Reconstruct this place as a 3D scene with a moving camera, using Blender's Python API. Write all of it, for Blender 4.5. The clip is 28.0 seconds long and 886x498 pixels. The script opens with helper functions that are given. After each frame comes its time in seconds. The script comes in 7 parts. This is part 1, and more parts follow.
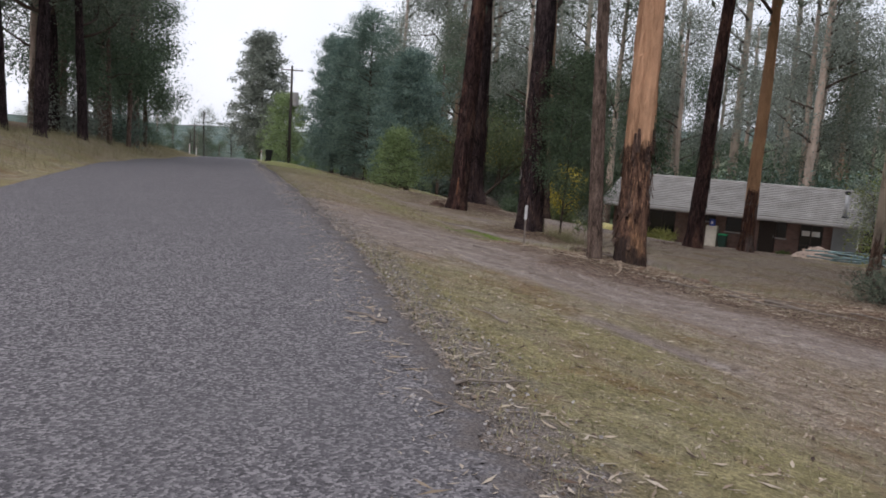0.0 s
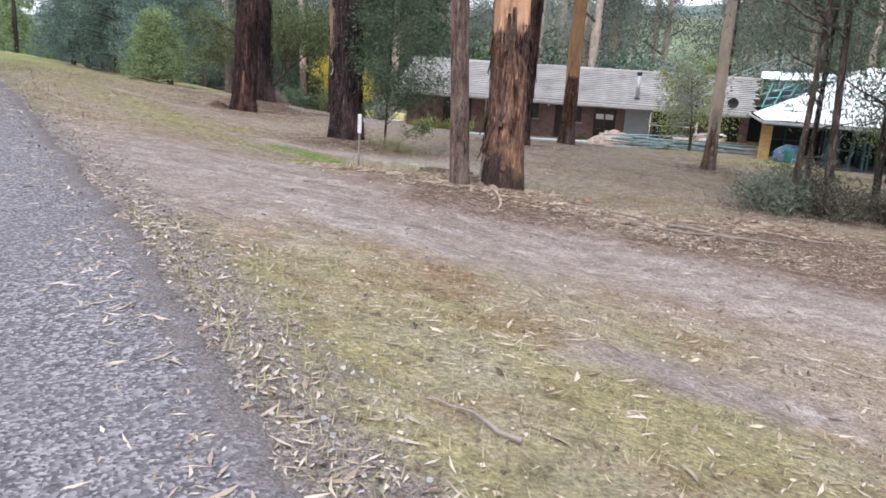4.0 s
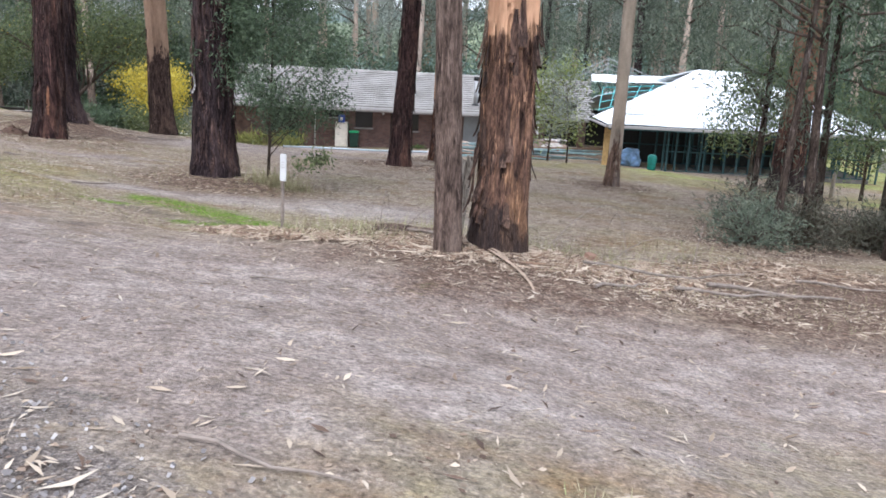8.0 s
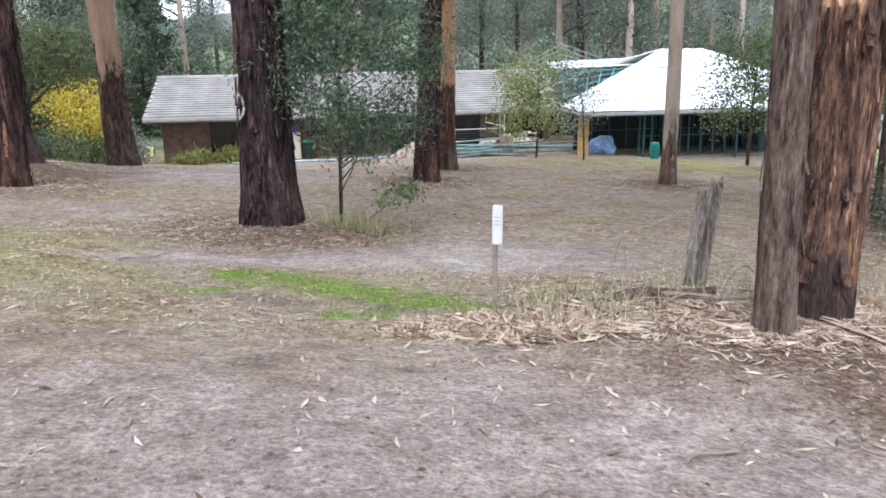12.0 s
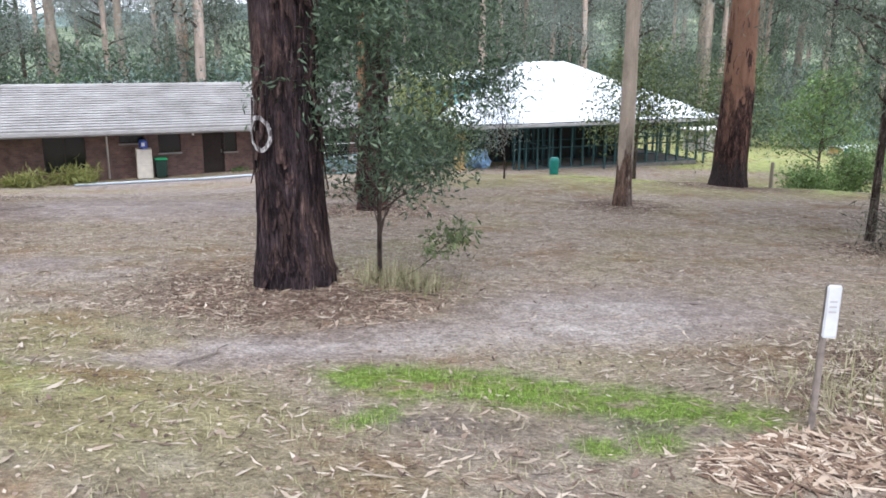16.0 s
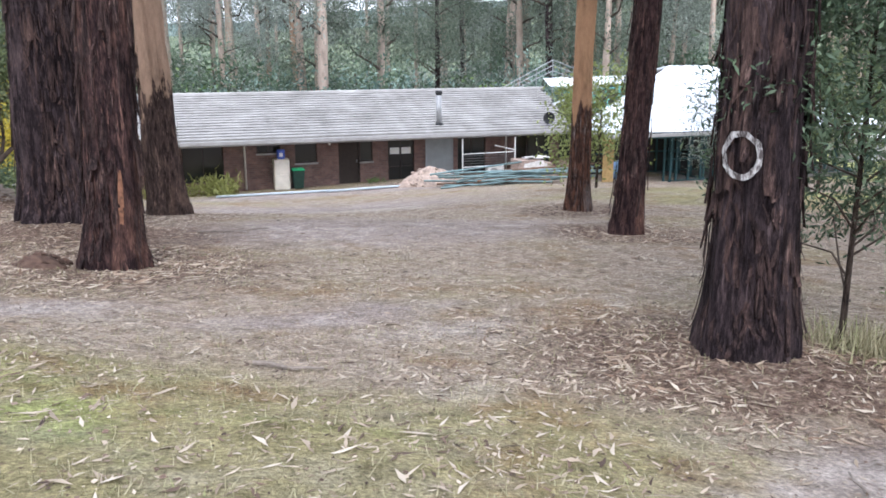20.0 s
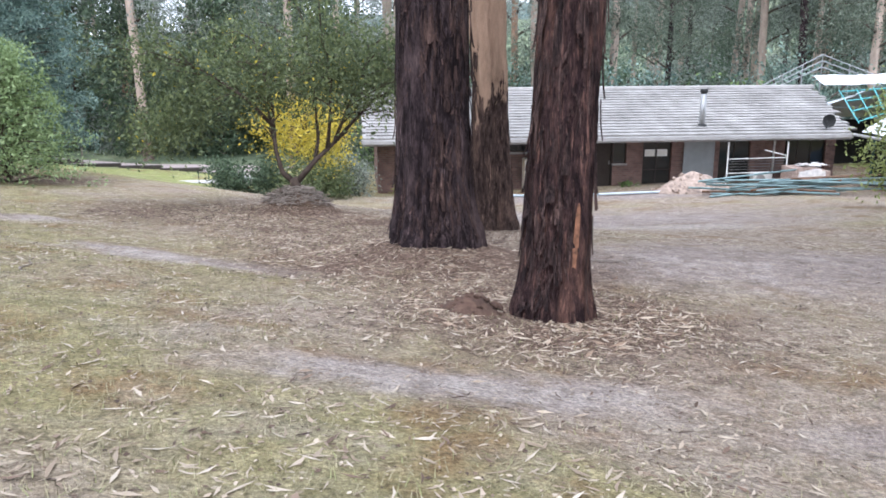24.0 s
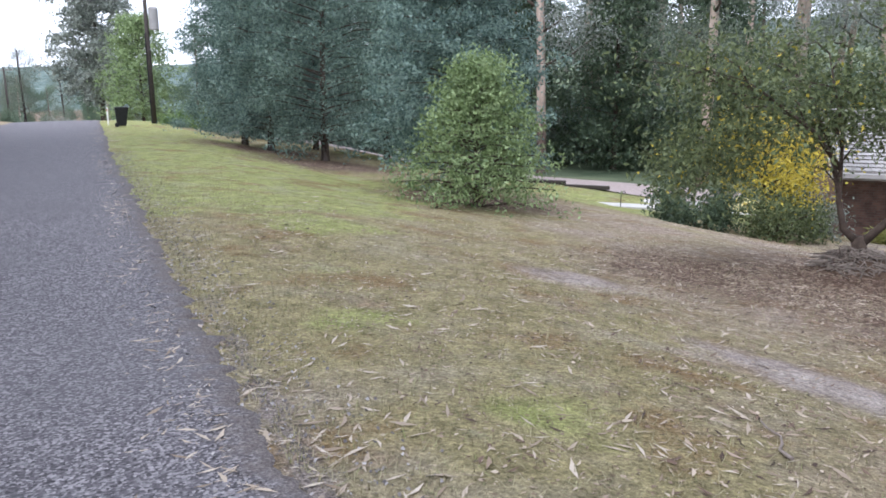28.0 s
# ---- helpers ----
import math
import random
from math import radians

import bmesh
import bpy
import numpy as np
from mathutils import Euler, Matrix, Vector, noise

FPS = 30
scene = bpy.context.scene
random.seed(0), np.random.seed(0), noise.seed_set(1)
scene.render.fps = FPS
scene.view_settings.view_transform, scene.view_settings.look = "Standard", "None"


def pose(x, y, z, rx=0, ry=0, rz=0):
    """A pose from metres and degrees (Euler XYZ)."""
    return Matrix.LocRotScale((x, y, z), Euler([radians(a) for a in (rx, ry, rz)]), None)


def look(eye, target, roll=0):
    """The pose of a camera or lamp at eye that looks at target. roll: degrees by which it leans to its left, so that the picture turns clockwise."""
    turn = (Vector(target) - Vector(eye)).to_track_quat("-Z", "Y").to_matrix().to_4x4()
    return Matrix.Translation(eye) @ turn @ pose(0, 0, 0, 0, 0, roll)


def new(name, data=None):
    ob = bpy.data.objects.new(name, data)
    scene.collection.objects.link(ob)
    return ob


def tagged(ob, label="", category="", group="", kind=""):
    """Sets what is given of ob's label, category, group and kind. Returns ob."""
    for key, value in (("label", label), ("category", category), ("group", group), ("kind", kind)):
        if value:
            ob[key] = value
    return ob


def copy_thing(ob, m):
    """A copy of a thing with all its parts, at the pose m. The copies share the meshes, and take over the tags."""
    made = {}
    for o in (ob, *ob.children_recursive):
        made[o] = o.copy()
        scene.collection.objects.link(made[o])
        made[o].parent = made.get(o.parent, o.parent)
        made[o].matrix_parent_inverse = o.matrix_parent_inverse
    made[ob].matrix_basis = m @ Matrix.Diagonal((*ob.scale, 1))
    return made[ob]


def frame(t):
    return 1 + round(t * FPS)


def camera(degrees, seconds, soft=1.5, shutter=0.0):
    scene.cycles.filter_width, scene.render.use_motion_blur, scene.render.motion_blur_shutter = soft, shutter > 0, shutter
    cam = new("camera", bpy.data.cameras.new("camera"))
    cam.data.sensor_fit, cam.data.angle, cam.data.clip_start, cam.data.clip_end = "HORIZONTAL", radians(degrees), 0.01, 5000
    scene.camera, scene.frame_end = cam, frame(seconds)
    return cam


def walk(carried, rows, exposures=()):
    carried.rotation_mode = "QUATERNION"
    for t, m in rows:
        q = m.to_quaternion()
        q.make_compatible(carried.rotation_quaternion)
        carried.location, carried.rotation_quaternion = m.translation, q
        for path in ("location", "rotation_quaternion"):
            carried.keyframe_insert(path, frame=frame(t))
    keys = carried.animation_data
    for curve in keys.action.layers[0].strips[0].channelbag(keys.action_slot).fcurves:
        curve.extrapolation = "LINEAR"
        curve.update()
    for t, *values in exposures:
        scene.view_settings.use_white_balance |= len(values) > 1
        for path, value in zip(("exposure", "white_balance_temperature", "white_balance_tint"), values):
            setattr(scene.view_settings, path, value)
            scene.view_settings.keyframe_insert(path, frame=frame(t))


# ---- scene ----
# camera and walk
cam = camera(57.1, 28.0, 1.7, 0.06)
PATH = [
    (0, (-0.214, 2.691, 1.204), (-1.118, 4.452, 0.919), 3.8),
    (0.5, (-0.528, 3.177, 1.173), (-1.097, 5.076, 0.907), 2.9),
    (1, (-0.823, 3.752, 1.208), (-1.145, 5.702, 0.905), 1.8),
    (1.5, (-1.147, 4.281, 1.169), (-1.319, 6.231, 0.761), 2.2),
    (2, (-1.41, 4.822, 1.149), (-1.599, 6.764, 0.708), 1.7),
    (2.5, (-1.708, 5.228, 1.122), (-1.906, 7.168, 0.676), 2.3),
    (3, (-2.051, 5.609, 1.14), (-2.289, 7.538, 0.667), 2.7),
    (3.5, (-2.407, 6.032, 1.162), (-2.781, 7.929, 0.65), 3.8),
    (5.5, (-3.803, 7.242, 1.207), (-4.073, 9.149, 0.669), 0.6),
    (6, (-4.074, 7.822, 1.142), (-4.283, 9.762, 0.702), 1.1),
    (6.5, (-4.413, 8.444, 1.101), (-4.373, 10.394, 0.658), 2.4),
    (7, (-4.724, 8.934, 1.066), (-4.666, 10.884, 0.626), 2.0),
    (7.5, (-5.062, 9.436, 1.064), (-4.952, 11.382, 0.614), 1.4),
    (8, (-5.439, 9.925, 1.051), (-5.315, 11.86, 0.56), 3.1),
    (8.5, (-5.801, 10.311, 1.066), (-5.67, 12.237, 0.542), 3.6),
    (9, (-6.193, 10.741, 1.068), (-6.032, 12.663, 0.542), 3.6),
    (9.5, (-6.525, 11.25, 1.018), (-6.352, 13.169, 0.481), 3.6),
    (10, (-6.894, 11.669, 1.034), (-6.725, 13.586, 0.489), 2.2),
    (10.5, (-7.238, 12.117, 1.001), (-7.045, 14.048, 0.519), 0.3),
    (11, (-7.513, 12.51, 0.998), (-7.293, 14.436, 0.508), 0.3),
    (11.5, (-7.874, 12.844, 1.0), (-7.551, 14.756, 0.514), 0.8),
    (12, (-8.16, 13.24, 0.967), (-7.829, 15.149, 0.468), -0.7),
    (12.5, (-8.448, 13.574, 1.004), (-8.07, 15.486, 0.555), -0.4),
    (13, (-8.775, 13.892, 1.014), (-8.295, 15.788, 0.596), -0.5),
    (13.5, (-9.03, 14.275, 0.98), (-8.517, 16.162, 0.558), -1.2),
    (15.5, (-10.117, 15.667, 1.015), (-9.385, 17.467, 0.542), 0.4),
    (16, (-10.401, 16.032, 1.004), (-9.641, 17.818, 0.525), 0.3),
    (16.5, (-10.684, 16.382, 1.018), (-9.89, 18.154, 0.54), 0.6),
    (17, (-11.069, 16.767, 1.005), (-10.261, 18.532, 0.52), 1.5),
    (17.5, (-11.342, 17.152, 0.967), (-10.675, 18.971, 0.471), 1.0),
    (18, (-11.663, 17.543, 0.967), (-11.012, 19.369, 0.474), 1.1),
    (18.5, (-11.979, 17.912, 0.99), (-11.284, 19.744, 0.586), 0.7),
    (19, (-12.237, 18.331, 0.953), (-11.557, 20.166, 0.539), -0.1),
    (19.5, (-12.554, 18.692, 0.937), (-11.937, 20.547, 0.517), -0.3),
    (20, (-12.841, 19.149, 0.901), (-12.235, 20.998, 0.438), -0.3),
    (20.5, (-13.129, 19.485, 0.959), (-12.559, 21.338, 0.467), -0.7),
    (22.5, (-14.449, 20.665, 1.036), (-13.476, 22.356, 0.596), 0.4),
    (23, (-14.792, 21.052, 1.072), (-14.169, 22.897, 0.617), 0.7),
    (23.5, (-15.187, 21.437, 1.058), (-14.875, 23.357, 0.59), 0.2),
    (24, (-15.588, 21.796, 1.088), (-15.393, 23.727, 0.605), -0.2),
    (24.5, (-16.035, 22.232, 1.093), (-16.145, 24.172, 0.618), -2.6),
    (25, (-16.735, 22.646, 1.16), (-17.045, 24.565, 0.691), -4.0),
    (25.5, (-17.162, 23.143, 1.139), (-17.592, 25.04, 0.675), -4.5),
    (26, (-17.613, 23.617, 1.194), (-18.15, 25.49, 0.746), -4.7),
    (26.5, (-18.106, 24.043, 1.217), (-18.585, 25.934, 0.772), -3.1),
    (27, (-18.566, 24.529, 1.202), (-19.185, 26.379, 0.761), -3.1),
    (27.5, (-19.022, 24.894, 1.194), (-19.629, 26.746, 0.745), -1.2),
    (28, (-19.558, 25.269, 1.216), (-20.148, 27.123, 0.752), -0.1),
]
walk(cam, [(t, look(eye, target, roll)) for t, eye, target, roll in PATH], [(0, -0.26, 6200, 14), (0.5, -0.15, 6300, 16), (1.0, 0.05, 6600, 16), (1.7, 0.6, 6300, 14), (3, 0.95, 6000, 14), (6, 0.98, 5750, 12), (9, 1.09, 5750, 12), (18, 1.2, 5700, 12), (21, 1.28, 5650, 12), (24, 1.3, 5600, 12), (25, 1.3, 5400, 12), (26, 0.83, 5500, 14), (27, 0.52, 5750, 14), (28, 0.92, 5650, 14)])

# ---- world, sun, sky ----
SUN_EL, SUN_ROT = radians(52), radians(200)
world = bpy.data.worlds.new("overcast_sky")
scene.world = world
world.use_nodes = True
wn, wl = world.node_tree.nodes, world.node_tree.links
sky = wn.new("ShaderNodeTexSky")
sky.sky_type, sky.sun_disc, sky.sun_elevation, sky.sun_rotation = "NISHITA", False, SUN_EL, SUN_ROT
sky.air_density, sky.dust_density = 1.0, 4.0
cloud_tc = wn.new("ShaderNodeTexCoord")
cloud = wn.new("ShaderNodeTexNoise")
cloud.inputs["Scale"].default_value, cloud.inputs["Detail"].default_value = 2.2, 5
cloud_ramp = wn.new("ShaderNodeValToRGB")
cloud_ramp.color_ramp.elements[0].position, cloud_ramp.color_ramp.elements[0].color = 0.35, (10.0, 10.3, 10.9, 1)
cloud_ramp.color_ramp.elements[1].position, cloud_ramp.color_ramp.elements[1].color = 0.7, (13.5, 13.5, 13.6, 1)
cloud_mix = wn.new("ShaderNodeMixRGB")
cloud_mix.inputs[0].default_value = 0.85
wl.new(cloud_tc.outputs["Generated"], cloud.inputs["Vector"])
wl.new(cloud.outputs["Fac"], cloud_ramp.inputs["Fac"])
wl.new(sky.outputs["Color"], cloud_mix.inputs[1])
wl.new(cloud_ramp.outputs["Color"], cloud_mix.inputs[2])
wl.new(cloud_mix.outputs["Color"], wn["Background"].inputs["Color"])
wn["Background"].inputs["Strength"].default_value = 0.12

sun_data = bpy.data.lights.new("sun", "SUN")
sun_data.energy, sun_data.angle, sun_data.color = 1.1, radians(25), (1.0, 0.96, 0.9)
sun = new("sun", sun_data)
sun.rotation_euler = Euler((radians(90) - SUN_EL, 0, radians(180) - SUN_ROT))


# ---- materials ----
class Mat:
    """A principled material with a few noise helpers."""

    def __init__(self, name, rough=0.8, metal=0.0, spec=0.3):
        self.m = bpy.data.materials.new(name)
        self.m.use_nodes = True
        self.t = self.m.node_tree
        self.b = self.t.nodes["Principled BSDF"]
        self.b.inputs["Roughness"].default_value = rough
        self.b.inputs["Metallic"].default_value = metal
        self.b.inputs["Specular IOR Level"].default_value = spec
        self.tc = self.t.nodes.new("ShaderNodeTexCoord")

    def node(self, kind, **values):
        n = self.t.nodes.new(kind)
        for k, v in values.items():
            n.inputs[k].default_value = v
        return n

    def link(self, a, b):
        self.t.links.new(a, b)

    def coords(self, scale=(1, 1, 1)):
        mp = self.node("ShaderNodeMapping", Scale=scale)
        self.link(self.tc.outputs["Object"], mp.inputs["Vector"])
        return mp.outputs["Vector"]

    def noise(self, scale, detail=4, stretch=(1, 1, 1), rough=0.55):
        n = self.node("ShaderNodeTexNoise", Scale=scale, Detail=detail, Roughness=rough)
        self.link(self.coords(stretch), n.inputs["Vector"])
        return n.outputs["Fac"]

    def ramp(self, fac, *stops):
        r = self.node("ShaderNodeValToRGB")
        e = r.color_ramp.elements
        while len(e) < len(stops):
            e.new(0.5)
        for el, (p, c) in zip(e, stops):
            el.position, el.color = p, (*c, 1)
        self.link(fac, r.inputs["Fac"])
        return r.outputs["Color"]

    def mix(self, fac, a, b, mode="MIX"):
        n = self.node("ShaderNodeMixRGB")
        n.blend_type = mode
        for sock, val in zip(n.inputs, (fac, a, b)):
            if isinstance(val, (int, float)):
                sock.default_value = val
            elif isinstance(val, tuple):
                sock.default_value = (*val, 1)
            else:
                self.link(val, sock)
        return n.outputs["Color"]

    def math(self, op, a, b=0.0):
        n = self.node("ShaderNodeMath")
        n.operation = op
        for sock, val in zip(n.inputs, (a, b)):
            if isinstance(val, (int, float)):
                sock.default_value = val
            else:
                self.link(val, sock)
        return n.outputs[0]

    def attr(self, name):
        n = self.node("ShaderNodeAttribute")
        n.attribute_name = name
        return n.outputs["Fac"]

    def island(self):
        return self.node("ShaderNodeNewGeometry").outputs["Random Per Island"]

    def chance(self):
        return self.node("ShaderNodeObjectInfo").outputs["Random"]

    def color(self, c):
        if isinstance(c, tuple):
            self.b.inputs["Base Color"].default_value = (*c, 1)
        else:
            self.link(c, self.b.inputs["Base Color"])
        return self

    def bump(self, height, strength=0.4, distance=0.02):
        n = self.node("ShaderNodeBump", Strength=strength, Distance=distance)
        self.link(height, n.inputs["Height"])
        self.link(n.outputs["Normal"], self.b.inputs["Normal"])
        return self

    def thin(self, share=0.35):
        """Light passes through, as in a leaf."""
        tr = self.node("ShaderNodeBsdfTranslucent")
        src = self.b.inputs["Base Color"]
        if src.is_linked:
            self.link(src.links[0].from_socket, tr.inputs["Color"])
        else:
            tr.inputs["Color"].default_value = src.default_value
        mx = self.node("ShaderNodeMixShader")
        mx.inputs[0].default_value = share
        self.link(self.b.outputs[0], mx.inputs[1])
        self.link(tr.outputs[0], mx.inputs[2])
        self.link(mx.outputs[0], self.t.nodes["Material Output"].inputs["Surface"])
        return self


def plain(name, c, rough=0.7, metal=0.0, vary=0.15, scale=8.0, bump=0.0):
    m = Mat(name, rough, metal)
    n = m.noise(scale, 5)
    lo, hi = tuple(v * (1 - vary) for v in c), tuple(min(1, v * (1 + vary)) for v in c)
    m.color(m.ramp(n, (0.3, lo), (0.7, hi)))
    if bump:
        m.bump(m.noise(scale * 6, 4), bump)
    return m.m


def bark(name, low, lowdark, high=None, break_z=3.0, soft=0.8, crack=(0.012, 0.008, 0.008), pale=(0.2, 0.165, 0.15), char=0.0):
    """Fibrous bark, furrowed along the trunk; above break_z it may be shed to a smooth pale skin."""
    m = Mat(name, 0.95, 0, 0.1)
    fur = m.noise(13, 8, (1, 1, 0.24), 0.75)
    fine = m.noise(62, 6, (1, 1, 0.16), 0.72)
    patch = m.noise(2.2, 5, (1, 1, 0.35), 0.65)
    c = m.ramp(fur, (0.37, crack), (0.47, lowdark), (0.6, low), (0.72, tuple(min(1, v * 1.6) for v in low)))
    c = m.mix(m.math("MULTIPLY", m.ramp(patch, (0.52, (0, 0, 0)), (0.66, (1, 1, 1))), 0.75), c, pale, "MIX")
    strip = m.noise(26, 7, (1, 1, 0.1), 0.7)
    worn = m.math("MULTIPLY", m.ramp(strip, (0.55, (0, 0, 0)), (0.66, (1, 1, 1))), m.ramp(m.noise(3.5, 4, (1, 1, 0.5)), (0.35, (0.15, 0.15, 0.15)), (0.65, (0.9, 0.9, 0.9))))
    c = m.mix(worn, c, tuple(min(1, v * 1.75 + 0.012) for v in pale))
    c = m.mix(0.85, c, m.ramp(fine, (0.3, (0.28, 0.28, 0.28)), (0.5, (0.9, 0.9, 0.9)), (0.7, (1.5, 1.5, 1.5))), "MULTIPLY")
    h = m.math("ADD", fur, m.math("MULTIPLY", fine, 0.5))
    sep = m.node("ShaderNodeSeparateXYZ")
    m.link(m.tc.outputs["Object"], sep.inputs[0])
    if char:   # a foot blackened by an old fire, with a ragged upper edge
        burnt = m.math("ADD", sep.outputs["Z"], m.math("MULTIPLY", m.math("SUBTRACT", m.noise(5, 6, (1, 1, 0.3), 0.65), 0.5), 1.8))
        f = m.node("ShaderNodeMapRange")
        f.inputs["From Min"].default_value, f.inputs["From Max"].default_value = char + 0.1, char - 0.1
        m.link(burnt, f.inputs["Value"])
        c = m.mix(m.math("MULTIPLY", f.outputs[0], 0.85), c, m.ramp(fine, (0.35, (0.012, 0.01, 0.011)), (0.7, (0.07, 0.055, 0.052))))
    if high:
        edge = m.math("ADD", sep.outputs["Z"], m.math("MULTIPLY", m.math("SUBTRACT", m.noise(3.0, 6, (1, 1, 0.22), 0.65), 0.5), 5.5 * soft))
        f = m.node("ShaderNodeMapRange")
        f.inputs["From Min"].default_value, f.inputs["From Max"].default_value = break_z - 0.06, break_z + 0.06
        m.link(edge, f.inputs["Value"])
        skin = m.ramp(m.noise(2.6, 7, (1, 1, 0.35), 0.65), (0.3, tuple(v * 0.5 for v in high)), (0.48, high), (0.72, tuple(min(1, v * 1.35) for v in high)))
        skin = m.mix(0.35, skin, m.ramp(fine, (0.3, (0.5, 0.5, 0.5)), (0.7, (1.3, 1.3, 1.3))), "MULTIPLY")
        c = m.mix(f.outputs[0], c, skin)
        inv = m.math("SUBTRACT", 1.0, f.outputs[0])
        h = m.math("MULTIPLY", h, m.math("ADD", m.math("MULTIPLY", inv, 0.9), 0.1))
    m.color(c)
    m.bump(h, 1.0, 0.06)
    return m.m


def foliage(name, dark, light, rough=0.55, share=0.3):
    m = Mat(name, rough, 0, 0.35)
    m.color(m.ramp(m.island(), (0.0, dark), (0.55, tuple((a + b) / 2 for a, b in zip(dark, light))), (1.0, light)))
    m.thin(share)
    return m.m


BARK_DARK = bark("stringy_bark", (0.062, 0.043, 0.044), (0.024, 0.017, 0.019), pale=(0.115, 0.08, 0.078))
BARK_RED = bark("red_stringy_bark", (0.085, 0.048, 0.042), (0.034, 0.02, 0.021), pale=(0.19, 0.1, 0.074))
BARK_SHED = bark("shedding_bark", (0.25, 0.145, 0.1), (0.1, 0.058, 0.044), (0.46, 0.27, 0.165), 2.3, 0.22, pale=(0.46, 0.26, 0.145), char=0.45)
BARK_GREY = bark("grey_bark", (0.2, 0.143, 0.115), (0.12, 0.084, 0.068), crack=(0.03, 0.02, 0.017), pale=(0.22, 0.165, 0.135))
BARK_ORANGE = bark("orange_bark", (0.16, 0.075, 0.046), (0.06, 0.033, 0.026), (0.36, 0.21, 0.12), 2.2, 0.9)
BARK_TAN = bark("tan_gum_bark", (0.1, 0.066, 0.052), (0.045, 0.03, 0.027), (0.3, 0.2, 0.14), 2.6, 1.3, pale=(0.17, 0.11, 0.085))
BARK_PALE = bark("pale_gum_bark", (0.2, 0.13, 0.095), (0.11, 0.07, 0.052), (0.35, 0.285, 0.225), 0.9, 0.7)
BARK_FAR = bark("far_gum_bark", (0.24, 0.175, 0.14), (0.13, 0.095, 0.075), (0.42, 0.33, 0.27), 3.5)
BARK_THIN = bark("sapling_bark", (0.1, 0.074, 0.058), (0.055, 0.04, 0.032))
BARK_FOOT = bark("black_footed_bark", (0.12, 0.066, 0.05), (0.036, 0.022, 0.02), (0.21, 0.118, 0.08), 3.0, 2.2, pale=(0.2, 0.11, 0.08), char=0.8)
BARK_STRIP = bark("loose_bark_strip", (0.085, 0.052, 0.045), (0.03, 0.02, 0.02), pale=(0.14, 0.088, 0.074))
BARK_PLATE = bark("curling_bark_plate", (0.15, 0.09, 0.068), (0.06, 0.04, 0.033), pale=(0.26, 0.165, 0.12))
BARK_LIMB = plain("limb_bark", (0.075, 0.055, 0.043), 0.95, 0, 0.35, 12)

LEAF_GUM = foliage("gum_leaf", (0.07, 0.09, 0.066), (0.23, 0.262, 0.19), 0.55, 0.4)
# Pale grey lifted above true leaf tone to paint in the woods' haze.
LEAF_HAZE_GREY = foliage("haze_grey_gum_leaf", (0.135, 0.158, 0.13), (0.38, 0.405, 0.345), 0.55, 0.4)
LEAF_WATTLE = foliage("wattle_leaf", (0.058, 0.092, 0.058), (0.165, 0.22, 0.135), 0.55, 0.4)
LEAF_OAK = foliage("dark_dense_leaf", (0.08, 0.125, 0.105), (0.27, 0.36, 0.29), 0.55, 0.4)
LEAF_BRIGHT = foliage("bright_leaf", (0.085, 0.14, 0.045), (0.21, 0.29, 0.1))
LEAF_LIME = foliage("lime_green_leaf", (0.15, 0.18, 0.05), (0.36, 0.4, 0.15))
LEAF_YELLOW = foliage("autumn_yellow_leaf", (0.36, 0.3, 0.04), (0.66, 0.53, 0.07))
LEAF_BLUE = foliage("blue_green_leaf", (0.07, 0.12, 0.105), (0.3, 0.4, 0.34), 0.55, 0.4)
LEAF_PLUM = foliage("fruit_tree_leaf", (0.05, 0.07, 0.03), (0.2, 0.235, 0.1))
LEAF_MID = foliage("young_tree_leaf", (0.12, 0.175, 0.065), (0.35, 0.44, 0.21))
LEAF_OLIVE = foliage("olive_strap_leaf", (0.16, 0.17, 0.045), (0.36, 0.36, 0.12))
LEAF_DRY = foliage("dry_scrub_leaf", (0.045, 0.045, 0.03), (0.15, 0.14, 0.1))
LEAF_SAP = foliage("sapling_leaf", (0.035, 0.06, 0.035), (0.15, 0.2, 0.115), 0.5, 0.35)


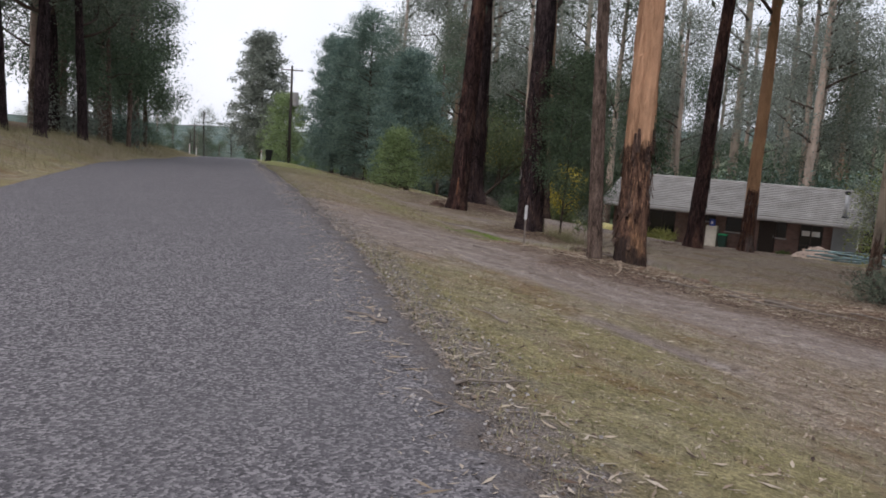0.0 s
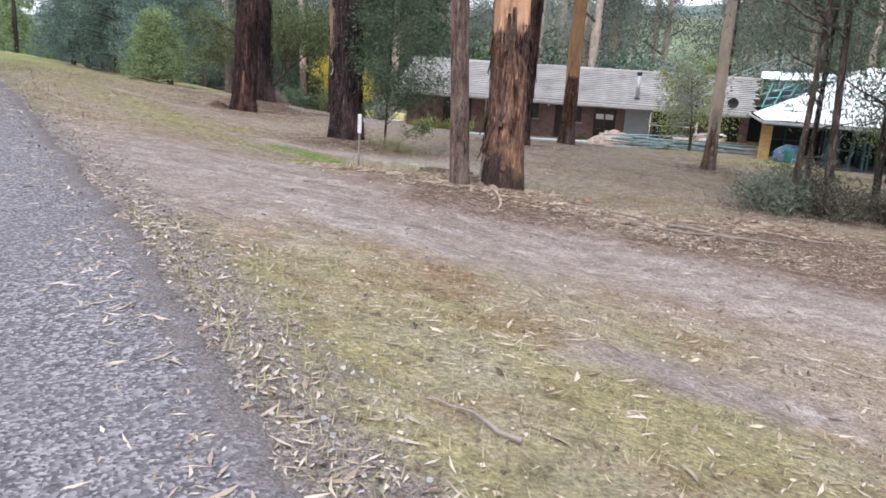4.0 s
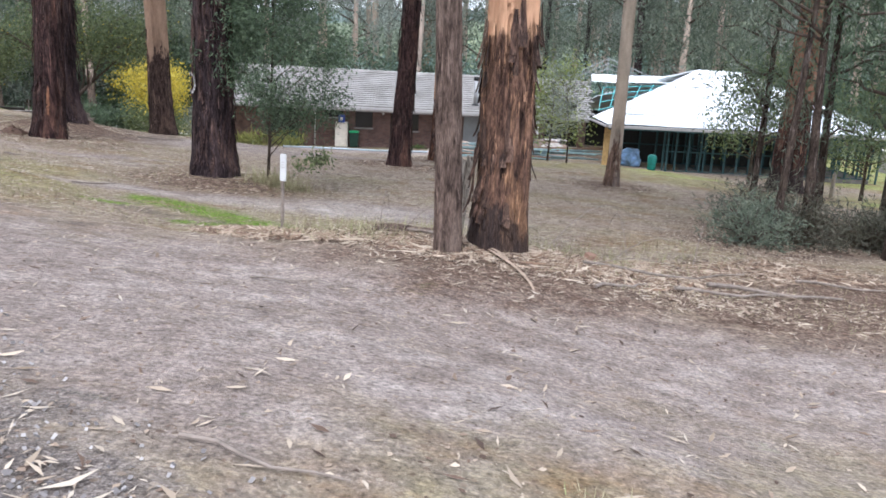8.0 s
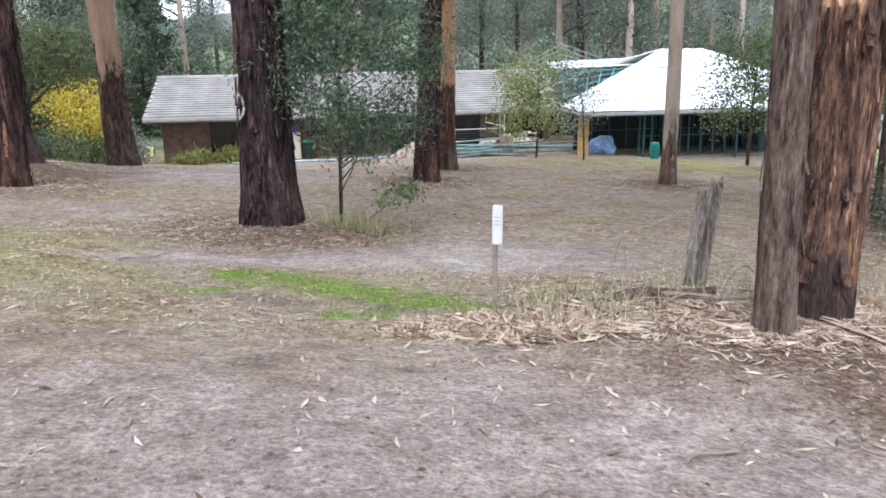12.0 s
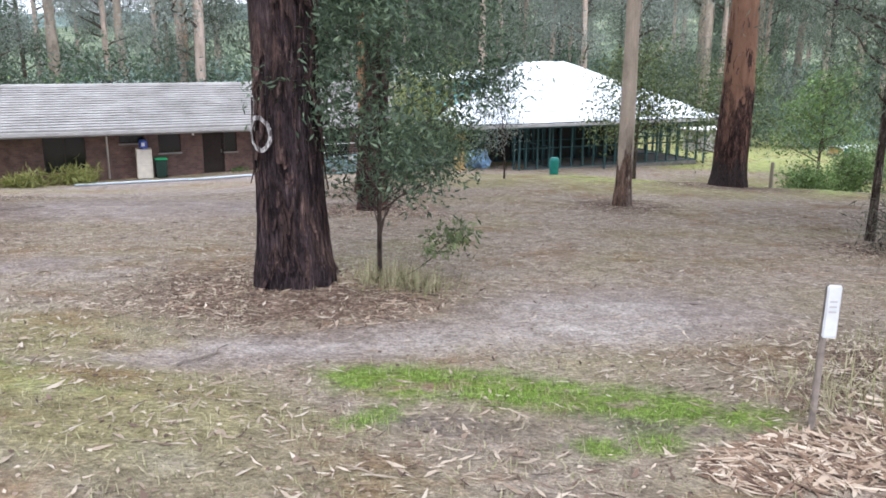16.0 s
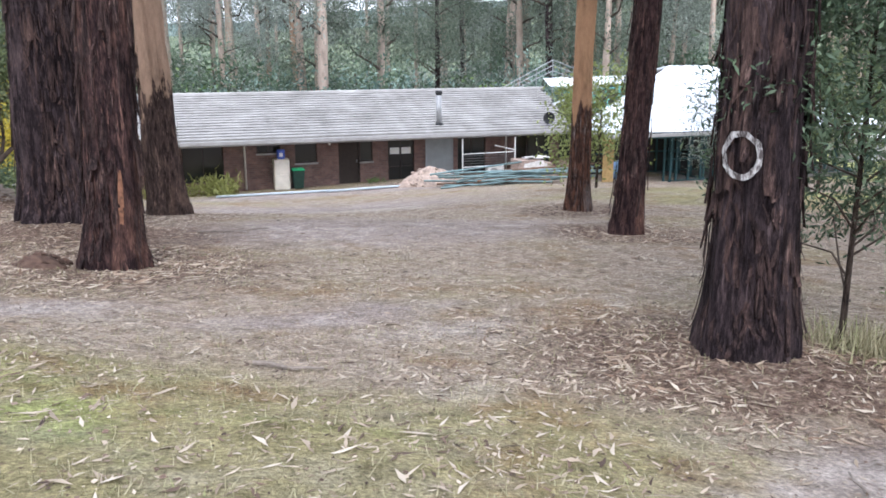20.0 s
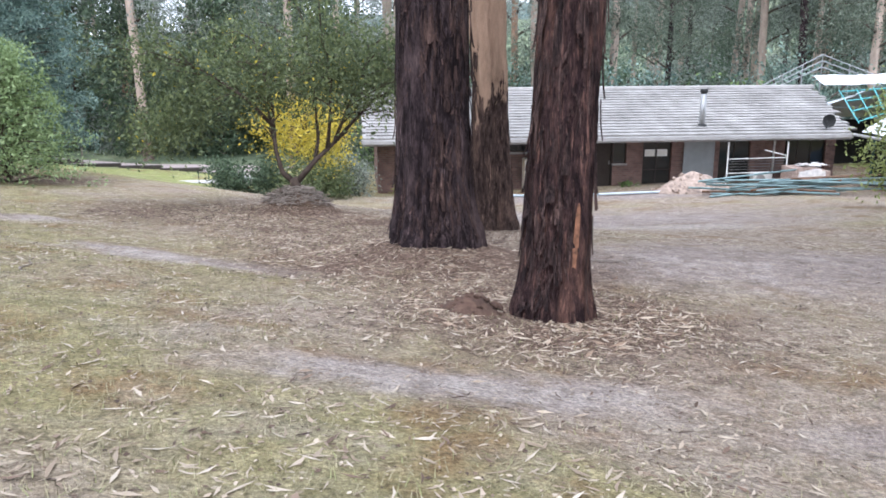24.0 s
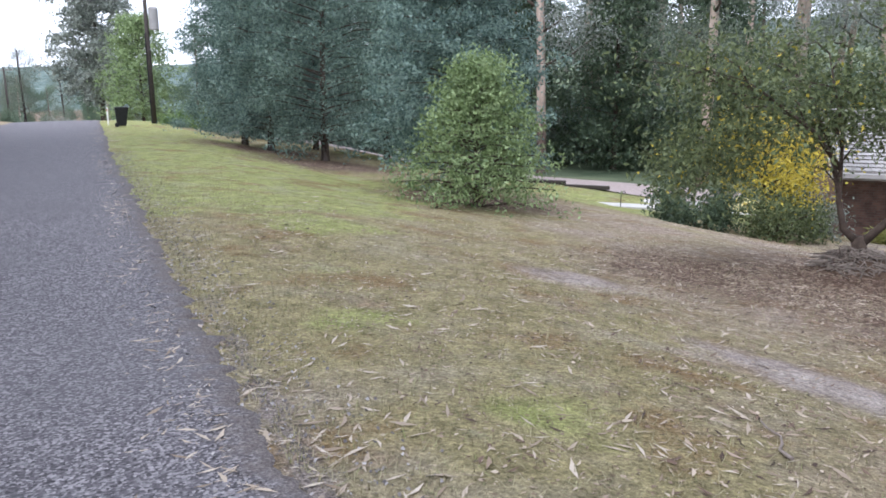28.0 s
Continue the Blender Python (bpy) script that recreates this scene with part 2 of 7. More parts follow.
def ground_material():
    m = Mat("verge_ground", 1.0, 0, 0.05)
    big, mid, fine = m.noise(0.5, 5), m.noise(3.0, 6), m.noise(30, 8, (1, 1, 1), 0.72)
    straw = m.noise(48, 6, (1, 0.75, 1), 0.75)
    grit = m.noise(150, 4, (1, 1, 1), 0.7)
    dry = m.ramp(m.noise(6, 8, (1, 1, 1), 0.7), (0.25, (0.155, 0.115, 0.09)), (0.48, (0.275, 0.222, 0.18)), (0.75, (0.4, 0.34, 0.285)))
    olive = m.ramp(mid, (0.25, (0.185, 0.162, 0.088)), (0.5, (0.26, 0.229, 0.126)), (0.8, (0.325, 0.282, 0.172)))
    lush = m.ramp(mid, (0.25, (0.19, 0.21, 0.075)), (0.75, (0.345, 0.36, 0.15)))
    g = m.math("ADD", m.math("MULTIPLY", m.math("SUBTRACT", big, 0.5), 1.35), m.attr("green"))
    grass = m.mix(m.ramp(g, (0.15, (0, 0, 0)), (0.6, (1, 1, 1))), dry, olive)
    grass = m.mix(m.ramp(g, (0.85, (0, 0, 0)), (1.3, (1, 1, 1))), grass, lush)
    rust = m.ramp(m.noise(0.9, 7, (1, 1, 1), 0.65), (0.52, (0, 0, 0)), (0.64, (1, 1, 1)))
    grass = m.mix(m.math("MULTIPLY", rust, 0.7), grass, (0.2, 0.125, 0.068))
    ash = m.ramp(m.noise(1.1, 7, (1, 1, 1), 0.65), (0.5, (0, 0, 0)), (0.66, (1, 1, 1)))
    grass = m.mix(m.math("MULTIPLY", ash, 0.35), grass, (0.33, 0.3, 0.265))
    dirt = m.ramp(m.noise(1.7, 8, (1, 1, 1), 0.62), (0.25, (0.19, 0.152, 0.136)), (0.5, (0.28, 0.235, 0.217)), (0.75, (0.4, 0.352, 0.333)))
    litter = m.ramp(m.noise(18, 8, (1, 1, 1), 0.75), (0.3, (0.055, 0.036, 0.029)), (0.5, (0.145, 0.1, 0.079)), (0.7, (0.3, 0.235, 0.19)))
    moss = m.ramp(m.noise(14, 7, (1, 1, 1), 0.7), (0.3, (0.07, 0.1, 0.022)), (0.5, (0.13, 0.2, 0.03)), (0.7, (0.22, 0.33, 0.05)))
    gaps = m.ramp(m.noise(2.2, 8, (1, 1, 1), 0.75), (0.38, (0, 0, 0)), (0.5, (1, 1, 1)))
    rough_mask = m.math("MULTIPLY", m.math("SUBTRACT", m.noise(2.4, 9, (1, 1, 1), 0.75), 0.5), 1.5)

    def mask(name, width=0.12):
        f = m.node("ShaderNodeMapRange")
        f.inputs["From Min"].default_value, f.inputs["From Max"].default_value = 0.5 - width, 0.5 + width
        m.link(m.math("ADD", m.attr(name), rough_mask), f.inputs["Value"])
        return f.outputs[0]

    c = m.mix(mask("bare", 0.3), grass, dirt)
    c = m.mix(m.math("MULTIPLY", mask("sand", 0.35), 0.65), c, m.ramp(mid, (0.3, (0.31, 0.27, 0.25)), (0.7, (0.46, 0.415, 0.39))))
    c = m.mix(mask("litter", 0.25), c, litter)
    c = m.mix(m.math("MULTIPLY", m.math("MULTIPLY", mask("moss", 0.3), gaps), 0.9), c, moss)
    gravel = m.ramp(m.noise(70, 5, (1, 1, 1), 0.7), (0.3, (0.09, 0.075, 0.07)), (0.5, (0.2, 0.172, 0.16)), (0.7, (0.38, 0.34, 0.315)))
    c = m.mix(mask("gravel", 0.2), c, gravel)
    c = m.mix(0.9, c, m.ramp(fine, (0.3, (0.38, 0.37, 0.36)), (0.5, (0.95, 0.95, 0.95)), (0.68, (1.5, 1.48, 1.42))), "MULTIPLY")
    c = m.mix(0.6, c, m.ramp(straw, (0.35, (0.55, 0.54, 0.52)), (0.62, (1.35, 1.33, 1.26))), "MULTIPLY")
    c = m.mix(0.5, c, m.ramp(grit, (0.3, (0.5, 0.5, 0.5)), (0.7, (1.4, 1.4, 1.4))), "MULTIPLY")
    c = m.mix(0.7, c, m.ramp(m.noise(4.5, 8, (1, 1, 1), 0.72), (0.3, (0.55, 0.53, 0.51)), (0.5, (1, 1, 1)), (0.7, (1.35, 1.34, 1.32))), "MULTIPLY")
    c = m.mix(0.5, c, m.ramp(m.noise(11, 6, (1, 1, 1), 0.7), (0.34, (0.55, 0.53, 0.5)), (0.5, (1, 1, 1)), (0.66, (1.35, 1.33, 1.3))), "MULTIPLY")
    c = m.mix(m.math("MULTIPLY", mask("track", 0.25), 0.7), c, m.ramp(m.noise(22, 5), (0.35, (0.07, 0.054, 0.046)), (0.65, (0.2, 0.165, 0.145))))
    chip = m.node("ShaderNodeTexVoronoi", Scale=16.0)
    m.link(m.coords((1, 1, 0.2)), chip.inputs["Vector"])
    kind = m.node("ShaderNodeSeparateXYZ")
    m.link(chip.outputs["Color"], kind.inputs[0])
    shape = m.math("ADD", chip.outputs["Distance"], m.math("MULTIPLY", fine, 0.5))
    spot = m.math("MULTIPLY", m.math("LESS_THAN", shape, 0.52), m.math("GREATER_THAN", kind.outputs["X"], 0.62))
    c = m.mix(m.math("MULTIPLY", spot, 0.6), c, m.ramp(kind.outputs["Y"], (0.0, (0.09, 0.058, 0.042)), (0.5, (0.24, 0.175, 0.125)), (1.0, (0.45, 0.38, 0.3))))
    c = m.mix(mask("wood", 0.3), c, m.ramp(m.noise(0.12, 6), (0.35, (0.05, 0.068, 0.042)), (0.5, (0.1, 0.122, 0.075)), (0.68, (0.2, 0.22, 0.13))))
    m.color(c)
    m.bump(m.math("ADD", fine, m.math("MULTIPLY", grit, 0.4)), 0.7, 0.04)
    return m.m


def road_material():
    m = Mat("sprayed_seal", 0.9, 0, 0.25)
    stone = m.node("ShaderNodeTexVoronoi", Scale=60.0)
    m.link(m.coords(), stone.inputs["Vector"])
    chips = m.ramp(stone.outputs["Color"], (0.1, (0.032, 0.029, 0.032)), (0.5, (0.108, 0.099, 0.106)), (0.9, (0.31, 0.288, 0.292)))
    worn = m.noise(0.6, 5, (1, 1, 1))
    c = m.mix(m.ramp(worn, (0.3, (0, 0, 0)), (0.7, (0.5, 0.5, 0.5))), chips, (0.115, 0.108, 0.112))
    edge = m.node("ShaderNodeMapRange")
    edge.inputs["From Min"].default_value, edge.inputs["From Max"].default_value = 0.35, 0.75
    m.link(m.math("ADD", m.attr("edge"), m.math("MULTIPLY", m.math("SUBTRACT", m.noise(7, 6), 0.5), 1.2)), edge.inputs["Value"])
    gravel = m.ramp(m.noise(60, 5), (0.3, (0.045, 0.037, 0.034)), (0.7, (0.19, 0.16, 0.145)))
    c = m.mix(m.math("MULTIPLY", edge.outputs[0], 0.8), c, gravel)
    m.color(c)
    m.bump(stone.outputs["Distance"], 0.7, 0.012)
    return m.m


MAT_GROUND, MAT_ROAD = ground_material(), road_material()


# ---- builders ----
def mesh_object(name, verts, faces, mat, parent=None, label="", smooth=False):
    me = bpy.data.meshes.new(name)
    me.from_pydata(verts, [], faces)
    me.materials.append(mat)
    if smooth:
        me.polygons.foreach_set("use_smooth", [True] * len(me.polygons))
    me.update()
    ob = new(name, me)
    if parent:
        ob.parent = parent
    if label:
        ob["label"] = label
    return ob


def part(name, bm, material, parent, label="", smooth=False):
    me = bpy.data.meshes.new(name)
    bmesh.ops.recalc_face_normals(bm, faces=bm.faces)
    bm.to_mesh(me)
    bm.free()
    me.materials.append(material)
    if smooth:
        me.polygons.foreach_set("use_smooth", [True] * len(me.polygons))
    ob = new(name, me)
    if parent:
        ob.parent = parent
    if label:
        ob["label"] = label
    return ob


def thing(name, at, label, category, group="", rz=0.0, kind=""):
    ob = new(name)
    ob.matrix_basis = pose(*at, 0, 0, rz)
    ob.empty_display_size = 0.2
    return tagged(ob, label, category, group, kind)


def box(bm, x0, y0, z0, x1, y1, z1, bevel=0.0):
    r = bmesh.ops.create_cube(bm, size=1, matrix=Matrix.LocRotScale(((x0 + x1) / 2, (y0 + y1) / 2, (z0 + z1) / 2), None, (x1 - x0, y1 - y0, z1 - z0)))
    if bevel:
        edges = list({e for v in r["verts"] for e in v.link_edges})
        bmesh.ops.bevel(bm, geom=edges, offset=bevel, segments=1, affect="EDGES")
    return bm


def block(name, dims, mat, parent=None, label="", bevel=0.01):
    return part(name, box(bmesh.new(), *dims, bevel), mat, parent, label)


def tube(bm, points, radii, sides=8, cap=True):
    """A round tube through points with a radius at each."""
    rings = []
    pts = [Vector(p) for p in points]
    up = Vector((0.13, 0.31, 0.94))
    for i, p in enumerate(pts):
        d = (pts[min(i + 1, len(pts) - 1)] - pts[max(i - 1, 0)]).normalized()
        a = d.cross(up if abs(d.dot(up)) < 0.95 else Vector((1, 0, 0))).normalized()
        b = d.cross(a)
        rings.append([bm.verts.new(p + (a * math.cos(k * math.tau / sides) + b * math.sin(k * math.tau / sides)) * radii[i]) for k in range(sides)])
    for r, s in zip(rings, rings[1:]):
        for k in range(sides):
            bm.faces.new((r[k], r[(k + 1) % sides], s[(k + 1) % sides], s[k]))
    if cap:
        bm.faces.new(rings[0])
        bm.faces.new(list(reversed(rings[-1])))
    return bm


def trunk(height, r0, r1, lean=(0, 0), seed=0, rough=0.12, flare=0.35, sides=36, bend=0.15, step=0.22):
    """Verts and faces of a tapered trunk with a flared, uneven foot and furrowed sides."""
    n = max(6, int(height / step))
    rnd = random.Random(seed)
    ox, oy = rnd.uniform(0, 50), rnd.uniform(0, 50)
    verts, faces = [], []
    for i in range(n + 1):
        s = i / n
        z = height * s - (0.25 if i == 0 else 0)
        cx = lean[0] * height * s + bend * math.sin(s * 3.1 + ox) * s
        cy = lean[1] * height * s + bend * math.cos(s * 2.7 + oy) * s
        r = r0 + (r1 - r0) * s ** 0.8
        r *= 1 + flare * math.exp(-max(z, 0) / 0.28)
        for k in range(sides):
            a = k * math.tau / sides
            ca, sa = math.cos(a), math.sin(a)
            q = noise.noise((ca * 1.3 + ox, sa * 1.3 + oy, z * 0.5)) * rough * 1.2
            q += noise.noise((ca * 5 + ox, sa * 5, z * 0.45 + oy)) * rough * 0.8
            q += noise.noise((ca * 14, sa * 14 + ox, z * 0.9)) * rough * 0.5
            verts.append((cx + ca * r * (1 + q), cy + sa * r * (1 + q), z))
    for i in range(n):
        for k in range(sides):
            a, b = i * sides + k, i * sides + (k + 1) % sides
            faces.append((a, b, b + sides, a + sides))
    faces.append(tuple(range(n * sides, (n + 1) * sides)))
    return verts, faces


def trunk_axis(height, lean, seed, bend=0.15):
    rnd = random.Random(seed)
    ox, oy = rnd.uniform(0, 50), rnd.uniform(0, 50)

    def at(z):
        s = z / height
        return Vector((lean[0] * z + bend * math.sin(s * 3.1 + ox) * s, lean[1] * z + bend * math.cos(s * 2.7 + oy) * s, z))
    return at


def leaf_mesh(name, centres, spreads, count, size, mat, parent, seed=0, droop=0.0, slim=0.35, label=""):
    """Many small leaves scattered in soft clumps round the centres."""
    rng = np.random.default_rng(seed)
    c = np.array(centres, float)
    sp = np.array(spreads, float)
    pick = rng.integers(0, len(c), count)
    off = rng.normal(0, 0.5, (count, 3))
    pos = c[pick] + off * (sp[pick][:, None] if sp.ndim == 1 else sp[pick])
    d = rng.normal(0, 1, (count, 3))
    d[:, 2] -= droop
    d /= np.linalg.norm(d, axis=1)[:, None]
    side = np.cross(d, rng.normal(0, 1, (count, 3)))
    side /= np.linalg.norm(side, axis=1)[:, None] + 1e-9
    ln = size * rng.uniform(0.6, 1.4, count)[:, None]
    w = ln * slim * 0.5
    nrm = np.cross(d, side)
    v = np.empty((count, 4, 3))
    v[:, 0] = pos
    v[:, 1] = pos + d * ln * 0.45 + side * w + nrm * ln * 0.06
    v[:, 2] = pos + d * ln - nrm * ln * 0.05
    v[:, 3] = pos + d * ln * 0.45 - side * w + nrm * ln * 0.06
    return quads(name, v, mat, parent, label)


def quads(name, v, mat, parent=None, label=""):
    count = len(v)
    me = bpy.data.meshes.new(name)
    me.vertices.add(count * 4)
    me.vertices.foreach_set("co", v.reshape(-1).astype(np.float32))
    me.loops.add(count * 4)
    me.loops.foreach_set("vertex_index", np.arange(count * 4, dtype=np.int32))
    me.polygons.add(count)
    me.polygons.foreach_set("loop_start", np.arange(0, count * 4, 4, dtype=np.int32))
    me.materials.append(mat)
    me.update(calc_edges=True)
    ob = new(name, me)
    if parent:
        ob.parent = parent
    if label:
        ob["label"] = label
    return ob


# ---- the lie of the land ----
def curve(x, knots):
    """Smooth piecewise curve through a few knots."""
    if x <= knots[0][0]:
        return knots[0][1]
    for (a, p), (b, q) in zip(knots, knots[1:]):
        if x <= b:
            s = (x - a) / (b - a)
            s = 0.5 * s + 0.5 * s * s * (3 - 2 * s)
            return p + (q - p) * s
    return knots[-1][1]


DU, DV = (-0.643, 0.766), (0.766, 0.643)  # along the road, and to its right


def road_uv(x, y):
    return x * DU[0] + y * DU[1], x * DV[0] + y * DV[1]


def xy(u, v):
    return u * DU[0] + v * DV[0], u * DU[1] + v * DV[1]


ROAD_Z = ((-60, 0.2), (0, -0.36), (12, -0.38), (22, -0.52), (32, -0.68), (42, -1.06), (60, -1.78), (84, -2.72), (92, -3.1), (120, -5.6), (200, -15), (400, -34), (900, -40))
FALL_A = ((2.9, 0.0), (4, -0.16), (5, -0.34), (6.5, -0.68), (8, -0.9), (12.5, -1.3), (20, -1.85), (24, -2.1), (28, -2.45), (32, -3.2), (36, -3.95), (40, -4.3), (46, -4.4), (70, -5), (110, -4), (180, 4), (320, 34), (600, 60))
FALL_B = ((1.8, 0.0), (2.5, -0.025), (3.2, -0.07), (4, -0.14), (5, -0.27), (6.5, -0.53), (8, -0.8), (12, -1.3), (20, -2.85), (25, -3.45), (30, -3.6), (46, -3.6), (70, -4.2), (110, -3), (180, 5), (320, 35), (600, 60))
BANK = ((-60, 2.5), (-16, 1.9), (-7.5, 0.95), (-5.2, 0.25), (-4.4, 0.02), (-3.8, 0.0))


def ground(x, y):
    u, v = road_uv(x, y)
    s = min(1, max(0, (u - 26) / 20))
    s = s * s * (3 - 2 * s)
    z = curve(u, ROAD_Z) + curve(v, FALL_A) * (1 - s) + curve(v, FALL_B) * s
    near = min(1, max(0, (130 - u) / 60))
    return z + curve(v, BANK) * near



TREE_FEET = []


def blob(x, y, cx, cy, rx, ry, rz=0.0):
    """1 at the middle of an oval, falling to 0 at about its rim."""
    c, s = math.cos(radians(rz)), math.sin(radians(rz))
    dx, dy = x - cx, y - cy
    p, q = (dx * c + dy * s) / rx, (-dx * s + dy * c) / ry
    d = math.sqrt(p * p + q * q)
    return max(0.0, min(1.0, 1.5 - d))


LITTER = [(0.9, 18.3, 2.9), (-1.6, 18.0, 1.7), (3.6, 18.6, 2.6), (-15.2, 33.8, 2.4), (-19.0, 38.0, 2.2), (-14.6, 36.0, 2.4)]   # ovals of fallen bark round the trunks: x, y, radius
MOUNDS = [(0.2, 36.5, 0.7, 0.14), (-14.6, 32.85, 1.9, 0.3), (-17.0, 39.6, 1.15, 0.34), (-8.4, 24.3, 1.6, 0.12), (-5.0, 18.7, 3.2, 0.27), (-13.6, 30.1, 1.2, -0.05)]   # heaped soil: x, y, radius, height
BARE = [(-7.6, 15.2, 3.4, 1.3, -50), (-5.4, 14.3, 2.6, 1.0, -20), (-4.5, 16.0, 6.3, 1.7, -10), (0.5, 15.2, 4.5, 1.6, 0), (-2.0, 11.3, 0.95, 0.5, 10), (-8.7, 22.2, 2.0, 0.5, 12), (-5.6, 22.6, 1.9, 1.1, 0), (-14.9, 27.0, 1.7, 0.5, 0),
        (-17.6, 31.9, 1.9, 0.4, -15), (-21.1, 35.7, 0.75, 0.45, 0), (-18.6, 32.6, 1.2, 0.3, -30), (-11.5, 26.5, 1.5, 0.4, 10), (-9.5, 33, 5, 2, 0), (-9, 44, 6, 4, 0), (-6, 52.6, 9, 1.2, 0)]
SAND = [(-6.3, 22.0, 1.5, 0.7, -15), (-7.8, 22.1, 1.2, 0.35, 5), (-20.9, 35.3, 0.7, 0.4, 0), (-18.3, 32.2, 1.4, 0.28, -35), (-17.4, 31.6, 1.5, 0.25, -20), (-8.9, 22.3, 1.2, 0.3, 10), (-6.0, 22.9, 1.3, 0.5, 0), (-14.9, 27.0, 1.3, 0.3, 0), (-10.5, 25.8, 1.0, 0.3, 10), (-8.5, 40, 3, 0.8, 0)]   # pale worn sand
MOSS = [(-7.95, 20.75, 1.15, 0.5, -30), (-7.15, 19.95, 0.75, 0.42, -50), (-8.7, 21.1, 0.45, 0.28, -10), (-7.75, 19.5, 0.5, 0.14, -10), (-9.0, 20.3, 0.4, 0.15, 30)]
TRACK = [(-9.85, 18.05, 0.5, 0.13, 40), (-9.35, 18.3, 0.5, 0.12, 8), (-9.0, 17.4, 0.6, 0.12, 35), (-8.3, 17.8, 0.5, 0.1, 15), (-8.5, 20.05, 0.8, 0.28, -25), (-7.5, 19.7, 0.5, 0.2, -40)]   # damp wheel marks
GREEN = [(-30, 44, 9, 4, -50, 0.5), (-27, 62, 9, 5, -35, 1.2), (13, 38, 11, 6, 0, 1.25), (-3.5, 8.6, 3, 0.8, -50, 0.15), (-12.3, 22.5, 2.8, 1.1, -45, 0.45), (-14.6, 24.6, 2.2, 0.9, -45, 0.4), (-10.6, 20.4, 1.8, 0.9, -45, 0.4), (-18.2, 27.6, 3.0, 0.8, -50, 0.25), (-11.2, 23.2, 1.2, 0.7, 0, 0.4)]


def relief(x, y):
    z = ground(x, y)
    for cx, cy, r, h in MOUNDS:
        d = math.hypot(x - cx, y - cy) / r
        if d < 1:
            z += h * (1 - d * d) ** 2
    u, v = road_uv(x, y)
    if v > 3:
        z += 0.035 * min(1, (v - 3) / 2) * noise.noise((x * 0.5, y * 0.5, 0)) + 0.005 * noise.noise((x * 2.1, y * 2.1, 3))
    return z


def grade(lo, hi, fine_lo, fine_hi, fine, grow):
    out = [fine_lo]
    while out[-1] < fine_hi:
        out.append(out[-1] + fine)
    step = fine
    while out[-1] < hi:
        step *= grow
        out.append(out[-1] + step)
    step, left = fine, fine_lo
    head = []
    while left > lo:
        step *= grow
        left -= step
        head.append(left)
    return head[::-1] + out


def verge_green(u, v):
    """How much olive grass there is beside the road, and under the woods."""
    if v > 46:
        return 1.2
    if v < -3:
        return 0.45
    g = 0.42 * max(0, min(1, (7.5 - v) / 3)) * (1 if u < 11 else max(0, 1 - (u - 11) / 4))
    g += 0.5 * max(0, min(1, (9.5 - v) / 5)) * max(0, min(1, (u - 26) / 12))
    g += 0.45 * max(0, min(1, (u - 44) / 10))
    return g + 0.18


def build_ground():
    us = grade(-60, 1200, -1, 52, 0.26, 1.1)
    vs = grade(-220, 620, 1.0, 28, 0.26, 1.1)
    verts, masks = [], {"wood": [], "gravel": [], "bare": [], "sand": [], "litter": [], "moss": [], "green": [], "track": []}
    for u in us:
        for v in vs:
            x, y = xy(u, v)
            z = relief(x, y)
            if road_left(u) + 0.8 < v < road_edge(u) - 0.8:
                z -= 0.12
            verts.append((x, y, z))
            near = -8 < u < 80 and 2 < v < 60
            masks["bare"].append(max([blob(x, y, *b) for b in BARE]) * 0.85 if near else 0)
            masks["sand"].append(max(blob(x, y, *b) for b in SAND) * 0.8 if near else 0)
            lit = max([max(0.0, min(1.0, 1.45 - math.hypot(x - a, y - b) / r)) for a, b, r in LITTER], default=0) if near else (0.8 if v < -9 else 0)
            masks["litter"].append(lit * 0.85)
            masks["wood"].append(max(0, min(1, (y - 63) / 4)) if v > 18 else 0)
            e = v - road_edge(u) if near and v < 4.5 else 9
            masks["gravel"].append(max(0, min(1, 0.95 - e / (0.85 if u < 14 else max(0.28, 0.85 - (u - 14) * 0.06)))) if e < 1.0 else 0)
            masks["track"].append(max(blob(x, y, *b) for b in TRACK) * 0.75 if near else 0)
            masks["moss"].append(max(blob(x, y, *b) for b in MOSS) if near else 0)
            masks["green"].append(min(1.3, sum(blob(x, y, *b[:5]) * b[5] for b in GREEN) + verge_green(u, v)))
    n = len(vs)
    faces = [(i * n + j, i * n + j + 1, (i + 1) * n + j + 1, (i + 1) * n + j) for i in range(len(us) - 1) for j in range(n - 1)]
    ob = mesh_object("ground", verts, faces, MAT_GROUND, smooth=True)
    for key, vals in masks.items():
        a = ob.data.attributes.new(key, "FLOAT", "POINT")
        a.data.foreach_set("value", vals)
    return tagged(ob, "sloping verge of dry grass, bare dirt and leaf litter", "ground", kind="structure")


def road_edge(u):
    base = curve(u, ((-20, 3.0), (13, 2.85), (20, 2.6), (34, 2.05), (45, 1.75), (62, 1.4), (90, 1.1), (200, 1.0)))
    return base - 0.01 + 0.1 * noise.noise((u * 0.7, 0, 0)) + 0.12 * noise.noise((u * 2.9, 5, 0)) + 0.1 * noise.noise((u * 7, 9, 0)) + 0.07 * noise.noise((u * 19, 3, 0))


def road_left(u):
    return curve(u, ((-20, -3.3), (20, -3.7), (32, -4.2), (45, -4.7), (90, -5.0), (200, -5))) + 0.08 * noise.noise((u * 0.8, 31, 0))


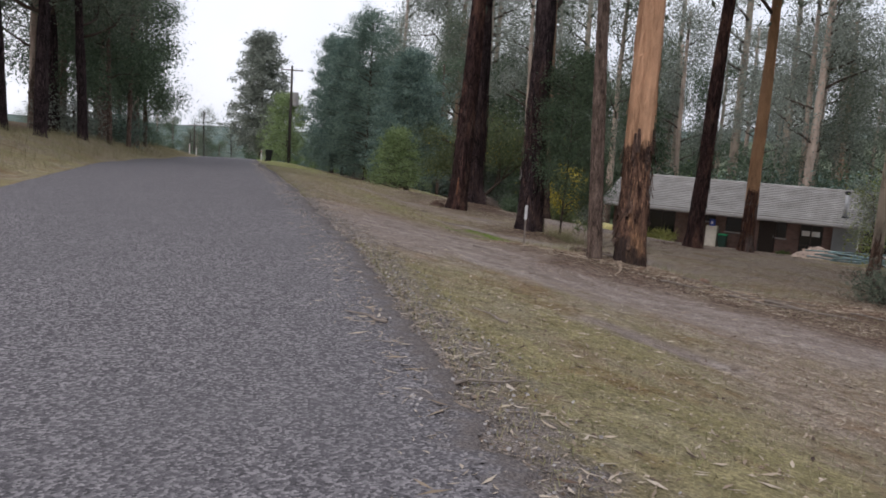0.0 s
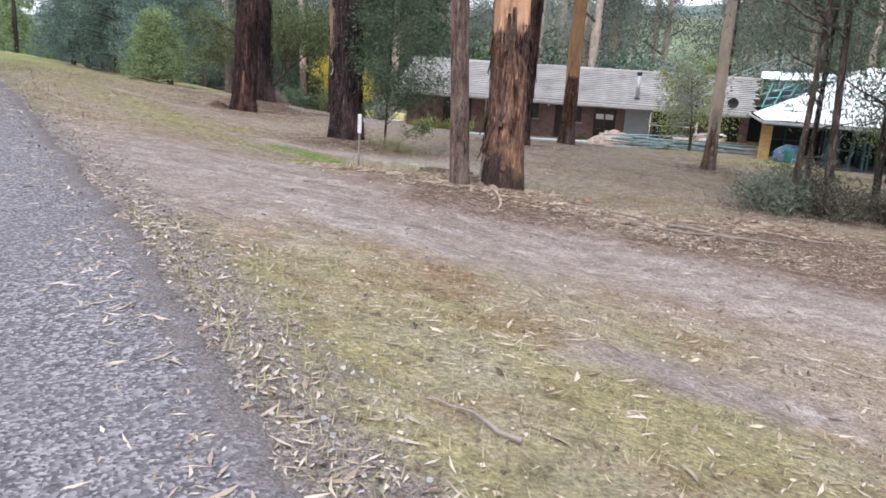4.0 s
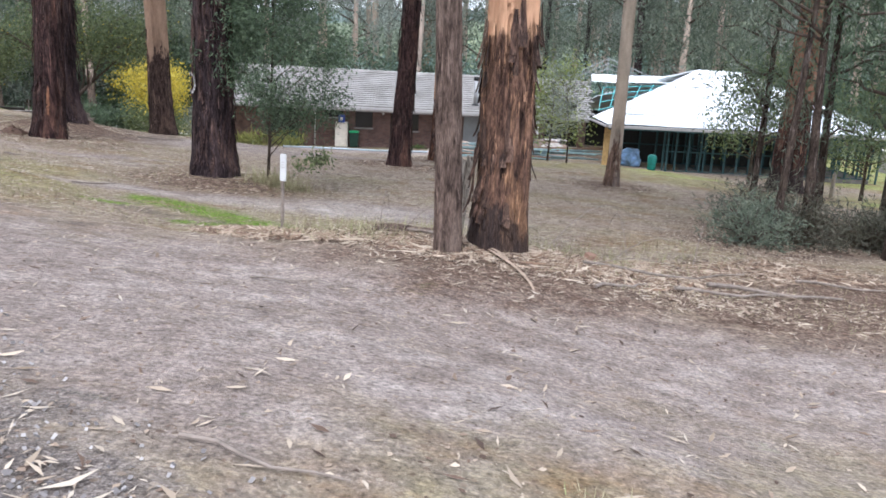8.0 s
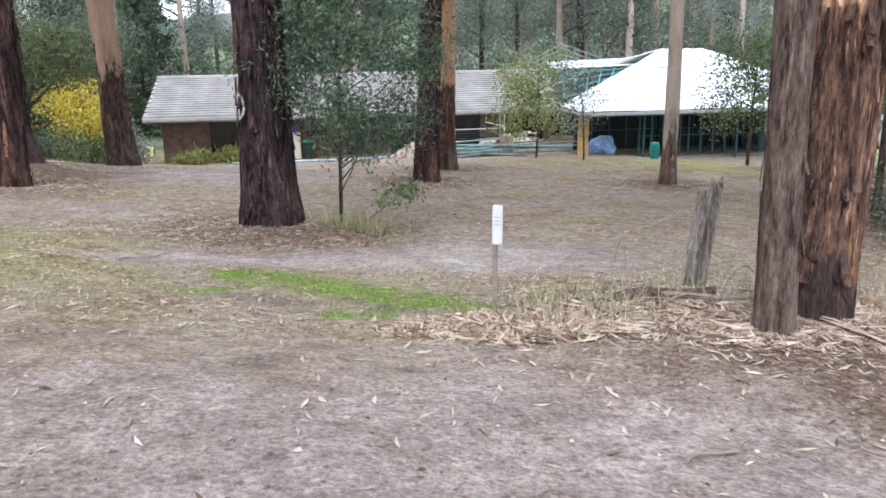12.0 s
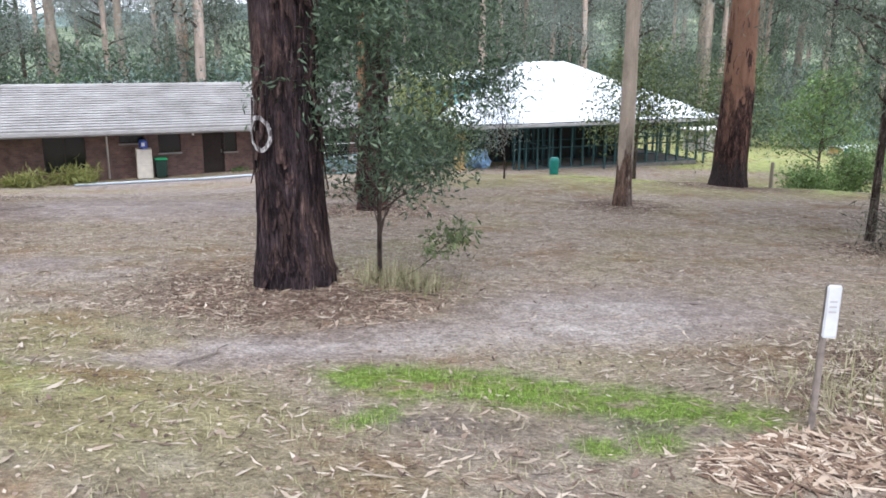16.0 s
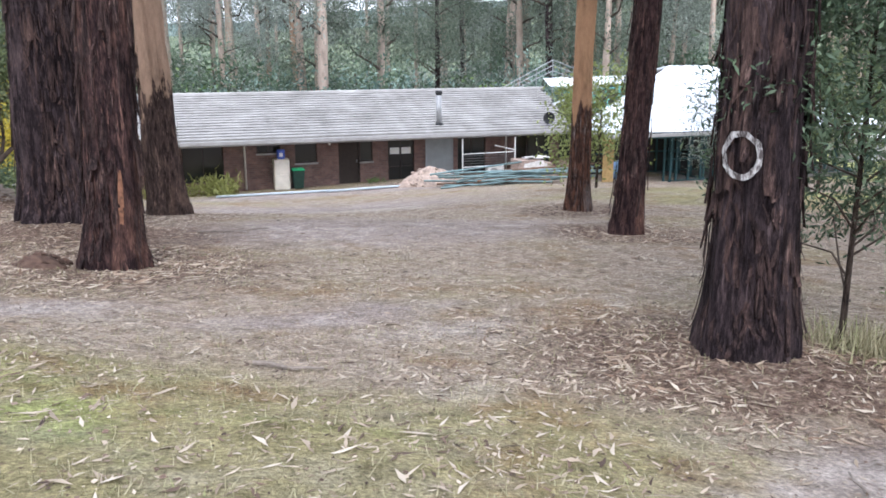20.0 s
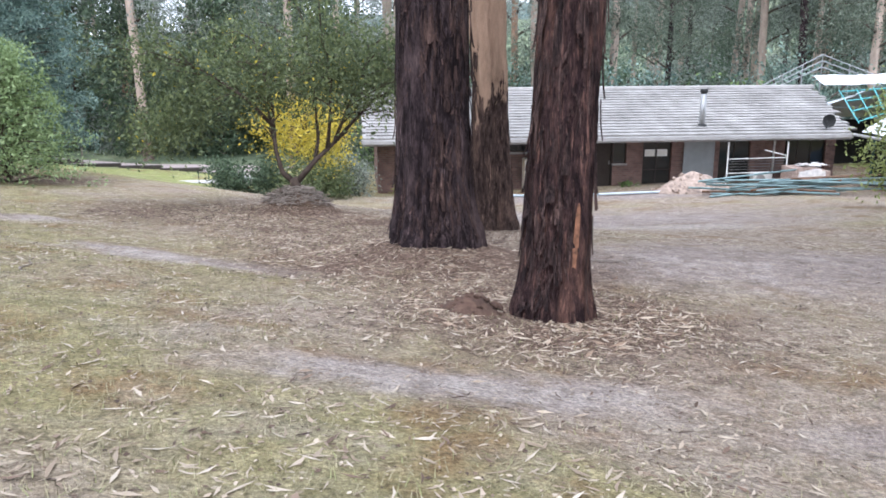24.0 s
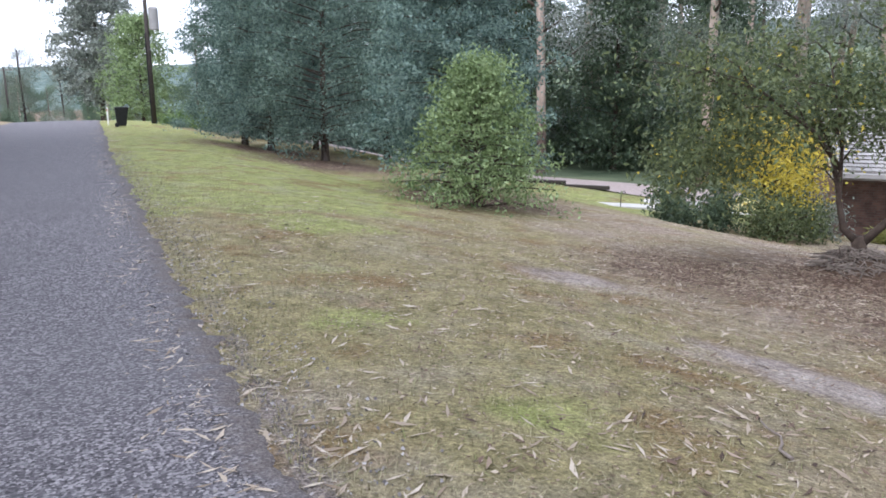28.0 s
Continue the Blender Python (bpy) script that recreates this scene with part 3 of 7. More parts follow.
def build_road():
    us = grade(-60, 420, -2, 50, 0.07, 1.08)
    fr = [0, 0.03, 0.08, 0.2, 0.35, 0.5, 0.65, 0.78, 0.86, 0.91, 0.94, 0.965, 0.985, 1.0]
    verts, edge = [], []
    for u in us:
        l, r = road_left(u), road_edge(u)
        for f in fr:
            v = l + (r - l) * f
            x, y = xy(u, v)
            d = min(f, 1 - f) * (r - l)
            z = curve(u, ROAD_Z) + 0.014 + 0.02 * min(1, d / 0.25) + 0.03 * math.sin(f * math.pi)
            if f in (0, 1.0):
                z = min(z, ground(x, y)) - 0.06
            verts.append((x, y, z))
            edge.append(max(0, 1.0 - d / 0.5))
    n = len(fr)
    faces = [(i * n + j, (i + 1) * n + j, (i + 1) * n + j + 1, i * n + j + 1)[::-1] for i in range(len(us) - 1) for j in range(n - 1)]
    ob = mesh_object("road", verts, faces, MAT_ROAD, smooth=True)
    a = ob.data.attributes.new("edge", "FLOAT", "POINT")
    a.data.foreach_set("value", edge)
    return tagged(ob, "grey sprayed-seal country road with ragged gravel edge", "road", kind="structure")


# ---- trees ----
def limbs(bm, at, z0, z1, count, reach, r, rnd, rise=0.6, sides=6, aim=None):
    """Limbs from a trunk's axis; gives back their ends and middles for the leaf clumps."""
    ends = []
    for i in range(count):
        z = z0 + (z1 - z0) * (i + rnd.random()) / count
        a = aim if aim is not None and rnd.random() < 0.5 else rnd.uniform(0, math.tau)
        a += rnd.uniform(-0.5, 0.5)
        ln = reach * rnd.uniform(0.6, 1.15) * (1 - 0.45 * (z - z0) / max(0.1, z1 - z0))
        p = at(z)
        d = Vector((math.cos(a), math.sin(a), rise * rnd.uniform(0.5, 1.4)))
        pts, rad = [p], [r]
        for k in range(1, 5):
            q = p + d * ln * k / 4 + Vector((rnd.uniform(-1, 1), rnd.uniform(-1, 1), rnd.uniform(-0.6, 1))) * ln * 0.06 * k
            pts.append(q)
            rad.append(r * (1 - 0.21 * k))
        tube(bm, pts, rad, sides)
        ends += [tuple(pts[3]), tuple(pts[4]), tuple(pts[4] + Vector((rnd.uniform(-1, 1), rnd.uniform(-1, 1), rnd.uniform(-0.3, 0.9))) * ln * 0.25)]
        if rnd.random() < 0.7:
            e = pts[2] + Vector((rnd.uniform(-1, 1), rnd.uniform(-1, 1), rnd.uniform(0, 1))) * ln * 0.4
            tube(bm, [pts[2], (pts[2] + e) / 2 + Vector((0, 0, 0.1 * ln)), e], [rad[2] * 0.7, rad[2] * 0.45, rad[2] * 0.2], 5)
            ends.append(tuple(e))
    return ends


def gum_tree(x, y, r, height, label, mat, lean=(0, 0), seed=1, top=0.45, flare=0.35, rough=0.17, crown_from=8.5, leaves=8000, leaf=LEAF_GUM, strips=0, litter=0.0, leaf_size=0.3, name="eucalyptus_tree", sides=36, reach=4.2, sink=0.0, group=""):
    z = relief(x, y) - sink
    t = thing(name, (x, y, z), label, "tree", group)
    v, f = trunk(height, r, r * top, lean, seed, rough, flare, 60 if strips else sides, 0.15, 0.13 if strips else 0.3)
    mesh_object("trunk", v, f, mat, t, smooth=True)
    at = trunk_axis(height, lean, seed)
    rnd = random.Random(seed * 7 + 1)
    if leaves:
        bm = bmesh.new()
        ends = limbs(bm, at, crown_from, height * 0.97, 12, reach, r * 0.3, rnd, 0.55)
        part("limbwork", bm, BARK_LIMB, t, smooth=True)["kind"] = "stuff"
        leaf_mesh("crown", ends, [reach * 0.42] * len(ends), leaves, leaf_size, leaf, t, seed, droop=0.8, slim=0.4)
    if strips:
        loose_bark(t, at, r, r * top, height, strips, mat, rnd, flare, 90 if mat == BARK_SHED else strips // 3 if strips > 120 else 0)
    if litter:
        LITTER.append((x, y, litter))
    TREE_FEET.append((x, y, r))
    return t


def loose_bark(t, at, r0, r1, height, count, mat, rnd, flare, plates=0):
    """Ragged strips of bark that stand off the trunk."""
    verts, faces = [], []
    for i in range(count * 2):
        z = rnd.uniform(0.02, 5.0)
        a = rnd.uniform(0, math.tau)
        ln, w = rnd.uniform(0.06, 0.25) + 0.45 * rnd.random() ** 4, rnd.uniform(0.01, 0.045)
        curl = rnd.uniform(0.0, 0.05) * rnd.random()
        b = len(verts)
        for k in range(4):
            s = k / 3
            zz = z + ln * s
            r = (r0 + (r1 - r0) * (zz / height) ** 0.8) * (1 + flare * math.exp(-zz / 0.28)) * 1.05 + curl * abs(1 - s * 1.3) + 0.004
            c = at(zz)
            da = w / r0 * (1 - 0.5 * abs(s - 0.4)) / 2
            aa = a + 0.08 * math.sin(s * 3 + i)
            for q in (-da, da):
                verts.append((c.x + math.cos(aa + q) * r, c.y + math.sin(aa + q) * r, zz))
        for k in range(3):
            faces.append((b + 2 * k, b + 2 * k + 1, b + 2 * k + 3, b + 2 * k + 2))
    ob = mesh_object("loose_bark", verts, faces, BARK_STRIP if mat in (BARK_DARK, BARK_RED, BARK_FOOT) else mat, t, "ragged hanging strips of bark")
    ob["kind"] = "stuff"
    if plates:
        verts, faces = [], []
        for i in range(plates):
            z, a = rnd.uniform(0.25, 2.25 if mat == BARK_SHED else 4.2), rnd.uniform(0, math.tau)
            ln, w, tip = rnd.uniform(0.15, 0.55), rnd.uniform(0.035, 0.1), rnd.uniform(0.01, 0.09 if mat == BARK_SHED else 0.05)
            b = len(verts)
            for k in range(5):
                s = k / 4
                zz = z + ln * s
                c = at(zz)
                r = (r0 + (r1 - r0) * (zz / height) ** 0.8) * 1.06 + 0.01 + tip * (1 - s) ** 2 * (1 if i % 3 else -0.2)
                half = w / r0 / 2 * (0.55 + 0.45 * math.sin(math.pi * (0.15 + 0.8 * s))) * rnd.uniform(0.8, 1.1)
                for q in (-half, 0, half):
                    rr = r + (0.012 if q == 0 else 0)
                    verts.append((c.x + math.cos(a + q) * rr, c.y + math.sin(a + q) * rr, zz))
            for k in range(4):
                for q in (0, 1):
                    p = b + 3 * k + q
                    faces.append((p, p + 1, p + 4, p + 3))
        mesh_object("plated_bark", verts, faces, BARK_PLATE if mat == BARK_SHED else BARK_STRIP, t, "curling dark brown plates of bark")["kind"] = "stuff"


# trunks beside the road and on the slope
gum_tree(-8.58, 24.3, 0.34, 17, "dark furrowed stringybark trunk with a white sprayed ring", BARK_DARK, (-0.012, 0.01), 3, strips=330, litter=1.9)
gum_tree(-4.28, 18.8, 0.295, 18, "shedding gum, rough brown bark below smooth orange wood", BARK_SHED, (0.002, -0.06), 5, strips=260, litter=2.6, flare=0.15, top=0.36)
gum_tree(-4.85, 18.33, 0.145, 14, "slender grey-brown gum beside a thicker trunk", BARK_GREY, (-0.045, -0.04), 8, rough=0.08, flare=0.1, strips=40, leaves=2000, litter=1.2)
gum_tree(-5.35, 31.6, 0.27, 16, "leaning dark red-brown stringybark gum", BARK_RED, (0.05, -0.02), 11, strips=140, litter=1.6)
gum_tree(-4.1, 35.8, 0.25, 17, "upright gum with orange peeling bark", BARK_ORANGE, (0.0, 0.0), 13, strips=90, litter=1.5)
gum_tree(-13.05, 37.05, 0.38, 18, "gum with rough foot and smooth tan upper trunk", BARK_TAN, (-0.05, 0.03), 17, strips=90, litter=1.8)
gum_tree(-13.66, 29.75, 0.335, 17, "dark red stringybark gum with an orange scar", BARK_RED, (0.045, 0.02), 19, top=0.55, strips=300, litter=2.2)
gum_tree(-14.6, 32.85, 0.52, 20, "massive dark furrowed stringybark trunk on a soil mound", BARK_DARK, (0.0, 0.0), 23, strips=380, litter=2.8)
gum_tree(0.25, 30.9, 0.175, 16, "slim pale gum with a rough brown foot", BARK_PALE, (0.006, 0.0), 29, rough=0.06, strips=16, litter=1.2)
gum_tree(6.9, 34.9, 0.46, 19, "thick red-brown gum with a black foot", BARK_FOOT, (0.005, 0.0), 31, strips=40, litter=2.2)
gum_tree(10.8, 31.5, 0.35, 17, "dark gum beside the lawn", BARK_DARK, (0.0, 0.0), 37, litter=1.5)
# ---- the brick house ----
FLOOR_Z = -4.82
EAVE_Z, RIDGE_Z, EAVE_Y, RIDGE_Y, WALL_Y = -2.5, -0.86, 54.25, 59.6, 55.7


def brick_material():
    m = Mat("mottled_red_brick", 0.92, 0, 0.15)
    mp = m.node("ShaderNodeMapping", Rotation=(radians(90), 0, 0))
    m.link(m.tc.outputs["Object"], mp.inputs["Vector"])
    br = m.node("ShaderNodeTexBrick", Scale=1.0)
    br.inputs["Brick Width"].default_value, br.inputs["Row Height"].default_value, br.inputs["Mortar Size"].default_value = 0.24, 0.086, 0.008
    # Brick colours set darker to include the shade beneath the eaves.
    br.inputs["Color1"].default_value, br.inputs["Color2"].default_value, br.inputs["Mortar"].default_value = (0.2, 0.122, 0.103, 1), (0.135, 0.083, 0.075, 1), (0.17, 0.145, 0.132, 1)
    br.inputs["Bias"].default_value = -0.1
    m.link(mp.outputs["Vector"], br.inputs["Vector"])
    c = m.mix(0.55, br.outputs["Color"], m.ramp(m.noise(2.6, 6), (0.3, (0.5, 0.5, 0.52)), (0.5, (1, 1, 1)), (0.7, (1.6, 1.5, 1.4))), "MULTIPLY")
    m.color(c)
    m.bump(br.outputs["Fac"], -0.5, 0.01)
    return m.m


def tile_material():
    m = Mat("weathered_concrete_tile", 0.9, 0, 0.2)
    c = m.ramp(m.noise(0.9, 6), (0.3, (0.205, 0.193, 0.181)), (0.55, (0.285, 0.27, 0.255)), (0.8, (0.37, 0.352, 0.335)))
    lichen = m.ramp(m.noise(5, 7, (1, 0.25, 0.25), 0.7), (0.55, (0, 0, 0)), (0.68, (1, 1, 1)))
    c = m.mix(m.math("MULTIPLY", lichen, 0.12), c, (0.52, 0.5, 0.475))
    c = m.mix(0.3, c, m.ramp(m.island(), (0, (0.7, 0.7, 0.7)), (1, (1.2, 1.2, 1.2))), "MULTIPLY")
    m.color(c)
    m.bump(m.noise(30, 4), 0.3, 0.02)
    return m.m


MAT_BRICK, MAT_TILE = brick_material(), tile_material()
MAT_DARKFRAME = plain("dark_bronze_aluminium", (0.035, 0.028, 0.025), 0.45, 0.3)
MAT_DOOR = plain("dark_stained_door", (0.035, 0.025, 0.02), 0.6)
MAT_GUTTER = plain("grey_painted_gutter", (0.33, 0.315, 0.305), 0.5, 0, 0.12, 3)
MAT_CLAD = plain("grey_fibre_cement", (0.3, 0.315, 0.32), 0.8, 0, 0.1, 2.5)
MAT_WHITE = plain("chalky_white_paint", (0.74, 0.73, 0.7), 0.6, 0, 0.08, 4)
MAT_CREAM = plain("cream_enamel", (0.6, 0.55, 0.47), 0.45, 0, 0.1, 4)
MAT_FOIL = plain("white_roof_blanket", (0.66, 0.69, 0.72), 0.5, 0, 0.24, 1.4, 0.6)
MAT_STEELGREEN = plain("blue_green_frame_steel", (0.035, 0.075, 0.08), 0.6, 0.3, 0.25)
MAT_CYAN = plain("cyan_truss_steel", (0.12, 0.42, 0.44), 0.5, 0.2, 0.15)
MAT_TIMBER = plain("raw_yellow_timber", (0.42, 0.28, 0.12), 0.8, 0, 0.25, 9)
MAT_GREYWOOD = plain("weathered_grey_timber", (0.2, 0.165, 0.14), 0.95, 0, 0.3, 14, 0.4)
MAT_SPLIT = bark("split_grey_timber", (0.36, 0.315, 0.265), (0.24, 0.205, 0.17), crack=(0.08, 0.065, 0.055), pale=(0.36, 0.345, 0.28))
MAT_PLATE = plain("weathered_white_plate", (0.5, 0.5, 0.5), 0.5, 0, 0.12, 9)
MAT_BIN = plain("dark_green_plastic", (0.02, 0.045, 0.035), 0.5)
MAT_LID = plain("bright_green_plastic", (0.03, 0.32, 0.13), 0.45)
MAT_TEAL = plain("teal_plastic", (0.015, 0.17, 0.14), 0.5, 0, 0.2)
MAT_BLUE = plain("blue_plastic", (0.06, 0.1, 0.42), 0.45)
MAT_FLUE = plain("galvanised_flue", (0.33, 0.33, 0.33), 0.5, 0.6, 0.15)
# Soot black; also carries the painted shade of the wing's inner walls.
MAT_BLACK = plain("sooty_black_metal_and_shade", (0.02, 0.02, 0.02), 0.7)
MAT_CONC = plain("pale_concrete", (0.45, 0.43, 0.4), 0.9, 0, 0.12, 5, 0.3)
MAT_RUBBLE = plain("clay_spoil", (0.34, 0.26, 0.21), 1.0, 0, 0.4, 7, 0.8)
MAT_PIPE = plain("grey_green_steel_tube", (0.2, 0.275, 0.275), 0.5, 0.4, 0.3, 3)
MAT_RUST = plain("rusty_tube", (0.2, 0.12, 0.08), 0.8, 0.2, 0.3, 5)
MAT_INSIDE = plain("dim_plaster", (0.3, 0.28, 0.26), 0.9)


def glass_material():
    m = Mat("window_glass", 0.03, 0, 0.5)
    m.color((0.02, 0.022, 0.022))
    return m.m


MAT_GLASS = glass_material()

house = thing("brick_house", (0, 0, 0), "long low brick house with grey tiled gable roof", "house")


def wall_run(bm, x0, x1, y0, y1, z0, z1, openings):
    """A wall along x, one connected piece, with openings (xa, xb, za, zb) that go through it."""
    xs = sorted({x0, x1, *[o[0] for o in openings], *[o[1] for o in openings]})
    zs = sorted({z0, z1, *[o[2] for o in openings], *[o[3] for o in openings]})
    grid = {}

    def vert(i, k):
        if (i, k) not in grid:
            grid[i, k] = bm.verts.new((xs[i], y0, zs[k]))
        return grid[i, k]

    faces = []
    for i in range(len(xs) - 1):
        for k in range(len(zs) - 1):
            cx, cz = (xs[i] + xs[i + 1]) / 2, (zs[k] + zs[k + 1]) / 2
            if not any(o[0] < cx < o[1] and o[2] < cz < o[3] for o in openings):
                faces.append(bm.faces.new((vert(i, k), vert(i + 1, k), vert(i + 1, k + 1), vert(i, k + 1))))
    r = bmesh.ops.extrude_face_region(bm, geom=faces)
    bmesh.ops.translate(bm, verts=[v for v in r["geom"] if isinstance(v, bmesh.types.BMVert)], vec=(0, y1 - y0, 0))
    bmesh.ops.recalc_face_normals(bm, faces=bm.faces)
    return bm


OPEN = {"big_window": (-12.6, -10.88, -4.45, -2.72), "high_window": (-9.45, -8.4, -3.26, -2.74), "window": (-7.78, -6.8, -3.76, -2.78), "door": (-5.82, -4.84, FLOOR_Z, -2.76),
        "side_light": (-4.83, -4.24, -3.82, -2.78), "sliding": (-3.51, -2.24, FLOOR_Z, -2.76), "sliding_mid": (-0.1, 1.31, FLOOR_Z, -2.8), "wide_window": (2.87, 4.75, -4.3, -2.78)}
part("wall", wall_run(bmesh.new(), -14.9, 5.2, WALL_Y, WALL_Y + 0.24, -5.6, -2.52, OPEN.values()), MAT_BRICK, house, "mottled red-brown brick wall")
block("wall", (-14.9, WALL_Y + 0.24, -5.6, -14.66, 63.4, -2.52), MAT_BRICK, house, bevel=0)
block("wall", (4.96, WALL_Y + 0.24, -5.6, 5.2, 63.4, -2.52), MAT_BRICK, house, bevel=0)
block("wall", (-14.66, 63.16, -5.6, 4.96, 63.4, -2.52), MAT_BRICK, house, bevel=0)
block("floor_slab", (-14.66, WALL_Y + 0.24, -5.4, 4.96, 63.16, FLOOR_Z), MAT_CONC, house)
block("ceiling", (-14.66, WALL_Y + 0.24, -2.56, 4.96, 63.16, -2.5), MAT_INSIDE, house)
# gable ends
for gx in (-14.9, 4.98):
    bm = bmesh.new()
    a = [bm.verts.new((x, y, z)) for x in (gx, gx + 0.2) for y, z in ((55.6, -2.5), (63.5, -2.5), (RIDGE_Y, RIDGE_Z - 0.18))]
    bm.faces.new(a[:3]), bm.faces.new(a[3:])
    for i in range(3):
        j = (i + 1) % 3
        bm.faces.new((a[i], a[j], a[3 + j], a[3 + i]))
    part("gable", bm, MAT_BRICK, house)
# roof deck and tile courses
X0, X1 = -15.5, 5.0
NC = 18
RUN, RISE = RIDGE_Y - EAVE_Y, RIDGE_Z - EAVE_Z


def roof_x1(s):
    """The roof's end by the new work, cut back to a slope."""
    return X1 + 0.2 + 1.1 * s * 0.9


for side in (1, -1):
    bm = bmesh.new()
    yb = EAVE_Y if side > 0 else 2 * RIDGE_Y - EAVE_Y
    a = [bm.verts.new(p) for p in ((X0, yb, EAVE_Z - 0.08), (X1, yb, EAVE_Z - 0.08), (X1 + 0.9, RIDGE_Y, RIDGE_Z - 0.08), (X0, RIDGE_Y, RIDGE_Z - 0.08))]
    bm.faces.new(a)
    r = bmesh.ops.extrude_face_region(bm, geom=bm.faces[:])
    bmesh.ops.translate(bm, verts=[v for v in r["geom"] if isinstance(v, bmesh.types.BMVert)], vec=(0, 0, 0.06))
    part("roof_deck", bm, MAT_GUTTER, house)
for c in range(NC):
    s0, s1 = c / NC, (c + 1.12) / NC
    verts, faces = [], []
    n_t = int((roof_x1(s0) - X0) / 0.305)
    rnd = random.Random(c)
    for k in range(n_t):
        xa = X0 + 0.305 * k + (0.15 if c % 2 else 0)
        lift = rnd.uniform(0, 0.008)
        b = len(verts)
        prof = ((0, 0.01), (0.05, 0.02), (0.1, 0.01), (0.15, 0.008), (0.2, 0.02), (0.25, 0.01), (0.298, 0.008))
        for dx, dz in prof:
            for s, base in ((s0, 0.048), (min(1, s1), 0.0)):
                verts.append((xa + dx, EAVE_Y + RUN * s - (0.03 if c == 0 and s == s0 else 0), EAVE_Z + RISE * s + dz + base + lift))
            verts.append((xa + dx, EAVE_Y + RUN * s0 - (0.03 if c == 0 else -0.04), EAVE_Z + RISE * s0 - 0.01))
        for j in range(len(prof) - 1):
            p = b + 3 * j
            faces += [(p, p + 3, p + 4, p + 1), (p + 2, p + 5, p + 3, p)]
    mesh_object("tile_course", verts, faces, MAT_TILE, house)
verts, faces = [], []
for c in range(NC):
    s0, s1 = c / NC, min(1, (c + 1.1) / NC)
    b = len(verts)
    y0, y1 = 2 * RIDGE_Y - EAVE_Y - RUN * s0, 2 * RIDGE_Y - EAVE_Y - RUN * s1
    verts += [(X0, y0, EAVE_Z + RISE * s0 + 0.05), (X1 + 0.9 * s0, y0, EAVE_Z + RISE * s0 + 0.05), (X1 + 0.9 * s0, y1, EAVE_Z + RISE * s1 + 0.01), (X0, y1, EAVE_Z + RISE * s1 + 0.01)]
    faces.append((b, b + 1, b + 2, b + 3))
mesh_object("rear_tiles", verts, faces, MAT_TILE, house)
for k in range(54):
    x = X0 + k * 0.4
    bm = bmesh.new()
    tube(bm, [(x, RIDGE_Y, RIDGE_Z - 0.02), (x + 0.41, RIDGE_Y, RIDGE_Z)], [0.13, 0.115], 10)
    part("ridge_cap", bm, MAT_TILE, house)
block("fascia", (X0, EAVE_Y + 0.02, EAVE_Z - 0.27, X1, EAVE_Y + 0.05, EAVE_Z - 0.02), MAT_GUTTER, house)
bm = bmesh.new()
box(bm, X0, EAVE_Y - 0.12, EAVE_Z - 0.2, X1, EAVE_Y + 0.015, EAVE_Z - 0.02, 0.02)
part("gutter", bm, MAT_GUTTER, house, "pale grey metal gutter")
block("soffit", (X0, EAVE_Y + 0.05, EAVE_Z - 0.24, X1, WALL_Y - 0.003, EAVE_Z - 0.2), MAT_GUTTER, house)
block("barge_board", (X0 - 0.04, EAVE_Y, EAVE_Z - 0.2, X0 - 0.003, EAVE_Y + 0.2, EAVE_Z), MAT_GUTTER, house)


def window(key, panes, name="window", sill=True, curtain=0.0, recess=0.1, rails=1):
    xa, xb, za, zb = OPEN[key]
    y = WALL_Y + recess
    w = part(name, wall_run(bmesh.new(), xa + 0.003, xb - 0.003, y, y + 0.06, za + 0.003, zb - 0.003, [(xa + 0.05 + (xb - xa - 0.05) * i / panes, xa + (xb - xa - 0.05) * (i + 1) / panes, za + 0.05, zb - 0.05) for i in range(panes)]), MAT_DARKFRAME, house, "dark bronze aluminium frame")
    for i in range(panes):
        a, b = xa + 0.05 + (xb - xa - 0.05) * i / panes, xa + (xb - xa - 0.05) * (i + 1) / panes
        block("pane", (a, y + 0.02, za + 0.05, b, y + 0.028, zb - 0.05), MAT_GLASS, w, bevel=0)
        for k in range(1, rails):
            zz = za + (zb - za) * k / rails
            block("glazing_bar", (a, y - 0.004, zz - 0.02, b, y + 0.018, zz + 0.02), MAT_DARKFRAME, w, bevel=0)
    if sill:
        block("sill", (xa - 0.04, WALL_Y - 0.05, za - 0.08, xb + 0.04, WALL_Y + 0.08, za - 0.003), MAT_GUTTER, w)
    return w


window("big_window", 2, sill=False, recess=0.14)
window("high_window", 2)
window("window", 1)
window("side_light", 1)
window("sliding", 2, "sliding_door", False, rails=3)
window("sliding_mid", 2, "sliding_door", False)
window("wide_window", 3)
for xa, xb in ((-3.4, -2.95), (-2.85, -2.4)):
    block("curtain", (xa, WALL_Y + 0.085, -3.55, xb, WALL_Y + 0.096, -3.25), MAT_WHITE, house, "white paper taped on glass")
xa, xb, za, zb = OPEN["door"]
door = block("front_door", (xa + 0.06, WALL_Y + 0.08, za + 0.01, xb - 0.06, WALL_Y + 0.13, zb - 0.06), MAT_DOOR, house, "dark stained timber door", 0.008)
part("door_frame", wall_run(bmesh.new(), xa + 0.003, xb - 0.003, WALL_Y + 0.02, WALL_Y + 0.14, za, zb - 0.003, [(xa + 0.055, xb - 0.055, za, zb - 0.055)]), MAT_DARKFRAME, door)
block("handle", (xb - 0.15, WALL_Y + 0.03, -3.86, xb - 0.11, WALL_Y + 0.08, -3.7), MAT_FLUE, door, "small metal door handle")
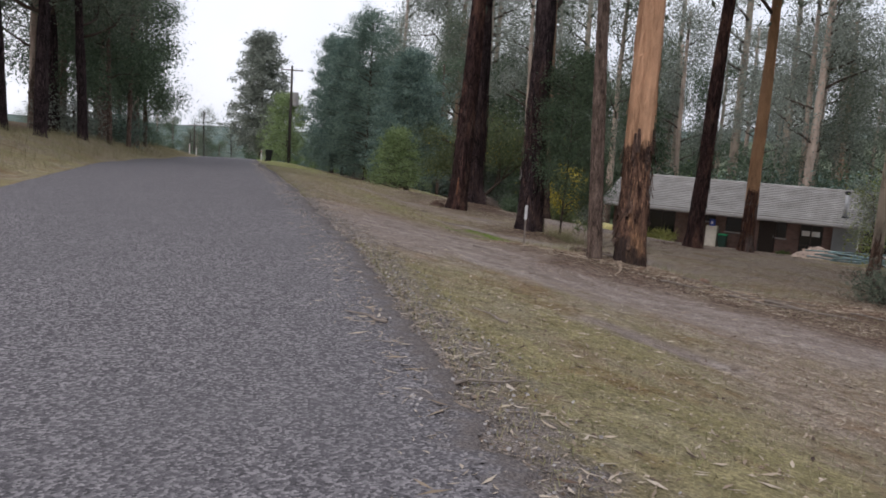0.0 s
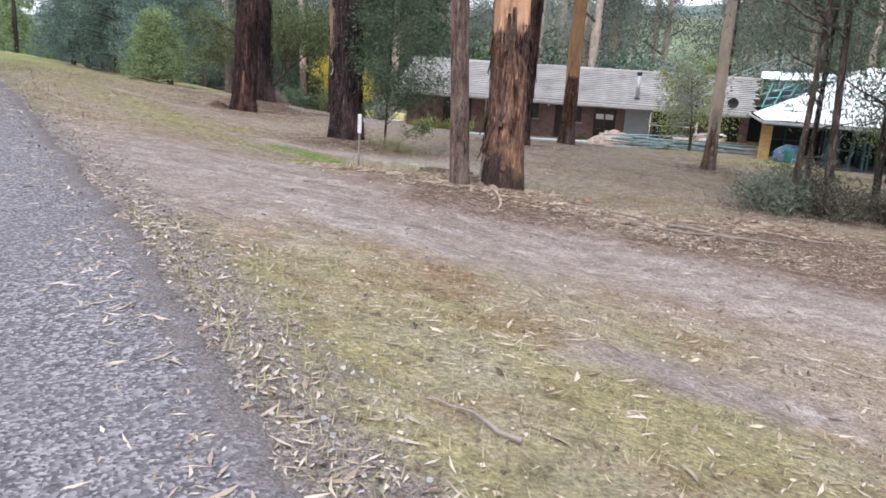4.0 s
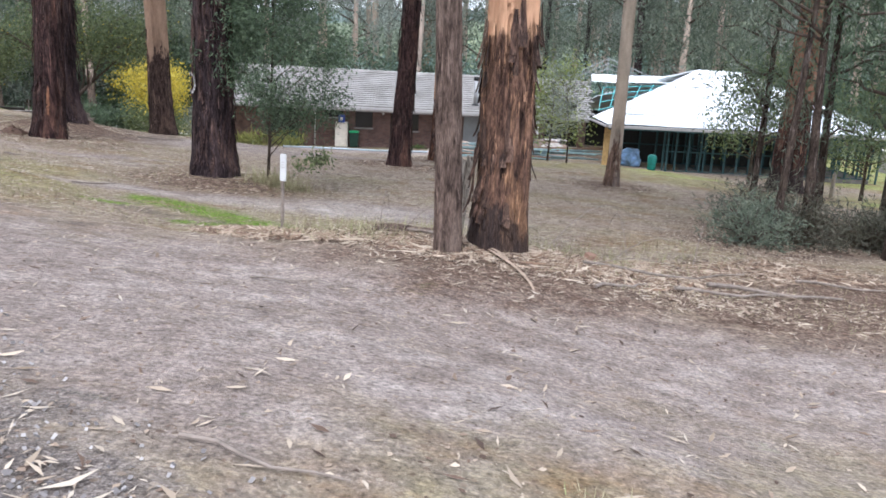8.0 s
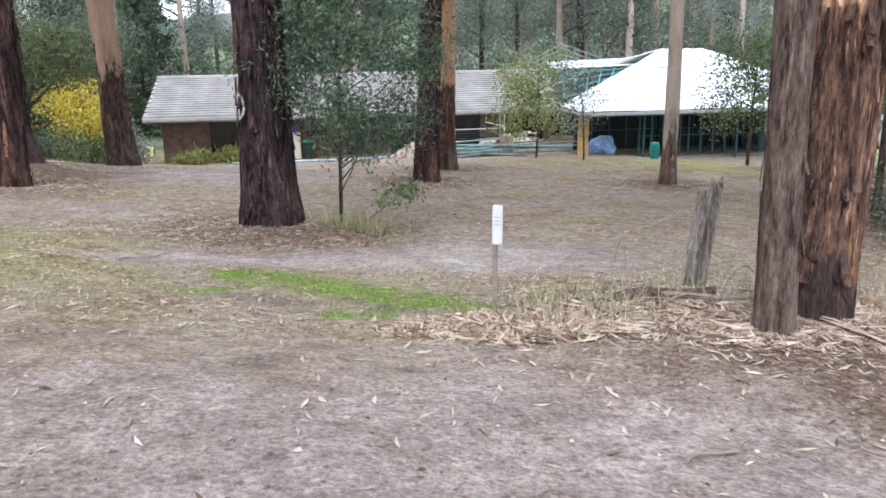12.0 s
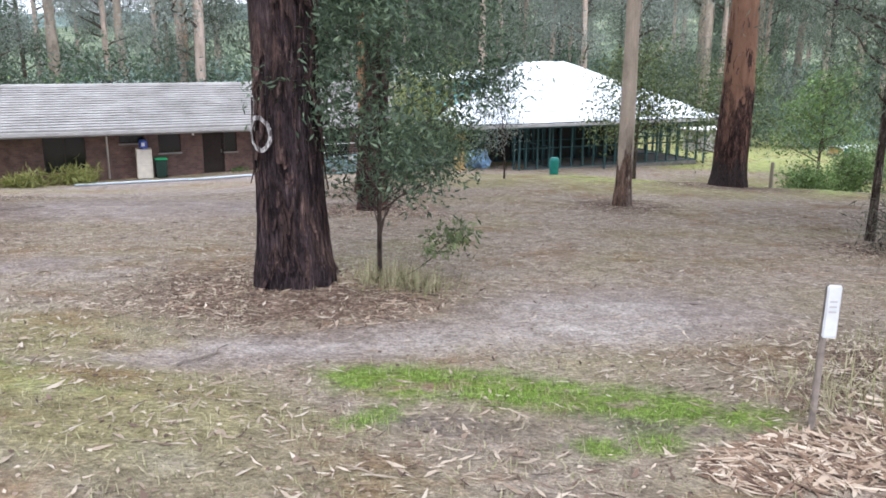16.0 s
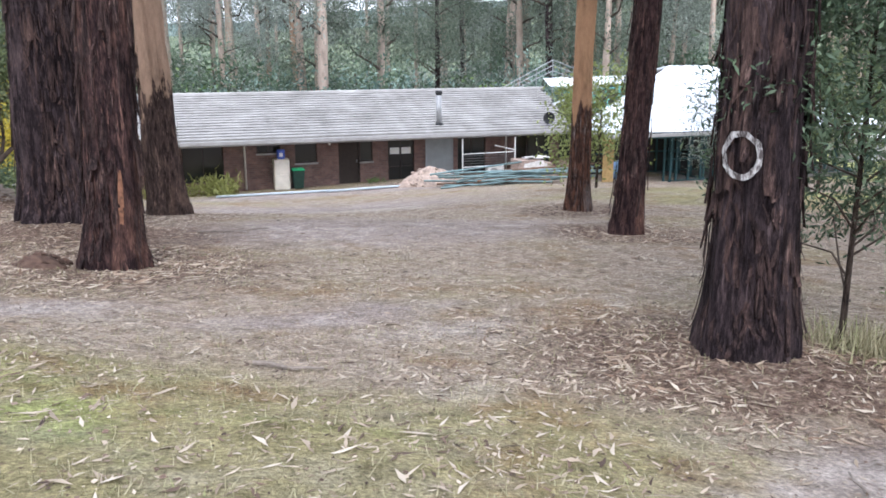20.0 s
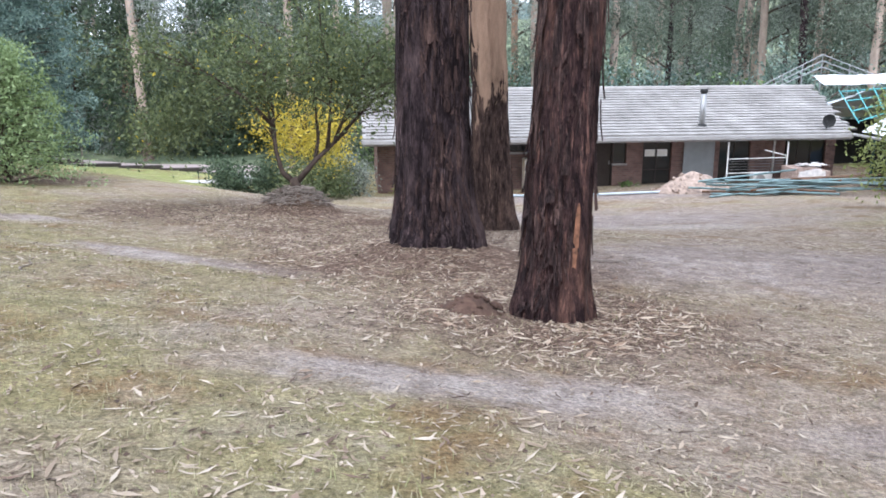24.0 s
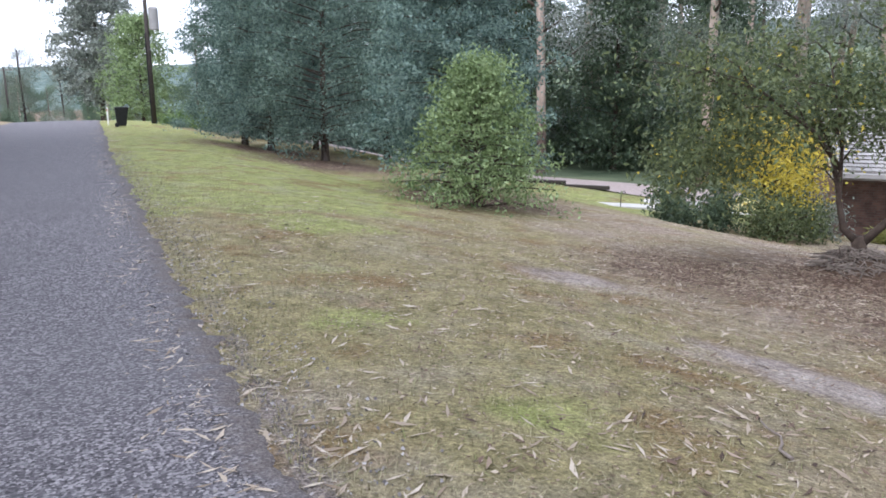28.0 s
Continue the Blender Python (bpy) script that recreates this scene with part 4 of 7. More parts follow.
block("wall_light", (-6.28, WALL_Y - 0.1, -3.0, -6.18, WALL_Y, -2.88), MAT_WHITE, house, "small white wall light")
panel = thing("cladding_panel", (-1.05, WALL_Y - 0.06, FLOOR_Z), "flat grey fibre-cement panel covering an opening", "panel")
block("sheet", (-0.67, -0.03, 0, 0.67, 0.03, 2.1), MAT_CLAD, panel)
block("batten", (-0.69, -0.045, 0, -0.63, -0.03, 2.1), MAT_CLAD, panel)
block("batten", (0.63, -0.045, 0, 0.69, -0.03, 2.1), MAT_CLAD, panel)
for dx in (-9.98, 2.35):
    bm = bmesh.new()
    tube(bm, [(dx, WALL_Y - 0.06, FLOOR_Z), (dx, WALL_Y - 0.06, -2.9), (dx, EAVE_Y + 0.02, EAVE_Z - 0.15)], [0.045] * 3, 8)
    part("downpipe", bm, MAT_WHITE, house, smooth=True)

flue = thing("roof_flue", (-1.19, 55.2, -2.13), "round galvanised flue with black cowl on roof", "chimney")
for nm, pts, rad, mt in (("pipe", [(0, 0, -0.2), (0, 0, 1.27)], [0.12, 0.12], MAT_FLUE), ("cowl", [(0, 0, 1.25), (0, 0, 1.34), (0, 0, 1.36), (0, 0, 1.46)], [0.12, 0.15, 0.17, 0.14], MAT_BLACK), ("flashing", [(0, 0, -0.22), (0, 0, 0.0)], [0.34, 0.15], MAT_BLACK)):
    part(nm, tube(bmesh.new(), pts, rad, 16), mt, flue, smooth=nm == "pipe")
dish = thing("satellite_dish", (4.0, 54.6, -2.42), "dark grey satellite dish on a roof bracket", "dish")
bm = bmesh.new()
tube(bm, [(0, 0, 0), (0, -0.05, 0.35)], [0.025, 0.025], 8)
part("bracket", bm, MAT_BLACK, dish)
bm = bmesh.new()
rings = []
for i in range(6):
    r = 0.3 * i / 5
    rings.append([bm.verts.new((r * math.cos(k * math.tau / 18), -0.1 - 0.1 * (r / 0.3) ** 2, 0.42 + 0.95 * r * math.sin(k * math.tau / 18))) for k in range(18)] if i else [bm.verts.new((0, -0.08, 0.42))])
for k in range(18):
    bm.faces.new((rings[0][0], rings[1][k], rings[1][(k + 1) % 18]))
for a, b in zip(rings[1:], rings[2:]):
    for k in range(18):
        bm.faces.new((a[k], b[k], b[(k + 1) % 18], a[(k + 1) % 18]))
part("reflector", bm, MAT_BLACK, dish)
part("arm", tube(bmesh.new(), [(0, -0.1, 0.2), (0, -0.5, 0.45)], [0.015, 0.012], 6), MAT_BLACK, dish)


# ---- the new wing under construction ----
wing = thing("house_extension", (0, 0, 0), "unfinished steel-framed wing with white sheeted hip roof", "house")
EX0, EX1, EY, EB = 5.35, 19.4, 51.2, 61.0
# Slab colour darkened to paint the roof's shade over the concrete.
block("floor_slab", (EX0, EY - 0.1, -5.5, EX1, EB, FLOOR_Z + 0.02), plain("shade_dark_slab", (0.13, 0.12, 0.11), 0.95, 0, 0.25, 3), wing)
stud_bm = bmesh.new()
box(stud_bm, -0.045, -0.04, 0, 0.045, 0.04, 2.1)
stud_me = bpy.data.meshes.new("stud")
stud_bm.to_mesh(stud_me)
stud_me.materials.append(MAT_STEELGREEN)


def stud(x, y):
    o = new("stud", stud_me)
    o.parent, o.location = wing, (x, y, FLOOR_Z + 0.06)


def frame_wall(p, q, gap=0.6, nog=True):
    d = Vector(q) - Vector(p)
    n = max(1, int(d.length / gap))
    for i in range(n + 1):
        stud(p[0] + d.x * i / n, p[1] + d.y * i / n)
    for z, nm in ((0.02, "bottom_plate"), (1.02, "noggin"), (2.12, "top_plate")):
        if nm == "noggin" and not nog:
            continue
        part(nm, tube(bmesh.new(), [(p[0], p[1], FLOOR_Z + z + 0.02), (q[0], q[1], FLOOR_Z + z + 0.02)], [0.04, 0.04], 4), MAT_STEELGREEN, wing)


frame_wall((8.3, EY), (EX1, EY), 0.62)
frame_wall((EX1, EY), (EX1, EB), 0.7)
frame_wall((6.0, 54.2), (EX1 - 0.1, 54.2), 0.9)
frame_wall((10.5, EY + 0.1), (10.5, 60), 0.9)
frame_wall((15.0, EY + 0.1), (15.0, 60), 0.9)
# Black sheets added to give the wing its dark interior shade.
block("wrapped_wall", (EX0, EB - 0.12, FLOOR_Z, EX1, EB, -2.55), MAT_BLACK, wing, "far wall blackened to paint the interior shade")
block("wrapped_wall", (6.0, 54.27, FLOOR_Z + 0.022, 16.4, 54.33, -2.62), MAT_BLACK, wing, "black sheet added behind the inner frame for shade")
block("ply_sheet", (5.12, EY - 0.05, -4.86, 5.68, EY - 0.03, -2.7), MAT_TIMBER, wing, "raw yellow plywood sheet")
block("corner_post", (5.25, EY - 0.02, -5.0, 5.4, EY + 0.1, -2.62), MAT_TIMBER, wing)
block("verandah_post", (8.3, EY - 0.5, -4.95, 8.39, EY - 0.41, -2.6), MAT_STEELGREEN, wing)
block("verandah_post", (13.2, EY - 0.5, -4.95, 13.29, EY - 0.41, -2.6), MAT_STEELGREEN, wing)
block("verandah_post", (19.5, EY - 0.5, -4.95, 19.59, EY - 0.41, -2.6), MAT_STEELGREEN, wing)
apex = (11.2, 55.7, 0.32), (13.6, 55.7, 0.32)
C = (5.0, 50.3, -2.46), (20.0, 50.3, -2.46), (20.0, 61.1, -2.46), (5.0, 61.1, -2.46)


def sheet_roof(quad, n, seed, label=""):
    """A roof face of lapped sheets between an eave and a top edge."""
    rnd = random.Random(seed)
    a, b, c, d = [Vector(p) for p in quad]
    for i in range(n):
        s0, s1 = i / n, min(1, (i + 1.06) / n)
        bm = bmesh.new()
        m = 14
        rows = []
        for s, up in ((s0, 0.04), ((s0 + s1) / 2, 0.045), (s1, 0.0)):
            l, r = a.lerp(d, s), b.lerp(c, s)
            rows.append([bm.verts.new(l.lerp(r, k / m) + Vector((0, 0, up + rnd.uniform(-0.025, 0.03)))) for k in range(m + 1)])
        for p, q in zip(rows, rows[1:]):
            for k in range(m):
                bm.faces.new((p[k], p[k + 1], q[k + 1], q[k]))
        r = bmesh.ops.extrude_face_region(bm, geom=bm.faces[:])
        bmesh.ops.translate(bm, verts=[v for v in r["geom"] if isinstance(v, bmesh.types.BMVert)], vec=(0, 0, -0.03))
        part("roof_sheet", bm, MAT_FOIL, wing, label)


sheet_roof((C[0], C[1], apex[1], apex[0]), 6, 1, "white insulated roof sheet")
sheet_roof((C[1], C[2], apex[1], apex[1]), 5, 2)
sheet_roof((C[2], C[3], apex[0], apex[1]), 5, 3)
sheet_roof(((5.0, 61.1, -2.46), (5.0, 58.2, -2.0), (9.4, 57.6, -0.35), apex[0]), 4, 4)
sheet_roof(((5.0, 53.6, -2.42), C[0], apex[0], (9.7, 55.2, -0.42)), 4, 5)
sheet_roof(((5.9, 58.3, -0.75), (10.2, 56.6, -0.55), (10.8, 58.4, -0.2), (6.2, 59.9, -0.34)), 3, 6)
for i in range(6):
    f = i / 5
    p, q = Vector((5.6 + 3.2 * f, 54.8 + 0.5 * f, -2.15 + 0.9 * f)), Vector((6.6 + 3.3 * f, 58.2 - 1.4 * f, -0.95 + 0.35 * f))
    part("truss_chord", tube(bmesh.new(), [p, q], [0.028, 0.028], 4), MAT_CYAN, wing)
for i in range(4):
    f = i / 3
    part("truss_web", tube(bmesh.new(), [(5.7 + 0.9 * f, 55.0 + 3 * f, -2.1 + 1.1 * f), (9.0 + 0.6 * f, 55.4 + 1.2 * f, -1.2 + 0.5 * f)], [0.03, 0.03], 4), MAT_CYAN, wing)
for y0, z0, x0, x1 in ((50.2, -2.62, 5.0, 20.0),):
    block("gutter", (x0, y0 - 0.1, z0, x1, y0 + 0.03, z0 + 0.14), MAT_GUTTER, wing)
block("soffit_beam", (5.1, 50.36, -2.72, 19.9, 50.46, -2.56), MAT_STEELGREEN, wing)
part("gutter", tube(bmesh.new(), [(4.98, 50.2, -2.55), (4.98, 54.2, -2.55)], [0.07, 0.07], 6), MAT_GUTTER, wing)
rail = thing("roof_safety_rail", (0, 0, 0), "pale steel edge-protection rails standing behind the ridge", "railing")
for i in range(3):
    part("rail", tube(bmesh.new(), [(4.4 + 0.25 * i, 61.6, -0.95 - 0.1 * i), (7.6, 61.6, 0.62 - 0.3 * i)], [0.026, 0.026], 6), MAT_FLUE, rail)
    part("rail", tube(bmesh.new(), [(7.6, 61.6, 0.62 - 0.3 * i), (10.6, 61.6, -0.42 - 0.25 * i)], [0.026, 0.026], 6), MAT_FLUE, rail)
for x in (5.6, 6.6, 7.6, 9.1):
    zt = 0.62 - (7.6 - x) * 0.49 if x < 7.7 else 0.62 - (x - 7.6) * 0.347
    part("upright", tube(bmesh.new(), [(x, 61.6, -5.0), (x, 61.6, zt)], [0.026, 0.026], 6), MAT_FLUE, rail)


# ---- things about the house ----
def wheelie_bin(x, y, label, lid_mat, rz=0.0, scale=1.0, z=None, body=None):
    b = thing("wheelie_bin", (x, y, relief(x, y) if z is None else z), label, "bin", rz=rz)
    b.scale = (scale,) * 3
    bm = bmesh.new()
    lo = [bm.verts.new(p) for p in ((-0.22, -0.2, 0.06), (0.22, -0.2, 0.06), (0.22, 0.26, 0.06), (-0.22, 0.26, 0.06))]
    hi = [bm.verts.new(p) for p in ((-0.29, -0.36, 0.96), (0.29, -0.36, 0.96), (0.29, 0.32, 0.96), (-0.29, 0.32, 0.96))]
    bm.faces.new(lo), bm.faces.new(hi)
    for i in range(4):
        bm.faces.new((lo[i], lo[(i + 1) % 4], hi[(i + 1) % 4], hi[i]))
    bmesh.ops.bevel(bm, geom=bm.edges[:], offset=0.025, segments=1, affect="EDGES")
    part("body", bm, body or MAT_BIN, b)
    bm = bmesh.new()
    box(bm, -0.31, -0.39, 0.965, 0.31, 0.34, 1.02, 0.02)
    box(bm, -0.24, -0.3, 1.015, 0.24, 0.26, 1.05, 0.02)
    part("lid", bm, lid_mat, b)
    for sx in (-0.27, 0.23):
        part("wheel", tube(bmesh.new(), [(sx, 0.26, 0.1), (sx + 0.05, 0.26, 0.1)], [0.1, 0.1], 14), MAT_BLACK, b)
    part("handle", tube(bmesh.new(), [(-0.22, 0.37, 0.93), (0.22, 0.37, 0.93)], [0.016, 0.016], 6), MAT_BIN, b)
    return b


wheelie_bin(-7.78, 55.05, "dark wheelie bin with bright green lid by brick wall", MAT_LID, 0, 0.9, FLOOR_Z - 0.02)
cab = thing("hot_water_cabinet", (-8.48, 55.2, FLOOR_Z - 0.03), "cream hot-water cabinet against the brick wall", "cabinet")
block("body", (-0.34, -0.28, 0.05, 0.34, 0.28, 1.38), MAT_CREAM, cab, bevel=0.03)
block("base", (-0.3, -0.25, 0, 0.3, 0.25, 0.06), MAT_CONC, cab)
block("access_panel", (-0.27, -0.295, 0.2, 0.27, -0.28, 0.7), MAT_CREAM, cab)
drum = thing("blue_drum", (-8.48, 55.15, FLOOR_Z + 1.35), "small blue drum with white label on the cabinet", "drum")
part("shell", tube(bmesh.new(), [(0, 0, 0), (0, 0, 0.04), (0, 0, 0.36), (0, 0, 0.4)], [0.16, 0.18, 0.18, 0.15], 16), MAT_BLUE, drum)
block("label", (-0.08, -0.186, 0.12, 0.06, -0.172, 0.28), MAT_WHITE, drum, "plain white label", 0)

ac = thing("air_conditioner", (1.5, 54.95, FLOOR_Z - 0.04), "white outdoor air-conditioning unit with round fan grille", "appliance")
block("case", (-0.42, -0.17, 0.06, 0.42, 0.17, 0.66), MAT_WHITE, ac, bevel=0.02)
part("fan_grille", tube(bmesh.new(), [(-0.1, -0.172, 0.36), (-0.1, -0.185, 0.36)], [0.23, 0.22], 20), MAT_GUTTER, ac)
for sx in (-0.3, 0.26):
    block("foot", (sx, -0.15, 0, sx + 0.05, 0.15, 0.06), MAT_BLACK, ac)

pal = thing("wrapped_brick_pallet", (2.9, 53.9, relief(2.9, 53.9) - 0.02), "pallet of bricks under torn plastic wrap", "pallet")
for i in range(5):
    block("board", (-0.85, -0.5 + 0.22 * i, 0.1, 0.85, -0.4 + 0.22 * i, 0.13), MAT_GREYWOOD, pal)
for i in range(3):
    block("bearer", (-0.8 + 0.72 * i, -0.5, 0, -0.68 + 0.72 * i, 0.5, 0.1), MAT_GREYWOOD, pal)
MAT_STACK = plain("pale_pink_brick", (0.42, 0.32, 0.27), 0.9, 0, 0.25, 14)
rnd = random.Random(3)
for k in range(5):
    for i in range(7):
        if k == 4 and rnd.random() < 0.35:
            continue
        block("brick_stack", (-0.84 + 0.24 * i, -0.46, 0.132 + 0.15 * k, -0.61 + 0.24 * i, 0.46, 0.278 + 0.15 * k + rnd.uniform(-0.01, 0)), MAT_STACK, pal, bevel=0)
MAT_WRAP = plain("torn_white_plastic", (0.72, 0.68, 0.65), 0.35, 0, 0.2, 6)
bm = bmesh.new()
for i in range(12):
    x0, y0 = rnd.uniform(-0.8, 0.6), rnd.uniform(-0.48, 0.2)
    vs = [bm.verts.new((x0 + dx, y0 + dy, 0.9 + rnd.uniform(-0.02, 0.08))) for dx, dy in ((0, 0), (0.4, 0.05), (0.42, 0.35), (0.05, 0.3))]
    bm.faces.new(vs)
for i in range(8):
    x0, z0 = rnd.uniform(-0.85, 0.5), rnd.uniform(0.3, 0.6)
    vs = [bm.verts.new((x0 + dx, -0.475 + rnd.uniform(-0.03, 0), z0 + dz)) for dx, dz in ((0, 0), (0.35, 0.05), (0.3, 0.32), (0.05, 0.3))]
    bm.faces.new(vs)
part("plastic_wrap", bm, MAT_WRAP, pal, "torn white plastic wrap")

line = thing("clothes_line", (0, 0, FLOOR_Z - 0.05), "white pipe clothes line frame beside the wall", "clothes line")
for x in (-0.35, 2.25):
    part("post", tube(bmesh.new(), [(x, 54.3, 0), (x, 54.3, 2.05)], [0.03, 0.03], 8), MAT_WHITE, line)
for z in (1.35, 0.75):
    part("bar", tube(bmesh.new(), [(-0.35, 54.3, z), (2.25, 54.3, z + 0.03)], [0.02, 0.02], 6), MAT_WHITE, line)
part("arm", tube(bmesh.new(), [(1.2, 54.2, 1.72), (2.25, 54.3, 1.45)], [0.02, 0.02], 6), MAT_WHITE, line)
for k in range(4):
    part("wire", tube(bmesh.new(), [(-0.35, 54.28, 0.9 + 0.12 * k), (2.25, 54.28, 0.9 + 0.12 * k)], [0.006, 0.006], 4), MAT_FLUE, line)

# heap of spoil
def heap(name, x, y, rx, ry, h, mat, label, cat, seed, lumps=40):
    t = thing(name, (x, y, relief(x, y) - 0.03), label, cat)
    verts, faces = [], []
    n, m = 12, 28
    for i in range(n + 1):
        s = i / n
        for k in range(m):
            a = k * math.tau / m
            q = 1 + 0.25 * noise.noise((math.cos(a) * 1.5 + seed, math.sin(a) * 1.5, s))
            zz = h * (1 - s ** 1.2) + 0.12 * h * noise.noise((math.cos(a) * s * 4, math.sin(a) * s * 4, seed)) - (0.06 if i == n else 0)
            px, py = math.cos(a) * rx * s * q, math.sin(a) * ry * s * q
            verts.append((px, py, zz + relief(x + px, y + py) - relief(x, y)))
    for i in range(n):
        for k in range(m):
            faces.append((i * m + k, (i + 1) * m + k, (i + 1) * m + (k + 1) % m, i * m + (k + 1) % m))
    mesh_object("mound", verts, faces, mat, t, smooth=True)
    rnd = random.Random(seed)
    bm = bmesh.new()
    for i in range(lumps):
        a, s = rnd.uniform(0, math.tau), rnd.random() ** 0.6
        r = rnd.uniform(0.03, 0.09) * min(1.0, h * 2)
        bmesh.ops.create_icosphere(bm, subdivisions=1, radius=r, matrix=Matrix.LocRotScale((math.cos(a) * rx * s, math.sin(a) * ry * s, h * (1 - s ** 1.2) + 0.01), Euler((a, s, 0)), (1.3, 0.9, 0.7)))
    if lumps:
        part("clods", bm, mat, t)["kind"] = "stuff"
    return t


heap("spoil_heap", -2.3, 53.2, 1.7, 0.95, 0.85, MAT_RUBBLE, "heap of pink clay spoil by the wall", "soil heap", 4, 60)
pile = thing("steel_tube_pile", (1.4, 51.7, relief(1.4, 51.7)), "untidy pile of grey-green steel tubes on ground", "pipes")
rnd = random.Random(9)
for i in range(38):
    x, y, a, ln = rnd.uniform(-2.2, 1.6), rnd.uniform(-0.7, 0.7), radians(rnd.gauss(0, 13)), rnd.uniform(2.0, 5.5)
    z = 0.06 + 0.09 * (i // 6) + rnd.uniform(0, 0.06)
    dx, dy = math.cos(a) * ln / 2, math.sin(a) * ln / 2
    part("tube", tube(bmesh.new(), [(x - dx, y - dy, z), (x + dx, y + dy, z + rnd.uniform(-0.05, 0.1))], [0.042, 0.042], 7), MAT_PIPE if i % 5 else MAT_RUST, pile, smooth=True)
MAT_PALEPIPE = plain("pale_blue_plastic_pipe", (0.47, 0.53, 0.57), 0.45, 0, 0.12, 2)
for x0, x1, yy, off in ((-11.4, -6.6, 53.2, 0.0), (-6.9, -1.6, 52.9, 0.0)):
    p = thing("long_white_pipe", ((x0 + x1) / 2, yy, relief((x0 + x1) / 2, yy)), "long pale plastic pipe lying on the ground", "pipe", "pipes before the wall")
    za, zb = relief(x0, yy) - relief((x0 + x1) / 2, yy), relief(x1, yy) - relief((x0 + x1) / 2, yy)
    h = (x1 - x0) / 2
    part("pipe", tube(bmesh.new(), [(-h, off, za + 0.06), (0, off, 0.06), (h, off, zb + 0.06)], [0.05] * 3, 10), MAT_PALEPIPE, p, smooth=True)
teal = thing("teal_tub", (4.5, 41.0, relief(4.5, 41.0)), "teal plastic tub standing on the grass", "tub")
part("body", tube(bmesh.new(), [(0, 0, 0), (0, 0, 0.04), (0, 0, 0.6), (0, 0, 0.66)], [0.13, 0.15, 0.18, 0.15], 14), MAT_TEAL, teal, smooth=True)
part("lid", tube(bmesh.new(), [(0, 0, 0.65), (0, 0, 0.7)], [0.16, 0.12], 14), MAT_TEAL, teal)
bag = thing("blue_tarpaulin", (6.9, 52.4, FLOOR_Z + 0.03), "crumpled blue and white tarpaulin in the wing", "tarpaulin")
bm = bmesh.new()
bmesh.ops.create_icosphere(bm, subdivisions=3, radius=0.7)
for v in bm.verts:
    v.co *= 1 + 0.35 * noise.noise(v.co * 2.2)
    v.co.z = max(0, v.co.z * 0.8 + 0.4)
part("sheet", bm, plain("blue_white_tarp", (0.25, 0.4, 0.62), 0.45, 0, 0.5, 3), bag)

dinghy = thing("upturned_dinghy", (-17.6, 60.6, relief(-17.6, 60.6)), "pale yellow upturned dinghy with a white rim", "boat")
bm = bmesh.new()
rings = []
for i in range(9):
    s = i / 8
    half = 0.62 * math.sin(math.pi * min(1, 0.12 + 0.8 * s)) ** 0.6
    rings.append([bm.verts.new((-1.4 + 2.8 * s, math.cos(math.pi * k / 6) * half, 0.08 + 0.55 * math.sin(math.pi * k / 6) ** 0.7 * (0.6 + 0.4 * half / 0.62))) for k in range(7)])
for a, b in zip(rings, rings[1:]):
    for k in range(6):
        bm.faces.new((a[k], a[k + 1], b[k + 1], b[k]))
part("hull", bm, plain("pale_yellow_gelcoat", (0.62, 0.55, 0.24), 0.4), dinghy, smooth=True)
part("rim", tube(bmesh.new(), [(-1.4 + 0.35 * i, -0.64 * math.sin(math.pi * min(1, 0.12 + 0.1 * i)) ** 0.6, 0.08) for i in range(9)], [0.05] * 9, 8), MAT_WHITE, dinghy, "white rubbing rim", True)
shed = thing("garden_shed", (25.4, 57.0, relief(25.4, 57.0)), "low white-roofed shed beyond the lawn", "shed")
block("wall", (-1.4, -0.9, -0.1, 1.4, 0.9, 1.35), MAT_GUTTER, shed)
bm = bmesh.new()
for i in range(9):
    box(bm, -1.7 + 0.375 * i, -1.15, 1.36 + (0.02 if i % 2 else 0), -1.33 + 0.375 * i, 1.15, 1.42 + (0.02 if i % 2 else 0), 0.01)
part("roof", bm, MAT_WHITE, shed, "white ribbed roof")
block("door", (-0.4, -0.93, 0, 0.4, -0.903, 1.3), MAT_CLAD, shed)
tarp = thing("covered_stack", (31.5, 51.5, relief(31.5, 51.5)), "low stack under white and teal sheets", "tarpaulin")
block("pallet", (-1.5, -0.6, 0, 1.5, 0.6, 0.14), MAT_GREYWOOD, tarp)
block("stack", (-1.4, -0.55, 0.142, 1.4, 0.55, 0.5), MAT_TIMBER, tarp)
bm = bmesh.new()
rows = []
for i in range(13):
    rows.append([bm.verts.new((-1.55 + 3.1 * i / 12, y, z + 0.05 * noise.noise((i * 0.9, y * 2, 3)))) for y, z in ((-0.66, 0.3), (-0.62, 0.55), (0, 0.62), (0.62, 0.55), (0.66, 0.3))])
for a, b in zip(rows, rows[1:]):
    for k in range(4):
        bm.faces.new((a[k], a[k + 1], b[k + 1], b[k]))
part("sheet", bm, MAT_FOIL, tarp, "white plastic sheet")
block("teal_sheet", (-1.5, -0.7, 0.32, -0.5, -0.672, 0.58), MAT_TEAL, tarp, "teal sheet")
# ---- saplings, shrubs and garden trees ----
def branchy(t, at, z0, z1, count, reach, r, rnd, rise=0.5):
    bm = bmesh.new()
    ends = limbs(bm, at, z0, z1, count, reach, r, rnd, rise, 5)
    part("branchwork", bm, BARK_LIMB, t, smooth=True)["kind"] = "stuff"
    return ends


